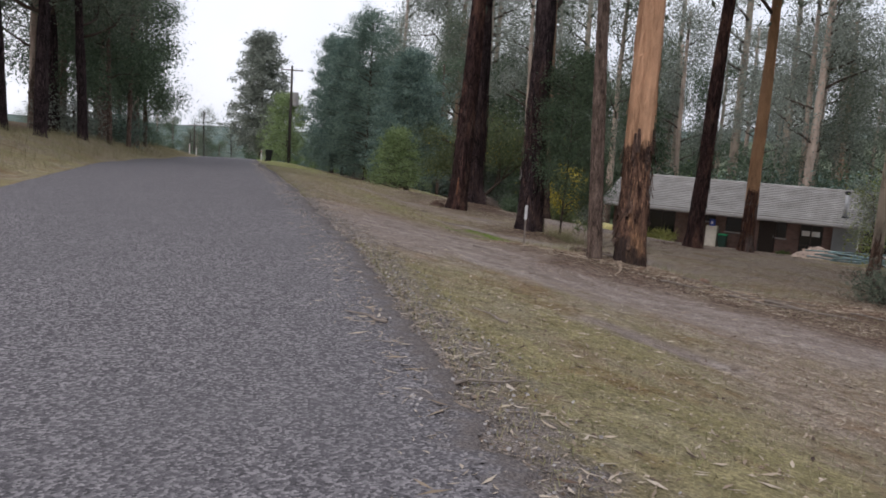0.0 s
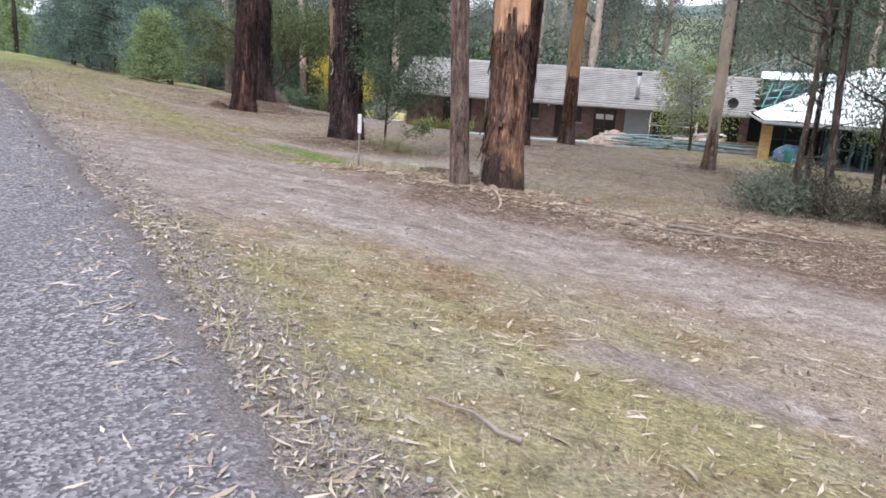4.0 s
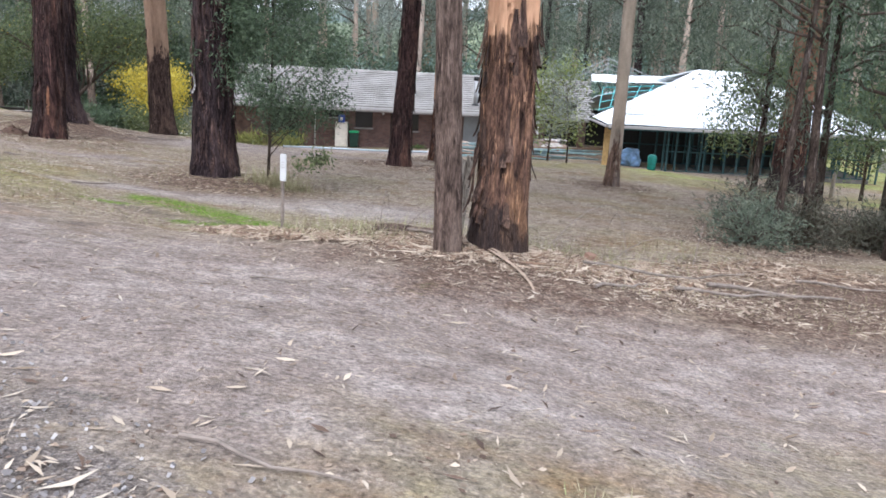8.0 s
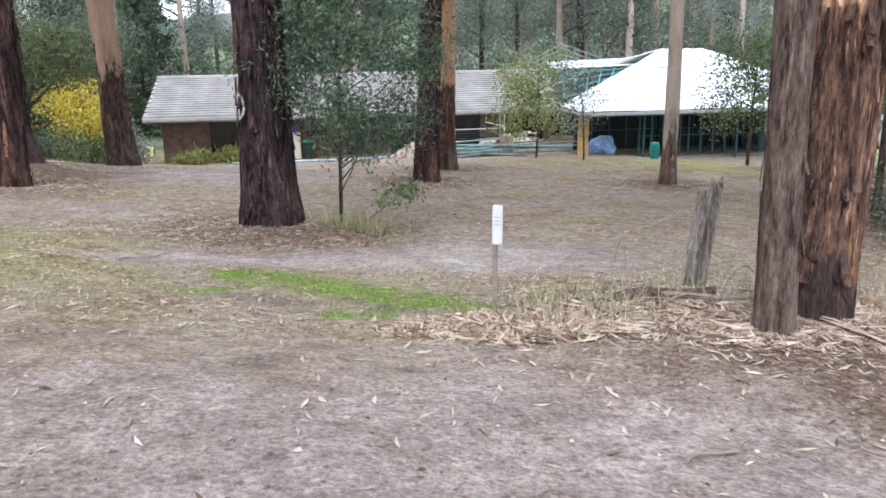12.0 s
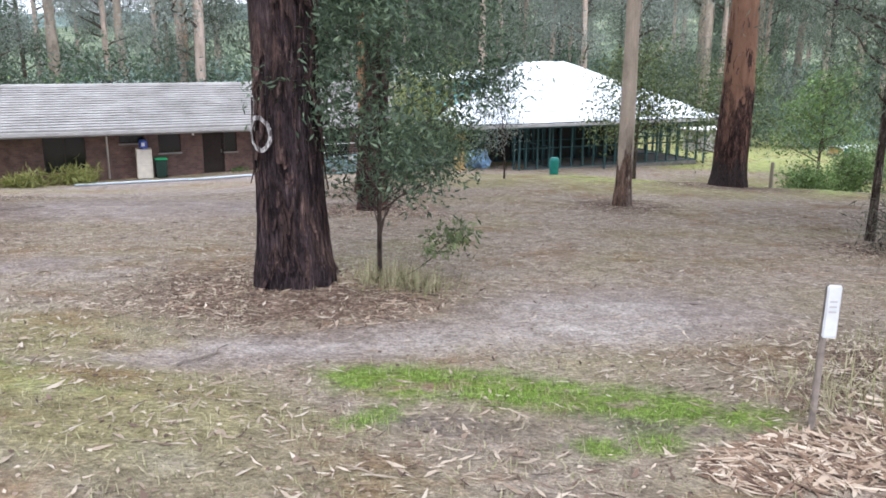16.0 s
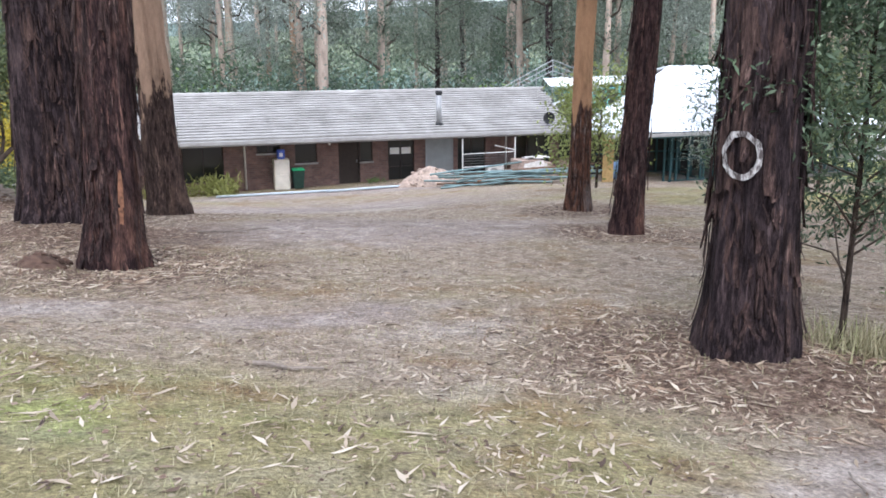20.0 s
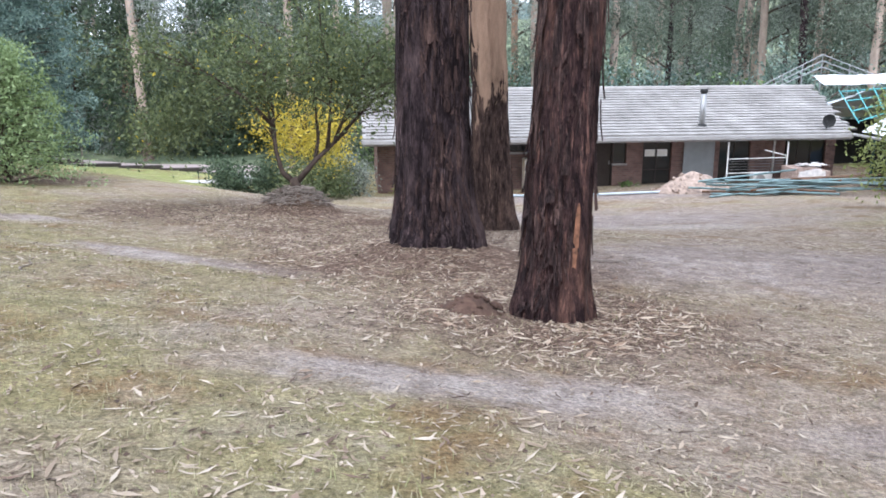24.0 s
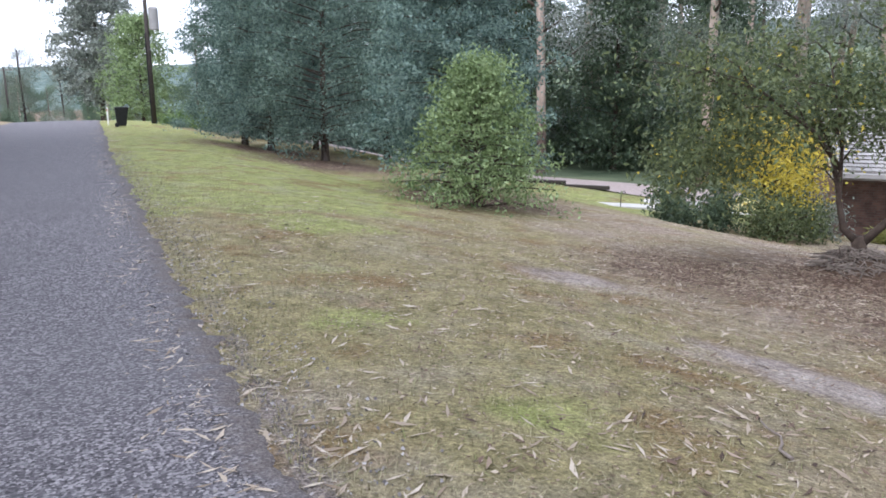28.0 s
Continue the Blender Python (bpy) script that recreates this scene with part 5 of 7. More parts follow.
def small_tree(name, x, y, h, r, label, leaf, leaves, size, reach, z0, seed, slim=0.35, clump=0.45, droop=0.2, category="tree", lean=(0, 0), bark=None, limbs_n=16, rise=0.5, z=None, group=""):
    t = thing(name, (x, y, relief(x, y) - 0.03 if z is None else z), label, category, group)
    v, f = trunk(h, r, r * 0.25, lean, seed, 0.06, 0.25, 12, 0.12, 0.3)
    mesh_object("trunk", v, f, bark or BARK_THIN, t, smooth=True)
    rnd = random.Random(seed)
    ends = branchy(t, trunk_axis(h, lean, seed, 0.12), z0, h * 0.97, limbs_n, reach, r * 0.4, rnd, rise)
    ends.append((lean[0] * h, lean[1] * h, h))
    leaf_mesh("foliage", ends, [reach * clump] * len(ends), leaves, size, leaf, t, seed, droop, slim)
    return t


def shrub(name, x, y, w, h, label, leaf, leaves, size, seed, slim=0.4, category="shrub", group="", stems=9, z=None):
    t = thing(name, (x, y, relief(x, y) - 0.03 if z is None else z), label, category, group)
    rnd = random.Random(seed)
    bm = bmesh.new()
    pts = []
    for i in range(stems):
        a, q = rnd.uniform(0, math.tau), rnd.random() ** 0.5
        e = Vector((math.cos(a) * w * q * 0.5, math.sin(a) * w * q * 0.5, h * rnd.uniform(0.45, 0.95) * (1 - 0.35 * q)))
        tube(bm, [(e.x * 0.1, e.y * 0.1, 0), e * 0.5 + Vector((0, 0, 0.1 * h)), e], [0.02 * h, 0.013 * h, 0.005 * h], 5)
        pts += [tuple(e), tuple(e * 0.65 + Vector((0, 0, 0.05))), (e.x * 0.9, e.y * 0.9, h * 0.2)]
    part("stemwork", bm, BARK_LIMB, t)["kind"] = "stuff"
    leaf_mesh("foliage", pts, [min(w, h) * 0.3] * len(pts), leaves, size, leaf, t, seed, 0.0, slim)
    return t


def dense_tree(name, x, y, h, w, label, leaf, leaves, size, seed, foot=0.9, trunk_r=0.14, category="tree", group="", full=0.62):
    """A full tree, broad below and pointed above, whose boughs hang in tiers."""
    t = thing(name, (x, y, relief(x, y) - 0.05), label, category, group)
    v, f = trunk(h * 0.95, trunk_r, 0.03, (0, 0), seed, 0.06, 0.3, 12, 0.1, 0.4)
    mesh_object("trunk", v, f, BARK_THIN, t, smooth=True)
    rnd = random.Random(seed)
    bm = bmesh.new()
    pts, sp = [], []
    n = 96
    for i in range(n):
        s = (i + rnd.random()) / n
        z = foot + (h - foot) * s
        rr = w * 0.5 * min(1, full + 1.6 * s) * (1 - s) ** (0.5 if full < 1 else 0.85) * rnd.uniform(0.62, 1.12) + 0.12
        a = i * 2.4 + rnd.uniform(-0.4, 0.4)
        e = Vector((math.cos(a) * rr, math.sin(a) * rr, z + 0.12 * rr - 0.2 * rr * (1 - s)))
        tube(bm, [(0, 0, z - 0.15 * rr), e * 0.5 + Vector((0, 0, (z - 0.02 * rr) * 0.5)), e], [0.03, 0.02, 0.006], 4)
        for q in (0.45, 0.78, 1.0):
            for _ in range(2):
                c = Vector((e.x * q, e.y * q, z + (e.z - z) * q)) + Vector((rnd.gauss(0, 1), rnd.gauss(0, 1), rnd.gauss(0, 0.7))) * 0.055 * w
                pts.append(tuple(c))
                sp.append((0.075 * w * rnd.uniform(0.7, 1.2),) * 2 + (0.045 * w,))
    part("boughwork", bm, BARK_LIMB, t)["kind"] = "stuff"
    pts.append((0, 0, h))
    sp.append((0.25,) * 3)
    leaf_mesh("foliage", pts, sp, leaves, size, leaf, t, seed, 0.3, 0.42)
    return t


small_tree("sapling", -7.66, 24.25, 4.9, 0.028, "leafy dark green sapling close beside a trunk", LEAF_SAP, 32000, 0.078, 1.1, 0.45, 41, 0.26, 0.31, limbs_n=46, rise=0.7)
small_tree("seedling", -7.6, 24.2, 0.5, 0.012, "low arching seedling leaning out of dry grass", LEAF_PLUM, 420, 0.075, 0.26, 0.3, 43, 0.35, 0.5, lean=(2.0, -0.2), limbs_n=9)
small_tree("sapling", 0.2, 36.5, 2.7, 0.03, "thin grey-leaved sapling on a low soil mound", LEAF_HAZE_GREY, 3400, 0.085, 0.95, 0.7, 45, 0.22, 0.42, limbs_n=22, lean=(-0.06, 0.0))
small_tree("garden_tree", 1.0, 44.2, 3.4, 0.05, "small bright green tree by the house corner", LEAF_LIME, 4600, 0.14, 1.5, 0.5, 46, 0.45, 0.45, limbs_n=20)
small_tree("garden_tree", 9.2, 42.7, 5.0, 0.08, "young leafy tree standing before the new wing", LEAF_PLUM, 5200, 0.15, 1.7, 1.3, 47, 0.4, 0.42, limbs_n=24)
small_tree("garden_tree", 15.2, 44.5, 5.0, 0.09, "broad green tree at the end of the wing", LEAF_PLUM, 5600, 0.16, 2.0, 1.0, 48, 0.42, 0.45, limbs_n=24)
small_tree("garden_tree", 20.5, 44.0, 4.6, 0.08, "green garden tree beside the lawn", LEAF_BRIGHT, 5200, 0.17, 1.9, 0.8, 49, 0.42, 0.45, limbs_n=22)
small_tree("garden_tree", 17.5, 36.5, 5.6, 0.09, "leafy green tree at the garden's edge", LEAF_PLUM, 5600, 0.17, 2.1, 1.0, 52, 0.4, 0.45, limbs_n=24)

# the fruit tree on its heap of prunings
H = (-17.0, 39.6)
ft = thing("fruit_tree", (H[0], H[1], relief(*H) - 0.05), "spreading multi-stemmed fruit tree, green turning yellow", "tree")
rnd = random.Random(61)
bm = bmesh.new()
ends = []
tube(bm, [(0, 0, -0.15), (0.0, 0, 0.12), (-0.03, 0, 0.3), (-0.06, 0, 0.4)], [0.17, 0.12, 0.115, 0.09], 12)
FORKS = (((-0.04, 0, 0.3), (-0.28, -0.02, 0.52), (-0.4, 0, 1.0), (-0.43, 0.05, 2.0), (-0.75, 0.1, 3.3)),
         ((0.0, 0, 0.28), (0.42, 0.02, 0.75), (0.85, 0, 1.15), (1.25, -0.1, 2.1), (1.75, -0.2, 3.2)),
         ((0.42, 0.02, 0.75), (0.5, 0.2, 1.2), (0.45, 0.35, 2.2), (0.3, 0.5, 3.6)),
         ((0.7, 0.01, 1.0), (0.78, -0.2, 1.6), (0.85, -0.5, 2.5), (0.7, -0.9, 3.5)),
         ((0.85, 0, 1.15), (1.3, 0.25, 1.6), (1.9, 0.5, 2.2), (2.5, 0.6, 2.9)),
         ((-0.42, 0.02, 1.5), (-0.9, -0.3, 2.1), (-1.7, -0.5, 2.7), (-2.6, -0.6, 2.9)),
         ((-0.4, 0, 1.1), (-0.55, 0.4, 1.8), (-0.9, 1.0, 2.7), (-1.4, 1.5, 3.2)))
for k, pts in enumerate(FORKS):
    pts = [Vector(p) for p in pts]
    r0 = 0.075 if k < 2 else 0.048
    tube(bm, pts, [r0 * (1 - 0.85 * i / (len(pts) - 1)) for i in range(len(pts))], 8)
    out = (pts[-1] - pts[0]).normalized()
    for j in range(11):
        p = pts[-3].lerp(pts[-2], j / 5) if j < 5 else pts[-2].lerp(pts[-1], (j - 5) / 5)
        d = Vector((out.x + rnd.uniform(-1.1, 1.1), out.y + rnd.uniform(-1.1, 1.1), rnd.uniform(-0.1, 0.9)))
        e = p + d * rnd.uniform(0.5, 1.15)
        tube(bm, [p, p.lerp(e, 0.5) + Vector((0, 0, 0.12)), e], [0.018, 0.012, 0.004], 5)
        ends += [tuple(e), tuple(p.lerp(e, 0.6))]
part("stemwork", bm, BARK_LIMB, ft, smooth=True)["kind"] = "stuff"
ends = [(x, y, z if x < -1.6 or z > 2.0 else 2.0 + 0.6 * rnd.random()) for x, y, z in ends]
for k in range(46):   # hanging twigs at the rim of the crown
    aa, q = rnd.uniform(2.55, 3.75), rnd.uniform(1.9, 3.3)
    ends.append((math.cos(aa) * q, math.sin(aa) * q * 0.8, max(1.45, 3.7 - 0.8 * q + rnd.uniform(-0.35, 0.5))))
for k in range(40):
    aa, q = rnd.uniform(-1.4, 1.4), rnd.uniform(1.2, 2.7)
    ends.append((math.cos(aa) * q, math.sin(aa) * q * 0.8, 3.6 - 0.45 * q + rnd.uniform(-0.3, 0.6)))
leaf_mesh("foliage", ends, [0.6] * len(ends), 24000, 0.1, LEAF_PLUM, ft, 62, 0.5, 0.4)
leaf_mesh("yellowing_foliage", ends[::9], [0.5] * len(ends[::9]), 420, 0.09, LEAF_YELLOW, ft, 63, 0.3, 0.45, "leaves turning yellow")
LITTER.append((H[0] - 0.3, H[1] - 0.6, 2.6))
LITTER.append((-15.6, 36.4, 2.8))
heap("prunings_heap", H[0] + 0.05, H[1] - 0.1, 0.78, 0.7, 0.16, plain("dead_prunings", (0.1, 0.066, 0.045), 1.0, 0, 0.5, 22, 0.9), "low heap of dead prunings round the tree", "heap", 8, 0)
tw = thing("prunings", (H[0], H[1], relief(*H)), "tangle of dry twigs on the heap", "twigs", kind="stuff")
bm = bmesh.new()
for i in range(340):
    a, q = rnd.uniform(0, math.tau), rnd.random() ** 0.5
    c = Vector((math.cos(a) * q * 0.68, math.sin(a) * q * 0.64, 0.17 * (1 - q ** 1.2) + relief(H[0] + math.cos(a) * q * 0.68, H[1] + math.sin(a) * q * 0.64) - relief(*H)))
    d = Vector((rnd.uniform(-1, 1), rnd.uniform(-1, 1), rnd.uniform(-0.12, 0.12))).normalized() * rnd.uniform(0.1, 0.3)
    tube(bm, [c - d, c + Vector((0, 0, 0.03)), c + d], [0.009, 0.012, 0.005], 4)
part("twigs", bm, MAT_GREYWOOD, tw)

# the row of dark trees down the verge
dense_tree("young_tree", -24.5, 43.4, 3.3, 4.2, "young mid-green tree, leafy to the ground", LEAF_MID, 15000, 0.11, 71, 0.35, 0.07, full=1.0)
for i, (x, y, h, w) in enumerate(((-26.2, 47.6, 8.5, 5.6), (-33.4, 53.8, 12, 8.2), (-37.2, 56.4, 10.5, 5.6), (-39.8, 58.6, 11, 6.0), (-38.6, 63.5, 10, 6), (-33.5, 60.5, 10, 6.5), (-44.5, 69, 10, 6))):
    dense_tree("screen_tree", x, y, h, w, "dense dark blue-green tree with bare foot", LEAF_BLUE if i % 2 == 0 else LEAF_OAK, 56000, 0.125, 80 + i, 1.0, 0.15, group="row of dark trees on the verge")
for x, y, r in ((-25.2, 45.5, 2.6), (-32.3, 52, 3.0), (-37, 55.5, 3.2)):
    LITTER.append((x, y, r))

# shrubs round the house
small_tree("yellow_shrub", -17.6, 52.5, 3.1, 0.07, "rounded shrub in bright yellow autumn leaf", LEAF_YELLOW, 8500, 0.11, 1.9, 0.9, 91, 0.5, 0.36, category="shrub", limbs_n=26, rise=0.35)
shrub("dark_shrub", -19.4, 51.4, 3.0, 1.6, "dark green shrub at the foot of a yellow one", LEAF_SAP, 6500, 0.13, 92)
shrub("dark_shrub", -17.3, 51.0, 3.2, 1.8, "dark green shrub beneath yellow foliage", LEAF_PLUM, 6500, 0.12, 93)
shrub("strappy_shrub", -11.3, 54.3, 2.3, 0.95, "yellow-green strappy clump against the wall", LEAF_OLIVE, 900, 0.4, 94, 0.12, stems=6)
shrub("strappy_shrub", -13.2, 54.2, 1.8, 0.8, "yellow-green strappy clump by the house corner", LEAF_OLIVE, 700, 0.4, 95, 0.12, stems=5)
shrub("weed_clump", -4.2, 55.2, 0.9, 0.3, "low green weeds at the wall foot", LEAF_BRIGHT, 250, 0.12, 96, 0.3)
shrub("garden_shrub", -15.9, 53.6, 1.8, 1.9, "grey-green shrub at the corner of the house", LEAF_HAZE_GREY, 2200, 0.14, 97)
for i, (x, y, w, h, leaf) in enumerate(((13.8, 38.2, 2.2, 1.3, LEAF_BRIGHT), (17.2, 40.2, 2.8, 2.0, LEAF_BRIGHT), (20.0, 38.5, 3.0, 2.4, LEAF_PLUM), (22.5, 43.0, 3.2, 2.6, LEAF_MID), (15.5, 34.0, 2.4, 1.6, LEAF_MID))):
    shrub("lawn_shrub", x, y, w, h, "leafy green shrub at the edge of the lawn", leaf, 4200, 0.13, 340 + i, 0.4, group="shrubs by the lawn", stems=14)
kn = 0
for x, y, w, h, leaf in ((-12.5, 66.5, 6, 5.2, LEAF_BRIGHT), (-6, 68, 8, 6.2, LEAF_OAK), (0.5, 67, 7, 5.8, LEAF_BLUE), (5, 66, 4, 5.0, LEAF_BRIGHT), (-14.5, 69, 6, 5.6, LEAF_GUM), (10, 68, 7, 6, LEAF_OAK), (16, 68, 7, 6.2, LEAF_HAZE_GREY), (23, 66, 7, 6, LEAF_WATTLE), (-27, 84, 7, 6, LEAF_OAK), (30, 60, 7, 5, LEAF_WATTLE)):
    shrub("tall_shrub", x, y, w, h, "tall leafy shrub showing over the roof ridge", leaf, 3800, 0.28, 300 + kn, group="shrubs behind the house", stems=14)
    kn += 1

# wattle thicket beside the driveway
rnd = random.Random(77)
for i, (u, v, h) in enumerate(((16.9, 15.3, 8), (16.7, 16.1, 9), (15.4, 16.4, 9), (18.6, 17.9, 10), (17.9, 19.5, 10), (16.6, 20.3, 11), (16.0, 21.2, 11), (15.2, 18.2, 10), (16.2, 18.3, 9), (14.6, 21.2, 11), (17.2, 22.6, 10), (14.0, 19.4, 11), (14.6, 23.5, 11))):
    x, y = xy(u, v)
    small_tree("wattle_tree", x, y, h, 0.075 + 0.02 * (i % 3), "slender dark-stemmed wattle with fine hanging foliage", LEAF_WATTLE if i % 3 else LEAF_GUM, 7500 if i > 1 else 3500, 0.15, 1.9 if i > 1 else 1.2, 1.6 if i > 2 else 3.2, 110 + i, 0.16, 0.42, 1.2, lean=(rnd.uniform(-0.06, 0.06), rnd.uniform(-0.04, 0.04)), limbs_n=22, rise=0.35, group="wattles of the thicket")
for i, (u, v, w, h) in enumerate(((17.1, 14.9, 1.5, 1.0), (16.7, 16.0, 1.7, 1.1), (16.1, 17.2, 1.6, 0.9), (16.0, 18.4, 1.7, 0.8), (15.7, 19.6, 1.9, 0.8), (15.2, 21.0, 2.0, 0.8), (14.8, 22.6, 2.0, 0.9), (17.9, 16.6, 1.5, 1.2))):
    x, y = xy(u, v)
    shrub("undergrowth_shrub", x, y, w, h, "grey-green dry undergrowth at the thicket's foot", LEAF_DRY if i % 3 else LEAF_GUM, 3600, 0.13, 130 + i, 0.12, group="undergrowth of the thicket", stems=34)
    LITTER.append((x, y, 1.3))
gum_tree(*xy(15.8, 17.6), 0.17, 15, "dark slim gum in the thicket", BARK_DARK, (0.02, 0), 140, leaves=2600, litter=1.2, reach=2.2)
gum_tree(*xy(14.6, 22.2), 0.2, 15, "dark slim gum in the thicket", BARK_GREY, (-0.03, 0), 141, leaves=2600, litter=1.2, reach=2.2)

# ---- the far woods ----
rnd = random.Random(4)


def proto_gum(i, mat, leaf, h, crown_from, leaves, reach, r=0.32):
    x, y = 66 + 7 * i, 92 + 3 * (i % 3)
    return gum_tree(x, y, r, h, "tall gum in the woods behind the house", mat, (rnd.uniform(-0.03, 0.03), rnd.uniform(-0.03, 0.03)), 150 + i, crown_from=crown_from, leaves=leaves, leaf=leaf, sides=10, reach=reach, leaf_size=0.2, group="gums of the woods", name="forest_gum")


protos = [proto_gum(0, BARK_FAR, LEAF_HAZE_GREY, 22, 6.5, 12000, 3.7), proto_gum(1, BARK_FAR, LEAF_GUM, 19, 4.8, 12500, 3.8), proto_gum(2, BARK_PALE, LEAF_HAZE_GREY, 24, 9, 10500, 3.8, 0.42),
          proto_gum(3, BARK_DARK, LEAF_GUM, 18, 5.5, 10500, 3.6), proto_gum(4, BARK_TAN, LEAF_HAZE_GREY, 23, 8.5, 10500, 4.0, 0.42), proto_gum(5, BARK_GREY, LEAF_WATTLE, 15, 2.0, 14259, 3.2, 0.2)]
bushes = [shrub("forest_shrub", 60 + 8 * i, 84, 5.5, 4.6, "leafy understorey shrub in the woods", leaf, 6000, 0.22, 170 + i, group="understorey of the woods", stems=12) for i, leaf in enumerate((LEAF_OAK, LEAF_HAZE_GREY, LEAF_WATTLE))]


def plant(p, x, y, k):
    copy_thing(p, pose(x, y, ground(x, y) - 0.25, 0, 0, rnd.uniform(0, 360)) @ Matrix.Scale(k, 4))


def wood(p, x, y, k):
    """A tree of the woods, which keep clear of the road."""
    if road_uv(x, y)[1] > 15 and (x > -17 or y > 82):
        plant(p, x, y, k)


for i in range(125):
    y = 67 + 68 * rnd.random() ** 1.5
    wood(protos[rnd.choice((0, 0, 0, 1, 1, 2, 2, 3, 4, 5))], rnd.uniform(-62, 58) * (0.75 + 0.004 * y), y, rnd.uniform(0.75, 1.15))
for i in range(150):
    y = 69 + 62 * rnd.random() ** 1.3
    wood(bushes[i % 3], rnd.uniform(-64, 60), y, rnd.uniform(0.75, 1.7))
for i in range(20):
    wood(protos[rnd.choice((0, 0, 2))] if i % 3 else bushes[1], rnd.uniform(-60, 20), rnd.uniform(88, 125), rnd.uniform(1.0, 1.35))
for i in range(26):   # garden side, past the wing
    plant(protos[rnd.choice((0, 1, 3, 5))] if i % 2 else bushes[i % 3], rnd.uniform(28, 75), rnd.uniform(22, 64), rnd.uniform(0.7, 1.05))
for i, (x, y, h, w) in enumerate(((-31, 81, 15, 8), (-25, 79, 14, 8), (-19.5, 78, 13, 7), (-37, 87, 16, 9))):
    dense_tree("dark_conifer", x, y, h, w, "tall dark conifer beyond the gravel drive", LEAF_SAP, 16000, 0.28, 200 + i, 0.6, 0.2, group="dark trees beyond the drive")
# left bank of the road
for i, (u, v, k, p) in enumerate(((30, -8.5, 0.8, 3), (34, -9.5, 0.9, 4), (38, -8.6, 0.85, 3), (41, -10.5, 0.9, 0), (44, -8.6, 0.9, 3), (46, -12, 1.0, 4), (49, -9.2, 1.0, 3), (52, -11, 0.9, 1), (55, -8.8, 0.95, 5), (57, -10.5, 1.0, 5), (60, -8.5, 0.95, 5), (62, -12, 1.1, 1), (66, -9.5, 1.0, 5), (70, -11, 1.0, 1), (74, -10, 0.9, 5), (80, -12, 0.8, 5),
                              (50, -6.6, 0.75, 5), (55, -6.4, 0.8, 5), (59, -6.6, 0.8, 1), (63, -6.5, 0.75, 5), (45, -7, 0.8, 3), (38, -7.2, 0.8, 3), (53, -7.5, 0.9, 1), (40, -15, 1, 1), (47, -17, 1.0, 1), (55, -16, 1.1, 1), (64, -17, 1.1, 0), (34, -15, 1, 1), (28, -13, 1, 5))):
    plant(protos[p], *xy(u, v), k)
for i, (u, v) in enumerate(((57, -7.6), (62, -7.8), (67, -8.2), (72, -8.6), (50, -8.4), (79, -8.5), (86, -9), (92, -9.5), (98, -10))):
    plant(bushes[i % 3], *xy(u, v), rnd.uniform(0.45, 0.7) if u < 75 else 0.5)
# trees about the crest
for u, v, k, p in ((108, 9, 0.6, 5), (106, 14, 0.75, 1), (99, 19, 0.85, 1), (94, 27, 0.9, 5), (90, 15, 0.9, 5), (82, 21, 0.95, 1), (76, 26, 1.0, 0), (74, 17, 0.8, 5), (66, 30, 1.0, 1), (118, 18, 0.8, 0), (84, 34, 1.1, 2), (100, 36, 1.1, 4), (125, 30, 1, 1), (140, -15, 0.65, 1), (150, -20, 0.8, 1), (134, -12, 0.5, 5)):
    plant(protos[p], *xy(u, v), k)
for u, v, k in ((100, 8, 0.6), (97, 11, 0.6), (92, 12, 0.6), (85, 7.5, 0.26), (83, 9.5, 0.28), (80, 11, 0.3), (86, 5.6, 0.22), (130, -8, 0.6), (150, -10, 0.7), (160, -5, 0.8), (175, 0, 1.0), (190, -14, 1.1), (185, -6, 1.1), (200, 4, 1.2), (170, -20, 1)):
    plant(bushes[rnd.randrange(3)], *xy(u, v), k)
dense_tree("roadside_tree", *xy(112, 4.6), 9.8, 8.4, "yellow-green rounded tree at the road crest", LEAF_MID, 16000, 0.26, 190, 0.8, 0.15)
dense_tree("roadside_tree", *xy(125, 1.2), 19, 10.5, "tall dark gum rising beyond the road crest", LEAF_HAZE_GREY, 30000, 0.36, 191, 3.0, 0.3)
for u, v, w in ((90.5, 6.4, 3.2), (88, 7.6, 3.0), (92, 8.4, 3.4)):
    shrub("strappy_shrub", *xy(u, v), w, 1.1, "bright green strappy clump by the road crest", LEAF_BRIGHT, 1400, 0.5, 196 + int(v * 3), 0.12, stems=8, group="strappy clumps at the crest")

for i in range(46):
    plant(protos[rnd.choice((1, 3, 5, 5))], *xy(rnd.uniform(150, 330), rnd.uniform(-60, 36)), rnd.uniform(0.55, 0.85))

# far hills
hill_mat = Mat("far_wooded_hill", 1.0, 0, 0.05)
hill_mat.color(hill_mat.ramp(hill_mat.noise(0.09, 8, (1, 1, 1), 0.7), (0.35, (0.055, 0.08, 0.075)), (0.5, (0.11, 0.145, 0.13)), (0.68, (0.2, 0.235, 0.2))))
hill_mat.bump(hill_mat.noise(0.12, 6), 1.0, 6.0)
verts, faces = [], []
na, nr = 220, 7
for i in range(na + 1):
    a = math.tau * i / na
    for k in range(nr):
        d = 620 + 60 * k
        s = k / (nr - 1)
        rise = max(0, math.cos(a - 0.75)) ** 1.5
        top = -12 + 84 * rise + (5 + 10 * rise) * noise.noise((math.cos(a) * 2.5, math.sin(a) * 2.5, 4)) + 4 * noise.noise((math.cos(a) * 9, math.sin(a) * 9, 2)) + 2.5 * noise.noise((math.cos(a) * 60, math.sin(a) * 60, 2))
        verts.append((math.cos(a) * d, math.sin(a) * d, -50 + (top + 50) * s ** 0.7))
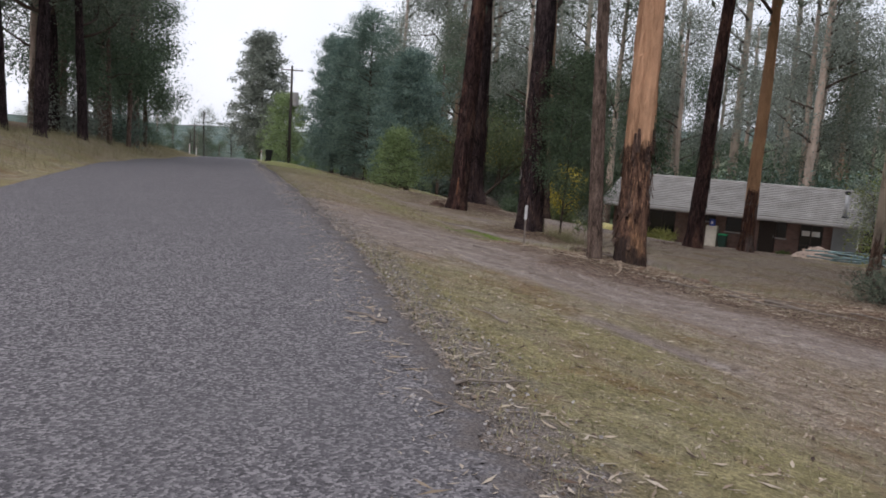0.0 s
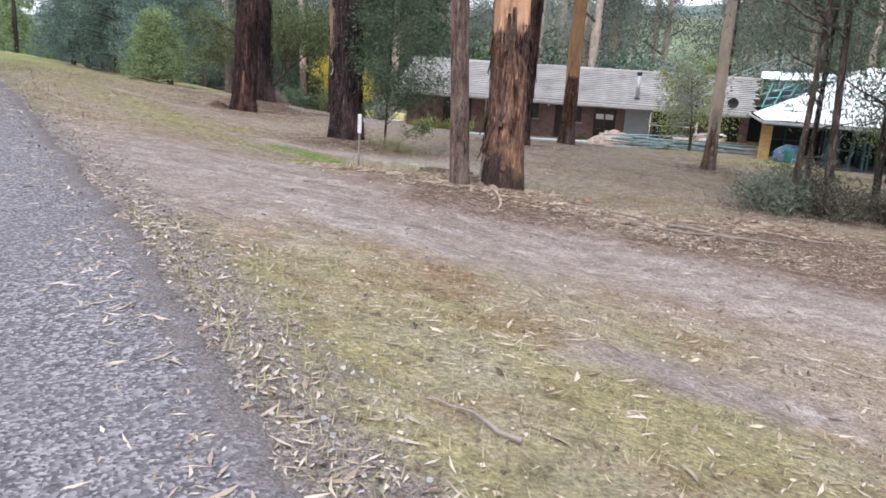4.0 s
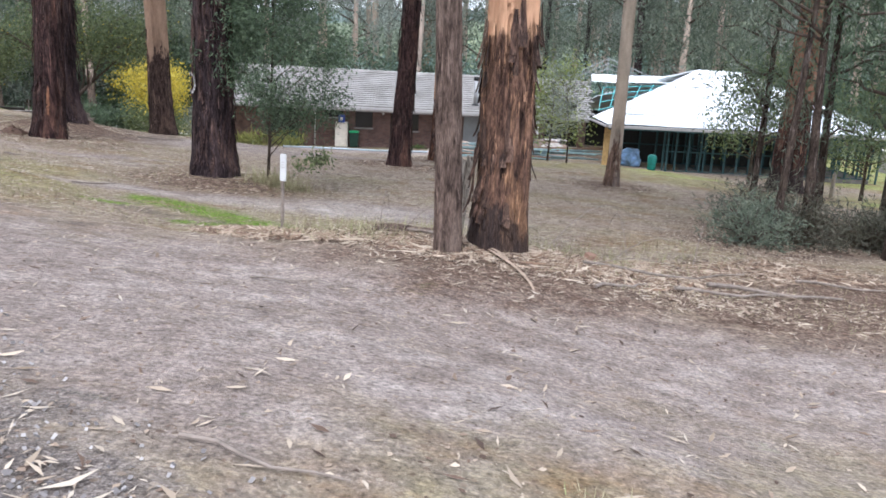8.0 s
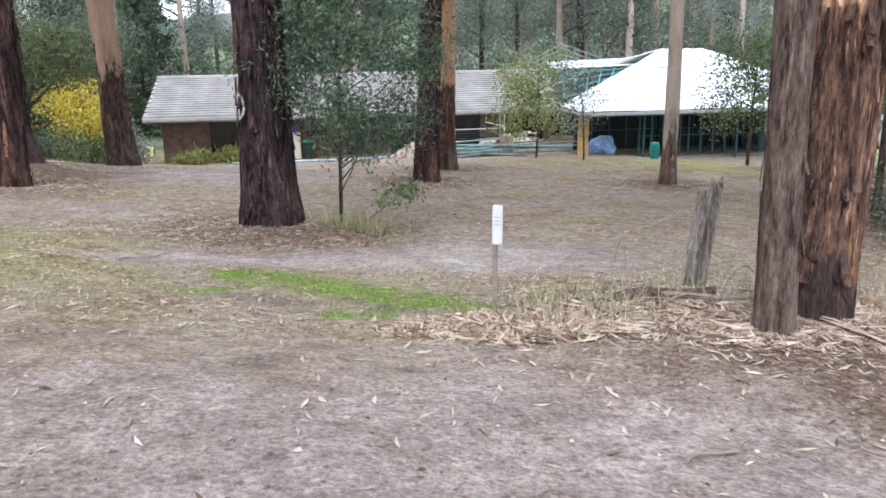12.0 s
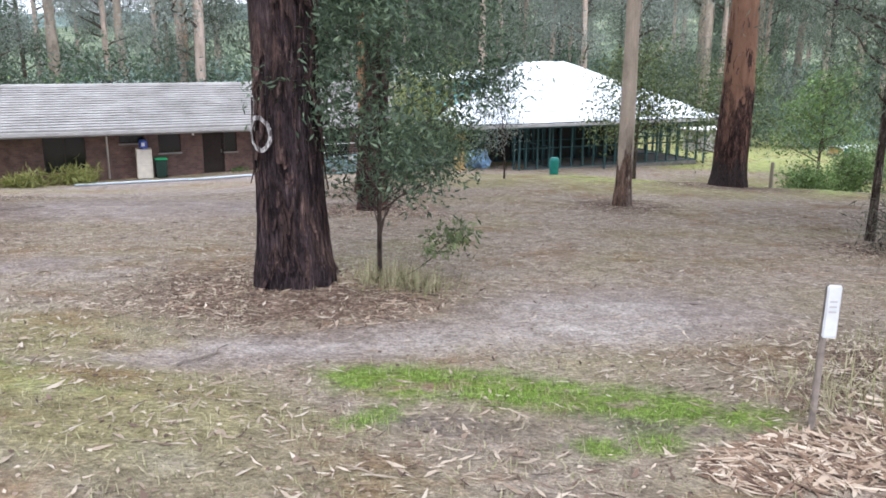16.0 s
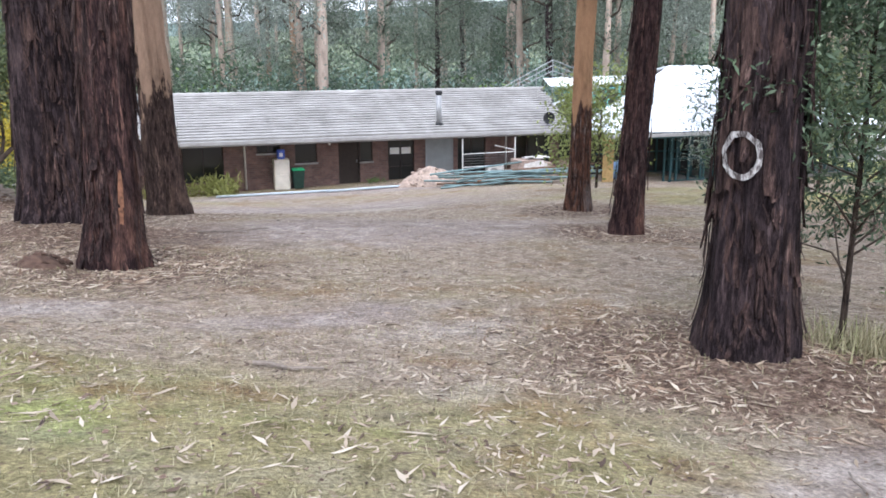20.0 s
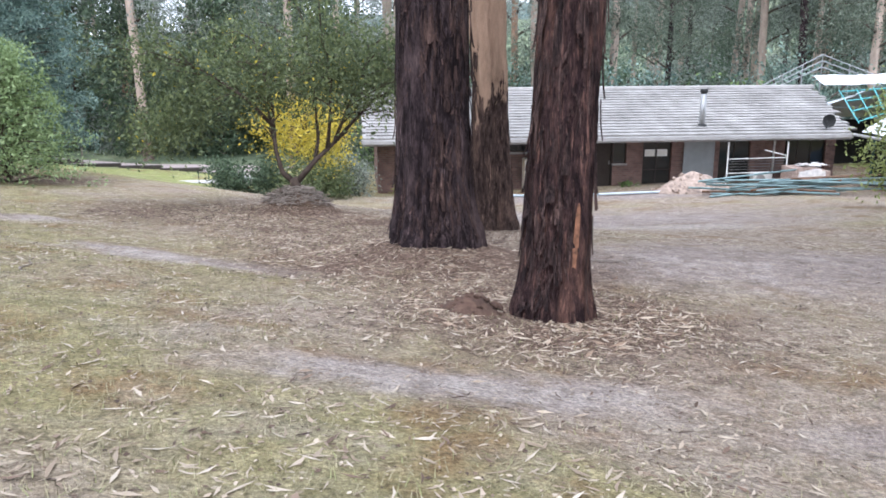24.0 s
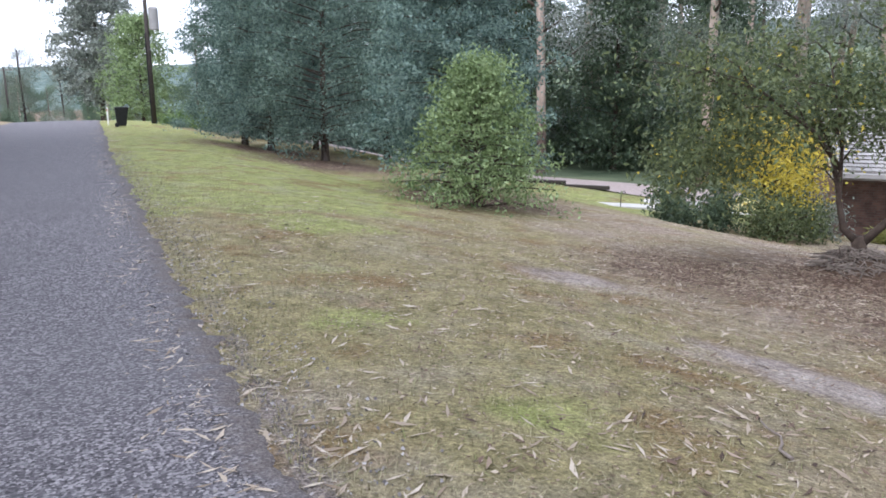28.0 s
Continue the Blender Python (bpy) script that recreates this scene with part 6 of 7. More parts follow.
for i in range(na):
    for k in range(nr - 1):
        faces.append((i * nr + k, (i + 1) * nr + k, (i + 1) * nr + k + 1, i * nr + k + 1))
tagged(mesh_object("backdrop", verts, faces, hill_mat.m, smooth=True), "low wooded hills on the horizon", "hills", kind="structure")

# ---- posts, poles and roadside things ----
ps = thing("marker_post", (-6.72, 19.2, relief(-6.72, 19.2)), "thin grey post with a white plate", "post")
block("stake", (-0.018, -0.018, -0.3, 0.018, 0.018, 0.88), MAT_GREYWOOD, ps)
pl = block("plate", (-0.02, -0.032, 0.57, 0.06, -0.0195, 0.88), MAT_PLATE, ps, "white reflector plate")
for k in range(3):
    block("mark", (0.0, -0.0345, 0.78 - 0.03 * k, 0.04, -0.0325, 0.79 - 0.03 * k), MAT_GUTTER, pl, bevel=0)
ps.rotation_euler = Euler((0, radians(0.5), radians(-25)))
st = thing("fence_post_stump", (-4.66, 19.9, relief(-4.66, 19.9)), "split weathered grey timber post, leaning", "post")
for x0, w, h, ln in ((-0.05, 0.13, 0.9, 0.06), (0.045, 0.085, 0.97, 0.066)):
    bm = bmesh.new()
    rows = []
    for i in range(9):
        z = -0.15 + (h + 0.15) * i / 8
        row = []
        for k in range(8):
            a = k * math.tau / 8
            q = 1 + 0.25 * noise.noise((math.cos(a) * 2 + x0 * 30, math.sin(a) * 2, z * 1.5))
            row.append(bm.verts.new((x0 + ln * z * 1.6 + math.cos(a) * w * 0.55 * q, math.sin(a) * 0.075 * q, z + (0.06 * math.sin(a * 2 + x0 * 40) if i == 8 else 0))))
        rows.append(row)
    for a, b in zip(rows, rows[1:]):
        for k in range(8):
            bm.faces.new((a[k], a[(k + 1) % 8], b[(k + 1) % 8], b[k]))
    bm.faces.new(rows[-1])
    part("split_half", bm, MAT_SPLIT, st)


def guide_post(x, y):
    g = thing("guide_post", (x, y, relief(x, y)), "white roadside guide post with reflector", "post", "guide posts")
    block("post", (-0.05, -0.02, -0.2, 0.05, 0.02, 1.0), MAT_WHITE, g)
    block("reflector", (-0.03, -0.026, 0.78, 0.03, -0.021, 0.88), plain("red_reflector", (0.4, 0.03, 0.02), 0.3), g, "red reflector")
    return g


guide_post(*xy(84, 1.45))
guide_post(*xy(88, -5.6))
guide_post(*xy(98, -5.7))
wheelie_bin(*xy(81, 2.15), "dark wheelie bin standing by the road crest", MAT_BLACK, 130, 1.05, body=MAT_BLACK)


MAT_POLE = plain("tarred_pole_timber", (0.06, 0.05, 0.045), 0.95, 0, 0.3, 9)


def power_pole(x, y, h, label, transformer):
    p = thing("power_pole", (x, y, ground(x, y)), label, "pole")
    part("pole", tube(bmesh.new(), [(0, 0, -0.5), (0, 0, h)], [0.16, 0.11], 12), MAT_POLE, p, smooth=True)
    arm = part("crossarm", box(bmesh.new(), -1.1, -0.06, h - 0.5, 1.1, 0.06, h - 0.38), MAT_GREYWOOD, p)
    for dx in (-1.0, -0.45, 0.45, 1.0):
        part("insulator", tube(bmesh.new(), [(dx, 0, h - 0.38), (dx, 0, h - 0.2)], [0.05, 0.035], 8), MAT_WHITE, arm)
    if transformer:
        part("transformer", tube(bmesh.new(), [(0.45, 0, h - 4.0), (0.45, 0, h - 3.95), (0.45, 0, h - 2.7), (0.45, 0, h - 2.6)], [0.26, 0.3, 0.3, 0.22], 14), MAT_GUTTER, p, "pale grey transformer tank")
        part("service_pipe", tube(bmesh.new(), [(-0.15, -0.1, 0), (-0.15, -0.1, h - 4.2)], [0.03, 0.03], 6), MAT_BLACK, p)
    p.rotation_euler = Euler((0, 0, radians(40)))
    return p


power_pole(*xy(87.5, 4.2), 9.8, "tall timber power pole with crossarm and transformer", True)
power_pole(*xy(155, -10.4), 9.4, "distant timber power pole with crossarm", False)
wires = thing("power_lines", (0, 0, 0), "thin dark overhead power lines", "wires", kind="stuff")
bm = bmesh.new()
for off in (-0.8, 0.8):
    a, b = Vector((*xy(87.5, 4.2 + off), ground(*xy(87.5, 4.2)) + 9.6)), Vector((*xy(155, -10.4 + off), ground(*xy(155, -10.4)) + 9.0))
    pts = [a.lerp(b, k / 10) - Vector((0, 0, 0.9 * math.sin(math.pi * k / 10))) for k in range(11)]
    tube(bm, pts, [0.012] * 11, 4)
part("cable", bm, MAT_BLACK, wires)

# drive, edging and slabs to the side of the house
dv = []
for i in range(26):
    s = i / 25
    dv.append((-52 + 34 * s, 73.5 - 9.0 * s + 2.0 * math.sin(s * 3)))
verts, faces = [], []
for i, (x, y) in enumerate(dv):
    for w in (-2.6, -1.2, 0, 1.2, 2.6):
        verts.append((x + w * 0.25, y + w, relief(x + w * 0.25, y + w) + 0.05))
for i in range(25):
    for k in range(4):
        faces.append((i * 5 + k, i * 5 + k + 5, i * 5 + k + 6, i * 5 + k + 1)[::-1])
tagged(mesh_object("driveway", verts, faces, plain("pinkish_gravel", (0.34, 0.28, 0.26), 1.0, 0, 0.2, 6, 0.5), smooth=True), "pinkish gravel driveway beside the house", "driveway", kind="structure")
edge = thing("sleeper_edging", (-28.6, 66.6, relief(-28.6, 66.6)), "dark timber sleeper edging between lawn and drive", "edging")
for i in range(5):
    part("sleeper", box(bmesh.new(), -6 + 2.2 * i, 0.1 - 0.6 * i, relief(-28.6 - 6 + 2.2 * i, 66.7 - 0.6 * i) - relief(-28.6, 66.6) - 0.1, -3.85 + 2.2 * i, 0.3 - 0.6 * i, relief(-28.6 - 6 + 2.2 * i, 66.7 - 0.6 * i) - relief(-28.6, 66.6) + 0.08, 0.02), plain("dark_sleeper", (0.05, 0.042, 0.036), 0.95) if i == 0 else bpy.data.materials["dark_sleeper"], edge)
slab = thing("concrete_slab", (-22.0, 57.3, relief(-22.0, 57.3)), "long pale concrete slab on the lawn", "slab")
block("slab", (-1.9, -0.35, -0.2, 1.9, 0.35, 0.1), MAT_CONC, slab, bevel=0.02)
slab = thing("concrete_slab", (-20.6, 60.6, relief(-20.6, 60.6)), "short pale concrete slab on the lawn", "slab")
block("slab", (-1.2, -0.5, -0.2, 1.2, 0.5, 0.16), MAT_CONC, slab, bevel=0.02)
tap = thing("garden_tap", (-22.4, 56.7, relief(-22.4, 56.7)), "thin dark garden tap stand on the lawn", "tap")
part("riser", tube(bmesh.new(), [(0, 0, -0.1), (0, 0, 0.62), (0.12, 0, 0.64), (0.16, 0, 0.56)], [0.018] * 4, 6), MAT_BLACK, tap)
stake = thing("garden_stake", (-30.6, 67.6, relief(-30.6, 67.6)), "thin timber stake at the edging", "stake")
block("stake", (-0.03, -0.03, -0.2, 0.03, 0.03, 0.9), MAT_GREYWOOD, stake)
for x, y, h in ((12.1, 41.4, 1.25), (16.3, 42.6, 1.1)):
    fp = thing("garden_fence_post", (x, y, relief(x, y)), "dark round timber post by the lawn", "post", "posts by the lawn")
    part("post", tube(bmesh.new(), [(0, 0, -0.2), (0, 0, h), (0, 0, h + 0.03)], [0.08, 0.075, 0.05], 10), MAT_GREYWOOD, fp)

# the white ring sprayed on the stringybark
bm = bmesh.new()
ta = trunk_axis(17, (-0.012, 0.01), 3)
base = relief(-8.58, 24.3)
rings = []
for k in range(34):
    a = k * math.tau / 33
    row = []
    for rr in (0.74, 1.0):
        q = rr * (1 + 0.12 * noise.noise((math.cos(a) * 3, math.sin(a) * 3, rr)))
        dz = 0.18 * q * math.sin(a)
        ang = radians(212) + 0.145 * q / 0.36 * math.cos(a)
        z = 0.18 - base + dz
        c = ta(z)
        rad = 0.385
        row.append(bm.verts.new((c.x + math.cos(ang) * rad, c.y + math.sin(ang) * rad, z)))
    rings.append(row)
for p, q in zip(rings, rings[1:]):
    bm.faces.new((p[0], q[0], q[1], p[1]))
m_ring = Mat("faded_white_spray", 0.9)
m_ring.color(m_ring.ramp(m_ring.noise(30, 6, (1, 1, 0.4), 0.7), (0.43, (0.06, 0.048, 0.046)), (0.54, (0.3, 0.28, 0.27)), (0.68, (0.55, 0.53, 0.51))))
treeA = [o for o in bpy.data.objects if o.get("label", "").startswith("dark furrowed stringybark trunk with a white")][0]
part("sprayed_ring", bm, m_ring.m, treeA, "rough ring of white spray paint")

# the orange scar on the red stringybark
treeE = [o for o in bpy.data.objects if o.get("label", "").startswith("dark red stringybark gum")][0]
te = trunk_axis(17, (0.045, 0.02), 19)
bm = bmesh.new()
rows = []
for i in range(15):
    s = i / 14
    z = 0.55 + 0.7 * s
    half = 0.07 * math.sin(math.pi * s) ** 0.6 * (1 + 0.5 * noise.noise((s * 7, 1, 0))) + 0.02
    c = te(z)
    rows.append([bm.verts.new((c.x + math.cos(radians(288) + k * half) * 0.372, c.y + math.sin(radians(288) + k * half) * 0.372, z)) for k in (-1, -0.3, 0.4, 1)])
for p, q in zip(rows, rows[1:]):
    for k in range(3):
        bm.faces.new((p[k], p[k + 1], q[k + 1], q[k]))
part("bark_scar", bm, plain("raw_orange_wood", (0.2, 0.095, 0.055), 0.9, 0, 0.6, 14), treeE, "raw orange scar in the bark")

# ---- ground, road and what lies on them ----
build_ground()
build_road()


def on_ground(x, y):
    u, v = road_uv(x, y)
    if road_left(u) + 0.1 < v < road_edge(u) - 0.25:
        return curve(u, ROAD_Z) + 0.033
    return relief(x, y)


def worn(x, y):
    """How bare and trodden the ground is."""
    return max(blob(x, y, *b) for b in BARE)


def leaf_litter(name, spots, count, size, mat, label, seed, slim=(0.12, 0.28)):
    """Curled fallen leaves scattered over round or banded spots."""
    rng = random.Random(seed)
    v = np.empty((count, 4, 3))
    i = 0
    while i < count:
        fn, w = rng.choice(spots)
        x, y = fn(rng)
        if w and noise.noise((x * 0.75, y * 0.75, seed)) + 0.6 * noise.noise((x * 2.3, y * 2.3, 7)) < rng.uniform(-0.55, 0.45):
            continue
        if (worn(x, y) > 0.45 or max(blob(x, y, *b) for b in MOSS) > 0.35) and rng.random() < 0.7:
            continue
        z = on_ground(x, y) + 0.006
        a = rng.uniform(0, math.tau)
        ln = size * (0.4 + 1.5 * rng.random() ** 2)
        wd = ln * rng.uniform(*slim)
        ca, sa = math.cos(a), math.sin(a)
        curl = rng.uniform(0.0, 0.09) * ln
        tilt = rng.uniform(-0.15, 0.15)
        bend = rng.uniform(-0.1, 0.1) * ln
        v[i, 0] = (x - ca * ln / 2, y - sa * ln / 2, z + max(0, tilt * ln * 0.3) + curl)
        v[i, 1] = (x - sa * (wd / 2 + bend), y + ca * (wd / 2 + bend), z + 0.004)
        v[i, 2] = (x + ca * ln / 2, y + sa * ln / 2, z + max(0, -tilt * ln * 0.3) + curl * rng.random())
        v[i, 3] = (x + sa * (wd / 2 - bend), y - ca * (wd / 2 - bend), z + wd * rng.uniform(0, 0.5))
        i += 1
    return tagged(quads(name, v, mat, None), label, "leaves", kind="stuff")


def band(u0, u1, v0, v1, bias=1.0):
    def f(r):
        u = r.uniform(u0, u1 - 4) + abs(r.gauss(0, 5))
        return xy(u, v0 + (v1 - v0) * r.random() ** bias)
    return f


def disc(x, y, rad):
    def f(r):
        a, q = r.uniform(0, math.tau), rad * r.random() ** 0.7
        return x + math.cos(a) * q, y + math.sin(a) * q
    return f


def edge_band(u0, u1, a, b):
    def f(r):
        u = r.uniform(u0, u1)
        return xy(u, road_edge(u) + r.triangular(a, b, -0.1))
    return f


m_dead = Mat("dry_fallen_leaf", 0.85, 0, 0.2)
m_dead.color(m_dead.ramp(m_dead.island(), (0.0, (0.05, 0.034, 0.026)), (0.3, (0.15, 0.1, 0.073)), (0.65, (0.32, 0.25, 0.185)), (1.0, (0.48, 0.4, 0.31))))
m_pale = Mat("bleached_fallen_leaf", 0.8, 0, 0.2)
m_pale.color(m_pale.ramp(m_pale.island(), (0.0, (0.2, 0.15, 0.105)), (0.5, (0.36, 0.295, 0.225)), (1.0, (0.46, 0.395, 0.32))))
leaf_litter("leaf_litter", [(band(0, 46, 2.8, 22, 0.8), 1)] * 26 + [(disc(x, y, r * 1.15), 1) for x, y, r in LITTER], 140000, 0.078, m_dead.m, "scattered dry brown gum leaves", 301, (0.08, 0.24))
leaf_litter("pale_leaf_litter", [(band(-1, 48, 2.4, 18, 1.0), 1)] * 3 + [(band(4, 46, 7, 26, 0.9), 1)] * 5 + [(edge_band(0, 46, -0.9, 0.7), 1)] * 2 + [(band(18, 34, 3, 18), 1)] * 2 + [(disc(-4.4, 18.6, 2.6), 1)] + [(edge_band(44, 80, -0.9, 0.7), 1)], 32000, 0.09, m_pale.m, "scattered bleached gum leaves and bark chips", 302, (0.08, 0.2))
leaf_litter("large_fallen_leaves", [(band(20, 46, 2.2, 12, 1.2), 0)] * 4 + [(edge_band(0, 46, -1.0, 0.8), 1), (band(0, 20, 2.5, 9), 1)], 2400, 0.13, m_pale.m, "large pale sickle-shaped gum leaves", 304, (0.07, 0.16))
leaf_litter("verge_chips", [(edge_band(-1, 46, -0.9, 0.6), 1)], 2600, 0.045, m_pale.m, "pale bark chips along the road edge", 303)


leaf_litter("dirt_crumbs", [(band(0, 46, 2.8, 16, 1.2), 0)], 45000, 0.026, m_dead.m, "crumbs of bark and soil on the bare ground", 305, (0.3, 0.8))


def blades(name, fn, count, size, mat, label, seed, lay=0.7):
    rng = random.Random(seed)
    v = np.empty((count, 4, 3))
    for i in range(count):
        x, y = fn(rng)
        while lay == 1.25 and worn(x, y) > 0.3:
            x, y = fn(rng)
        z = relief(x, y) - 0.005
        a = rng.uniform(0, math.tau)
        ln = size * rng.uniform(0.5, 1.5)
        w = 0.0025 + 0.008 * ln
        dx, dy = math.cos(a), math.sin(a)
        bend = rng.uniform(0.05, lay + 0.4)
        v[i, 0] = (x + dy * w, y - dx * w, z)
        v[i, 1] = (x - dy * w, y + dx * w, z)
        v[i, 2] = (x + dx * ln * bend - dy * w * 0.3, y + dy * ln * bend + dx * w * 0.3, z + ln * (1 - 0.45 * bend))
        v[i, 3] = (x + dx * ln * bend + dy * w * 0.3, y + dy * ln * bend - dx * w * 0.3, z + ln * (1 - 0.45 * bend))
    return tagged(quads(name, v, mat, None), label, "grass", kind="stuff")


m_dry = Mat("dry_grass_blade", 0.8, 0, 0.2)
m_dry.color(m_dry.ramp(m_dry.island(), (0.0, (0.15, 0.13, 0.07)), (0.4, (0.25, 0.22, 0.13)), (0.75, (0.34, 0.3, 0.19)), (1.0, (0.19, 0.21, 0.08))))
m_moss = Mat("fresh_green_blade", 0.7, 0, 0.25)
m_moss.color(m_moss.ramp(m_moss.island(), (0.0, (0.08, 0.13, 0.02)), (1.0, (0.23, 0.35, 0.06))))
def verge_spot(r):
    u = r.uniform(-1, 42) + abs(r.gauss(0, 9))
    return xy(u, road_edge(u) + 0.02 + 10 * r.random() ** 1.7)


blades("dry_grass", verge_spot, 90000, 0.05, m_dry.m, "short dry mown grass", 311, 1.25)
blades("bank_grass", lambda r: xy(r.uniform(8, 80), -4.4 - 4.5 * r.random()), 16000, 0.28, m_dry.m, "long dry grass on the road bank", 312)


def moss_spot(r):
    while True:
        x, y = r.uniform(-9.6, -6.3), r.uniform(19.0, 21.8)
        if max(blob(x, y, *b) for b in MOSS) > 0.4 + 0.5 * r.random() and noise.noise((x * 2.6, y * 2.6, 0)) > 0.0:
            return x, y


blades("green_grass", moss_spot, 3600, 0.026, m_moss.m, "patch of lush bright green grass", 313)


def tuft_spot(r):
    c = r.choice(((-6.1, 18.8, 0.7), (-5.3, 19.3, 0.8), (-4.4, 20.2, 0.9), (-3.2, 20.0, 0.9), (-2.2, 20.4, 1.0), (-6.0, 19.6, 0.6), (-1.2, 21.2, 0.9)))
    a, q = r.uniform(0, math.tau), c[2] * r.random() ** 0.6
    return c[0] + math.cos(a) * q, c[1] + math.sin(a) * q


blades("sapling_tussock", lambda r: (-7.45 + r.gauss(0, 0.28), 24.15 + r.gauss(0, 0.2)), 900, 0.24, m_dry.m, "dry grass tussock at the foot of a sapling", 315, 0.9)
blades("dry_grass_tufts", tuft_spot, 1500, 0.17, m_dry.m, "dry grass tufts round posts and trunks", 314, 1.3)

m_stone = Mat("loose_road_stone", 0.9, 0, 0.2)
m_stone.color(m_stone.ramp(m_stone.island(), (0.0, (0.09, 0.08, 0.078)), (0.6, (0.19, 0.172, 0.165)), (1.0, (0.38, 0.355, 0.34))))


def stones(name, fn, count, size, label, seed):
    rng = random.Random(seed)
    v = np.empty((count, 4, 3))
    for i in range(count):
        x, y = fn(rng)
        z = on_ground(x, y)
        a, s = rng.uniform(0, math.tau), size * rng.uniform(0.5, 1.5)
        for k in range(4):
            q = a + k * math.tau / 4 + rng.uniform(-0.3, 0.3)
            v[i, k] = (x + math.cos(q) * s * rng.uniform(0.6, 1.0), y + math.sin(q) * s * rng.uniform(0.6, 1), z + (0.9 if k in (1, 2) else 0.25) * s)
    return tagged(quads(name, v, m_stone.m, None), label, "gravel", kind="stuff")


stones("loose_gravel", edge_band(-2, 60, -0.5, 0.75), 16000, 0.013, "loose road gravel spilling over the verge", 331)

# fallen bark and sticks round the shedding gum
m_bark = plain("shed_bark_ribbon", (0.3, 0.225, 0.165), 0.9, 0, 0.35, 6)
rnd = random.Random(321)


def ribbon(x, y, ln, w, rz, mat, label, name="bark_ribbon", cat="bark", lift=0.04):
    t = thing(name, (x, y, on_ground(x, y)), label, cat, "fallen bark and sticks")
    n = 9
    verts, faces = [], []
    c, s = math.cos(radians(rz)), math.sin(radians(rz))
    for i in range(n):
        q = i / (n - 1) - 0.5
        for k in (-1, 0, 1):
            px = q * ln
            py = k * w / 2 * (1 - abs(q) * 0.9) + 0.05 * ln * math.sin(q * 5)
            wx, wy = px * c - py * s, px * s + py * c
            verts.append((wx, wy, on_ground(x + wx, y + wy) - on_ground(x, y) + 0.012 + lift * abs(math.sin(q * 4 + ln)) + (0.12 * w if k else 0)))
    for i in range(n - 1):
        for k in (0, 1):
            faces.append((3 * i + k, 3 * i + 3 + k, 3 * i + 4 + k, 3 * i + 1 + k))
    ob = mesh_object("strip", verts, faces, mat, t, smooth=True)
    return t


def stick(x, y, ln, r, rz, label="dry grey fallen stick"):
    t = thing("stick", (x, y, on_ground(x, y)), label, "stick", "fallen bark and sticks")
    c, s = math.cos(radians(rz)), math.sin(radians(rz))
    pts = []
    for i in range(6):
        q = (i / 5 - 0.5) * ln
        wx, wy = q * c - 0.06 * ln * math.sin(i * 1.7) * s, q * s + 0.06 * ln * math.sin(i * 1.7) * c
        pts.append((wx, wy, on_ground(x + wx, y + wy) - on_ground(x, y) + r + 0.01))
    part("stem", tube(bmesh.new(), pts, [r * (1 - 0.12 * i) for i in range(6)], 6), MAT_GREYWOOD, t)
    return t


ribbon(-4.28, 18.1, 1.85, 0.05, -82, m_bark, "long curling ribbon of shed bark", lift=0.02)
ribbon(-4.4, 18.5, 1.0, 0.05, -74, m_bark, "second ribbon of pale shed bark", lift=0.03)
for i in range(18):
    a, q = rnd.uniform(0, math.tau), 0.6 + 1.6 * rnd.random() ** 0.8
    ribbon(-3.9 + math.cos(a) * q * 1.5, 18.8 + math.sin(a) * q * 0.7, rnd.uniform(0.25, 0.6), rnd.uniform(0.015, 0.035), rnd.uniform(0, 180), m_bark, "curled strip of shed bark among litter")
slab = thing("bark_slab", (-5.25, 19.3, relief(-5.25, 19.3)), "long dark slab of fallen bark on litter", "bark")
bm = bmesh.new()
rows = []
for i in range(11):
    s = i / 10
    w = 0.08 * math.sin(math.pi * (0.08 + 0.88 * s)) ** 0.5
    c = Vector((-0.45 + 0.9 * s, 0.03 * math.sin(5 * s), 0.05 + 0.015 * math.sin(7 * s) + relief(-5.7 + 0.9 * s, 19.3) - relief(-5.25, 19.3)))
    rows.append([bm.verts.new(c + Vector((0, -w, -0.05))), bm.verts.new(c + Vector((0, -w * 0.7, 0))), bm.verts.new(c + Vector((0, 0, 0.035))), bm.verts.new(c + Vector((0, w * 0.7, 0))), bm.verts.new(c + Vector((0, w, -0.08)))])
for a, b in zip(rows, rows[1:]):
    for k in range(4):
        bm.faces.new((a[k], b[k], b[k + 1], a[k + 1]))
part("slab", bm, BARK_GREY, slab)
chipb = thing("broken_brick", (-2.95, 19.75, relief(-2.95, 19.75)), "broken orange brick lying in bark litter", "brick")
part("brick", box(bmesh.new(), -0.09, -0.055, -0.02, 0.09, 0.055, 0.09, 0.02), plain("orange_brick", (0.24, 0.145, 0.105), 0.95, 0, 0.3, 20, 0.4), chipb)
chipb.rotation_euler = Euler((0.3, 0.25, 0.6))


log = thing("leaning_log", (5.6, 23.2, relief(5.6, 23.2)), "grey fallen pole leaning in the thicket", "log")
part("stem", tube(bmesh.new(), [(0.55, 0.1, -0.05), (0.1, 0.0, 0.45), (-0.35, -0.05, 1.0)], [0.085, 0.075, 0.06], 9), MAT_GREYWOOD, log, smooth=True)


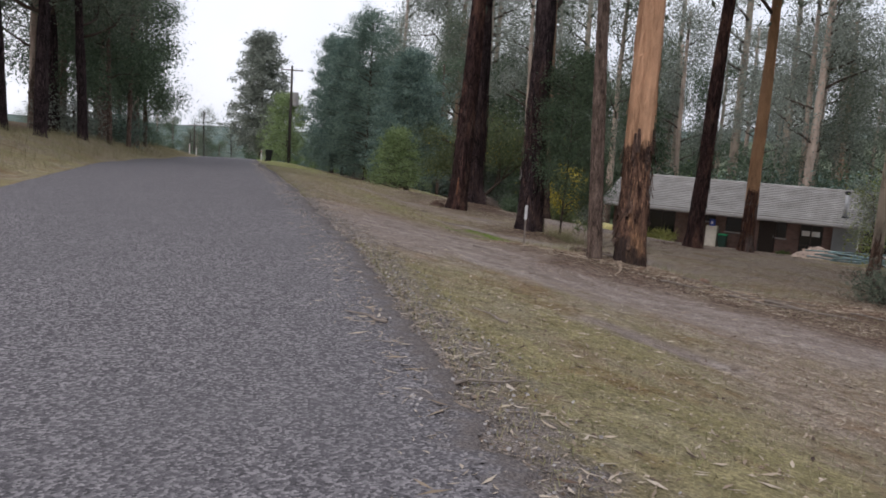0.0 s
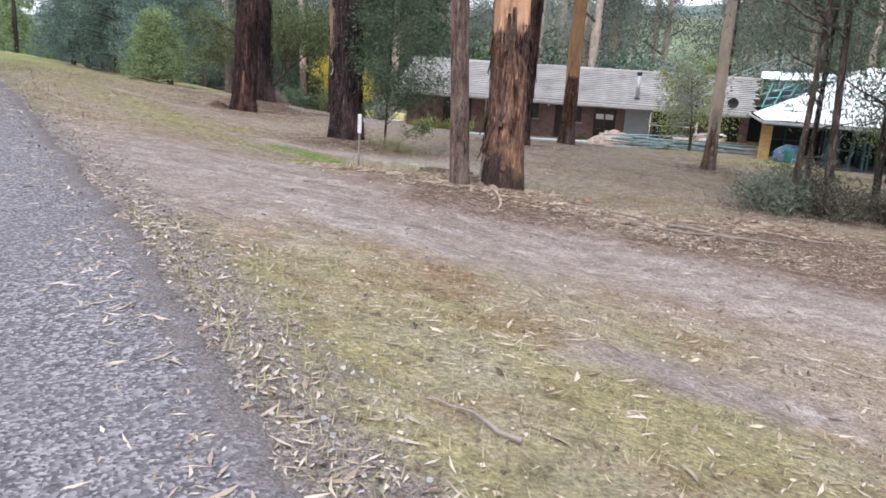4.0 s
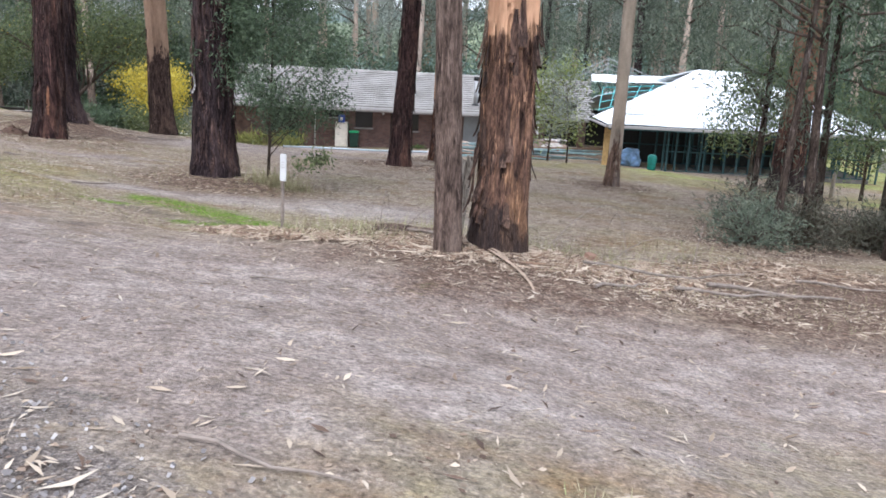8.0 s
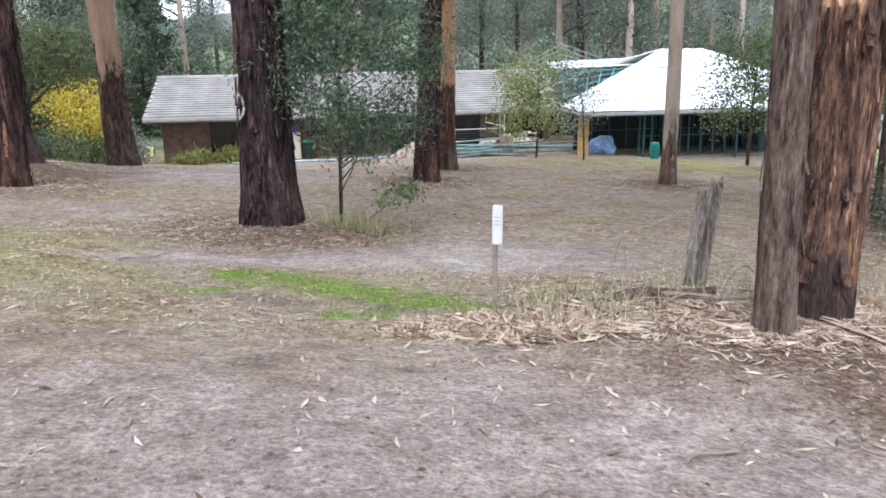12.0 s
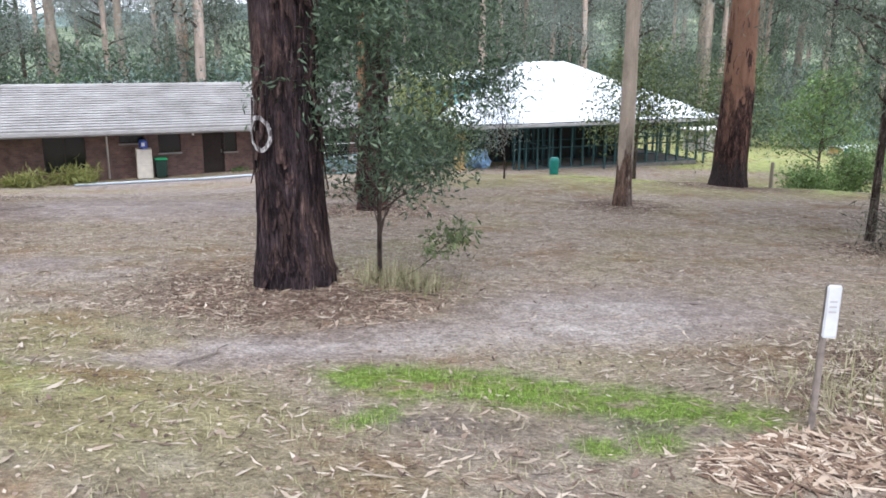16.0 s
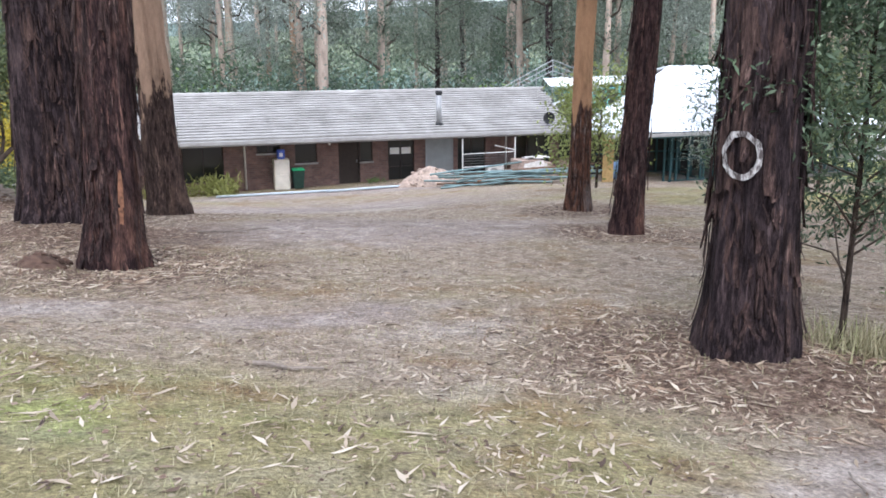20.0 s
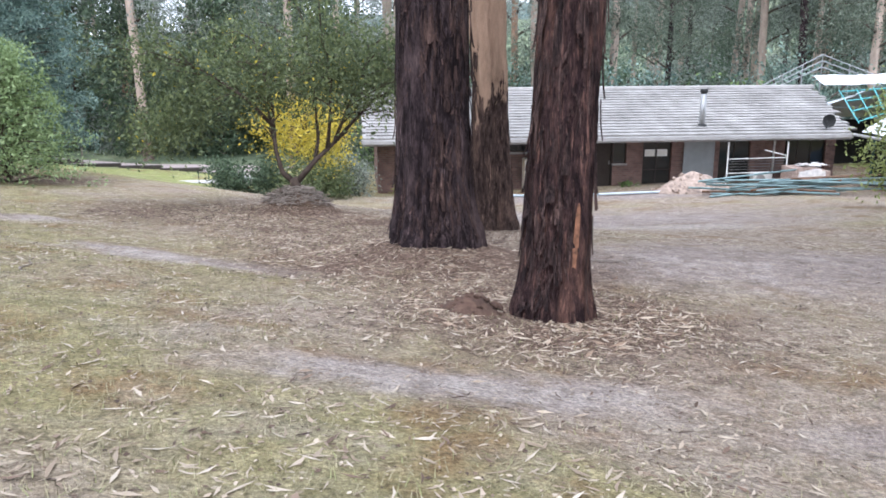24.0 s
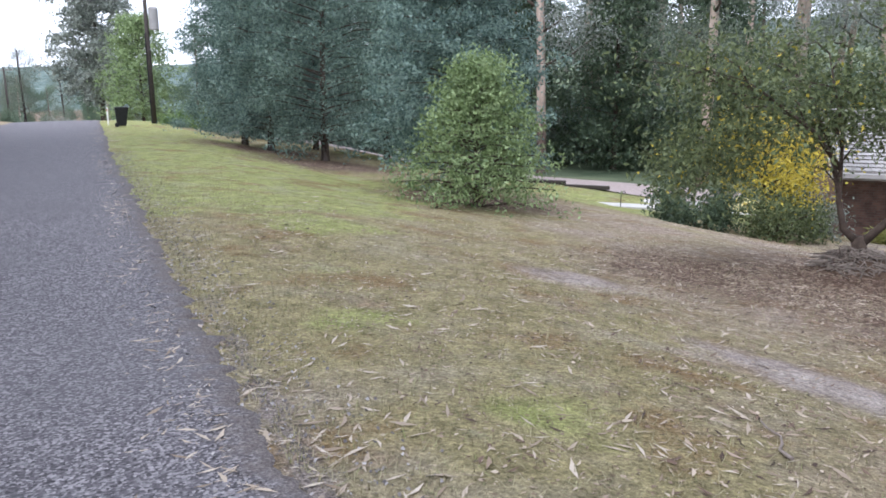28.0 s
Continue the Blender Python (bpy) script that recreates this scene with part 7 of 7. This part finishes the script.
def bent_twig(x, y, ln, hh, rz, r=0.006):
    t = thing("arching_twig", (x, y, on_ground(x, y)), "thin bare arching twig", "twig", "fallen bark and sticks")
    c, s = math.cos(radians(rz)), math.sin(radians(rz))
    pts = [(c * ln * q, s * ln * q, hh * math.sin(math.pi * (0.02 + 0.85 * q))) for q in (0, 0.2, 0.4, 0.6, 0.8, 1.0)]
    part("stem", tube(bmesh.new(), pts, [r, r, r * 0.9, r * 0.8, r * 0.6, r * 0.3], 5), MAT_GREYWOOD, t)


for q in ((-5.3, 19.6, 0.9, 0.35, 10), (-5.0, 18.9, 0.5, 0.3, 20), (-5.6, 19.2, 0.6, 0.45, 80), (-3.4, 20.2, 1.9, 0.5, 38), (-2.6, 20.0, 1.2, 0.3, 20), (-1.4, 20.3, 1.0, 0.5, 60), (-2.2, 20.7, 0.7, 0.55, 100), (-3.0, 19.3, 1.0, 0.12, -15)):
    bent_twig(*q)


def bark_heap(r):
    c = r.choice(((-5.6, 18.9, 1.0), (-4.6, 18.5, 1.1), (-3.6, 18.7, 1.3), (-2.4, 19.3, 1.3), (-1.2, 20.1, 1.1), (-6.5, 18.6, 0.7), (-7.2, 18.9, 0.5), (0.2, 20.4, 1.1)))
    a, q = r.uniform(0, math.tau), c[2] * r.random() ** 0.7
    return c[0] + math.cos(a) * q, c[1] + math.sin(a) * q * 0.7


m_shred = Mat("shredded_bark", 0.9, 0, 0.15)
m_shred.color(m_shred.ramp(m_shred.island(), (0.0, (0.06, 0.038, 0.028)), (0.35, (0.2, 0.13, 0.088)), (0.7, (0.34, 0.255, 0.185)), (1.0, (0.52, 0.43, 0.335))))
leaf_litter("bark_litter", [(bark_heap, 0)], 9500, 0.17, m_shred.m, "heaped shreds of fallen bark round the trunk", 322, (0.05, 0.15))
leaf_litter("bark_shreds", [(disc(-8.4, 23.9, 1.5), 1), (disc(-14.4, 32.1, 2.2), 1), (disc(-13.6, 29.8, 1.6), 1), (disc(-17, 39.0, 2.2), 1), (disc(-5.3, 31.4, 1.3), 1)], 5200, 0.12, m_shred.m, "shreds of fallen bark round the trunks", 323, (0.06, 0.2))
for x, y, ln, r, rz in ((-2.0, 19.4, 2.6, 0.02, 20), (-0.9, 18.9, 1.6, 0.03, -8), (-1.6, 18.6, 1.4, 0.025, 12), (-5.2, 19.2, 1.1, 0.03, 160), (0.4, 19.6, 1.3, 0.02, -15), (-3.0, 18.0, 1.0, 0.02, 40), (-6.3, 16.4, 0.6, 0.012, 30), (-9.8, 21.9, 0.7, 0.012, 50),
                        (-12.2, 24.7, 0.55, 0.02, -35), (-5.9, 12.7, 0.7, 0.012, -20), (-3.2, 9.6, 0.5, 0.014, 150), (-3.7, 8.2, 0.5, 0.014, 165), (-19.0, 30.2, 0.6, 0.012, 100), (-12.0, 33.0, 1.2, 0.02, 10), (-2.2, 7.4, 0.6, 0.012, 60)):
    stick(x, y, ln, r, rz)
heap("soil_clods", -14.5, 29.75, 0.38, 0.28, 0.2, plain("dark_dug_soil", (0.09, 0.055, 0.04), 1.0, 0, 0.4, 12, 0.8), "scraped dark soil and bark at the trunk", "soil heap", 12, 60)
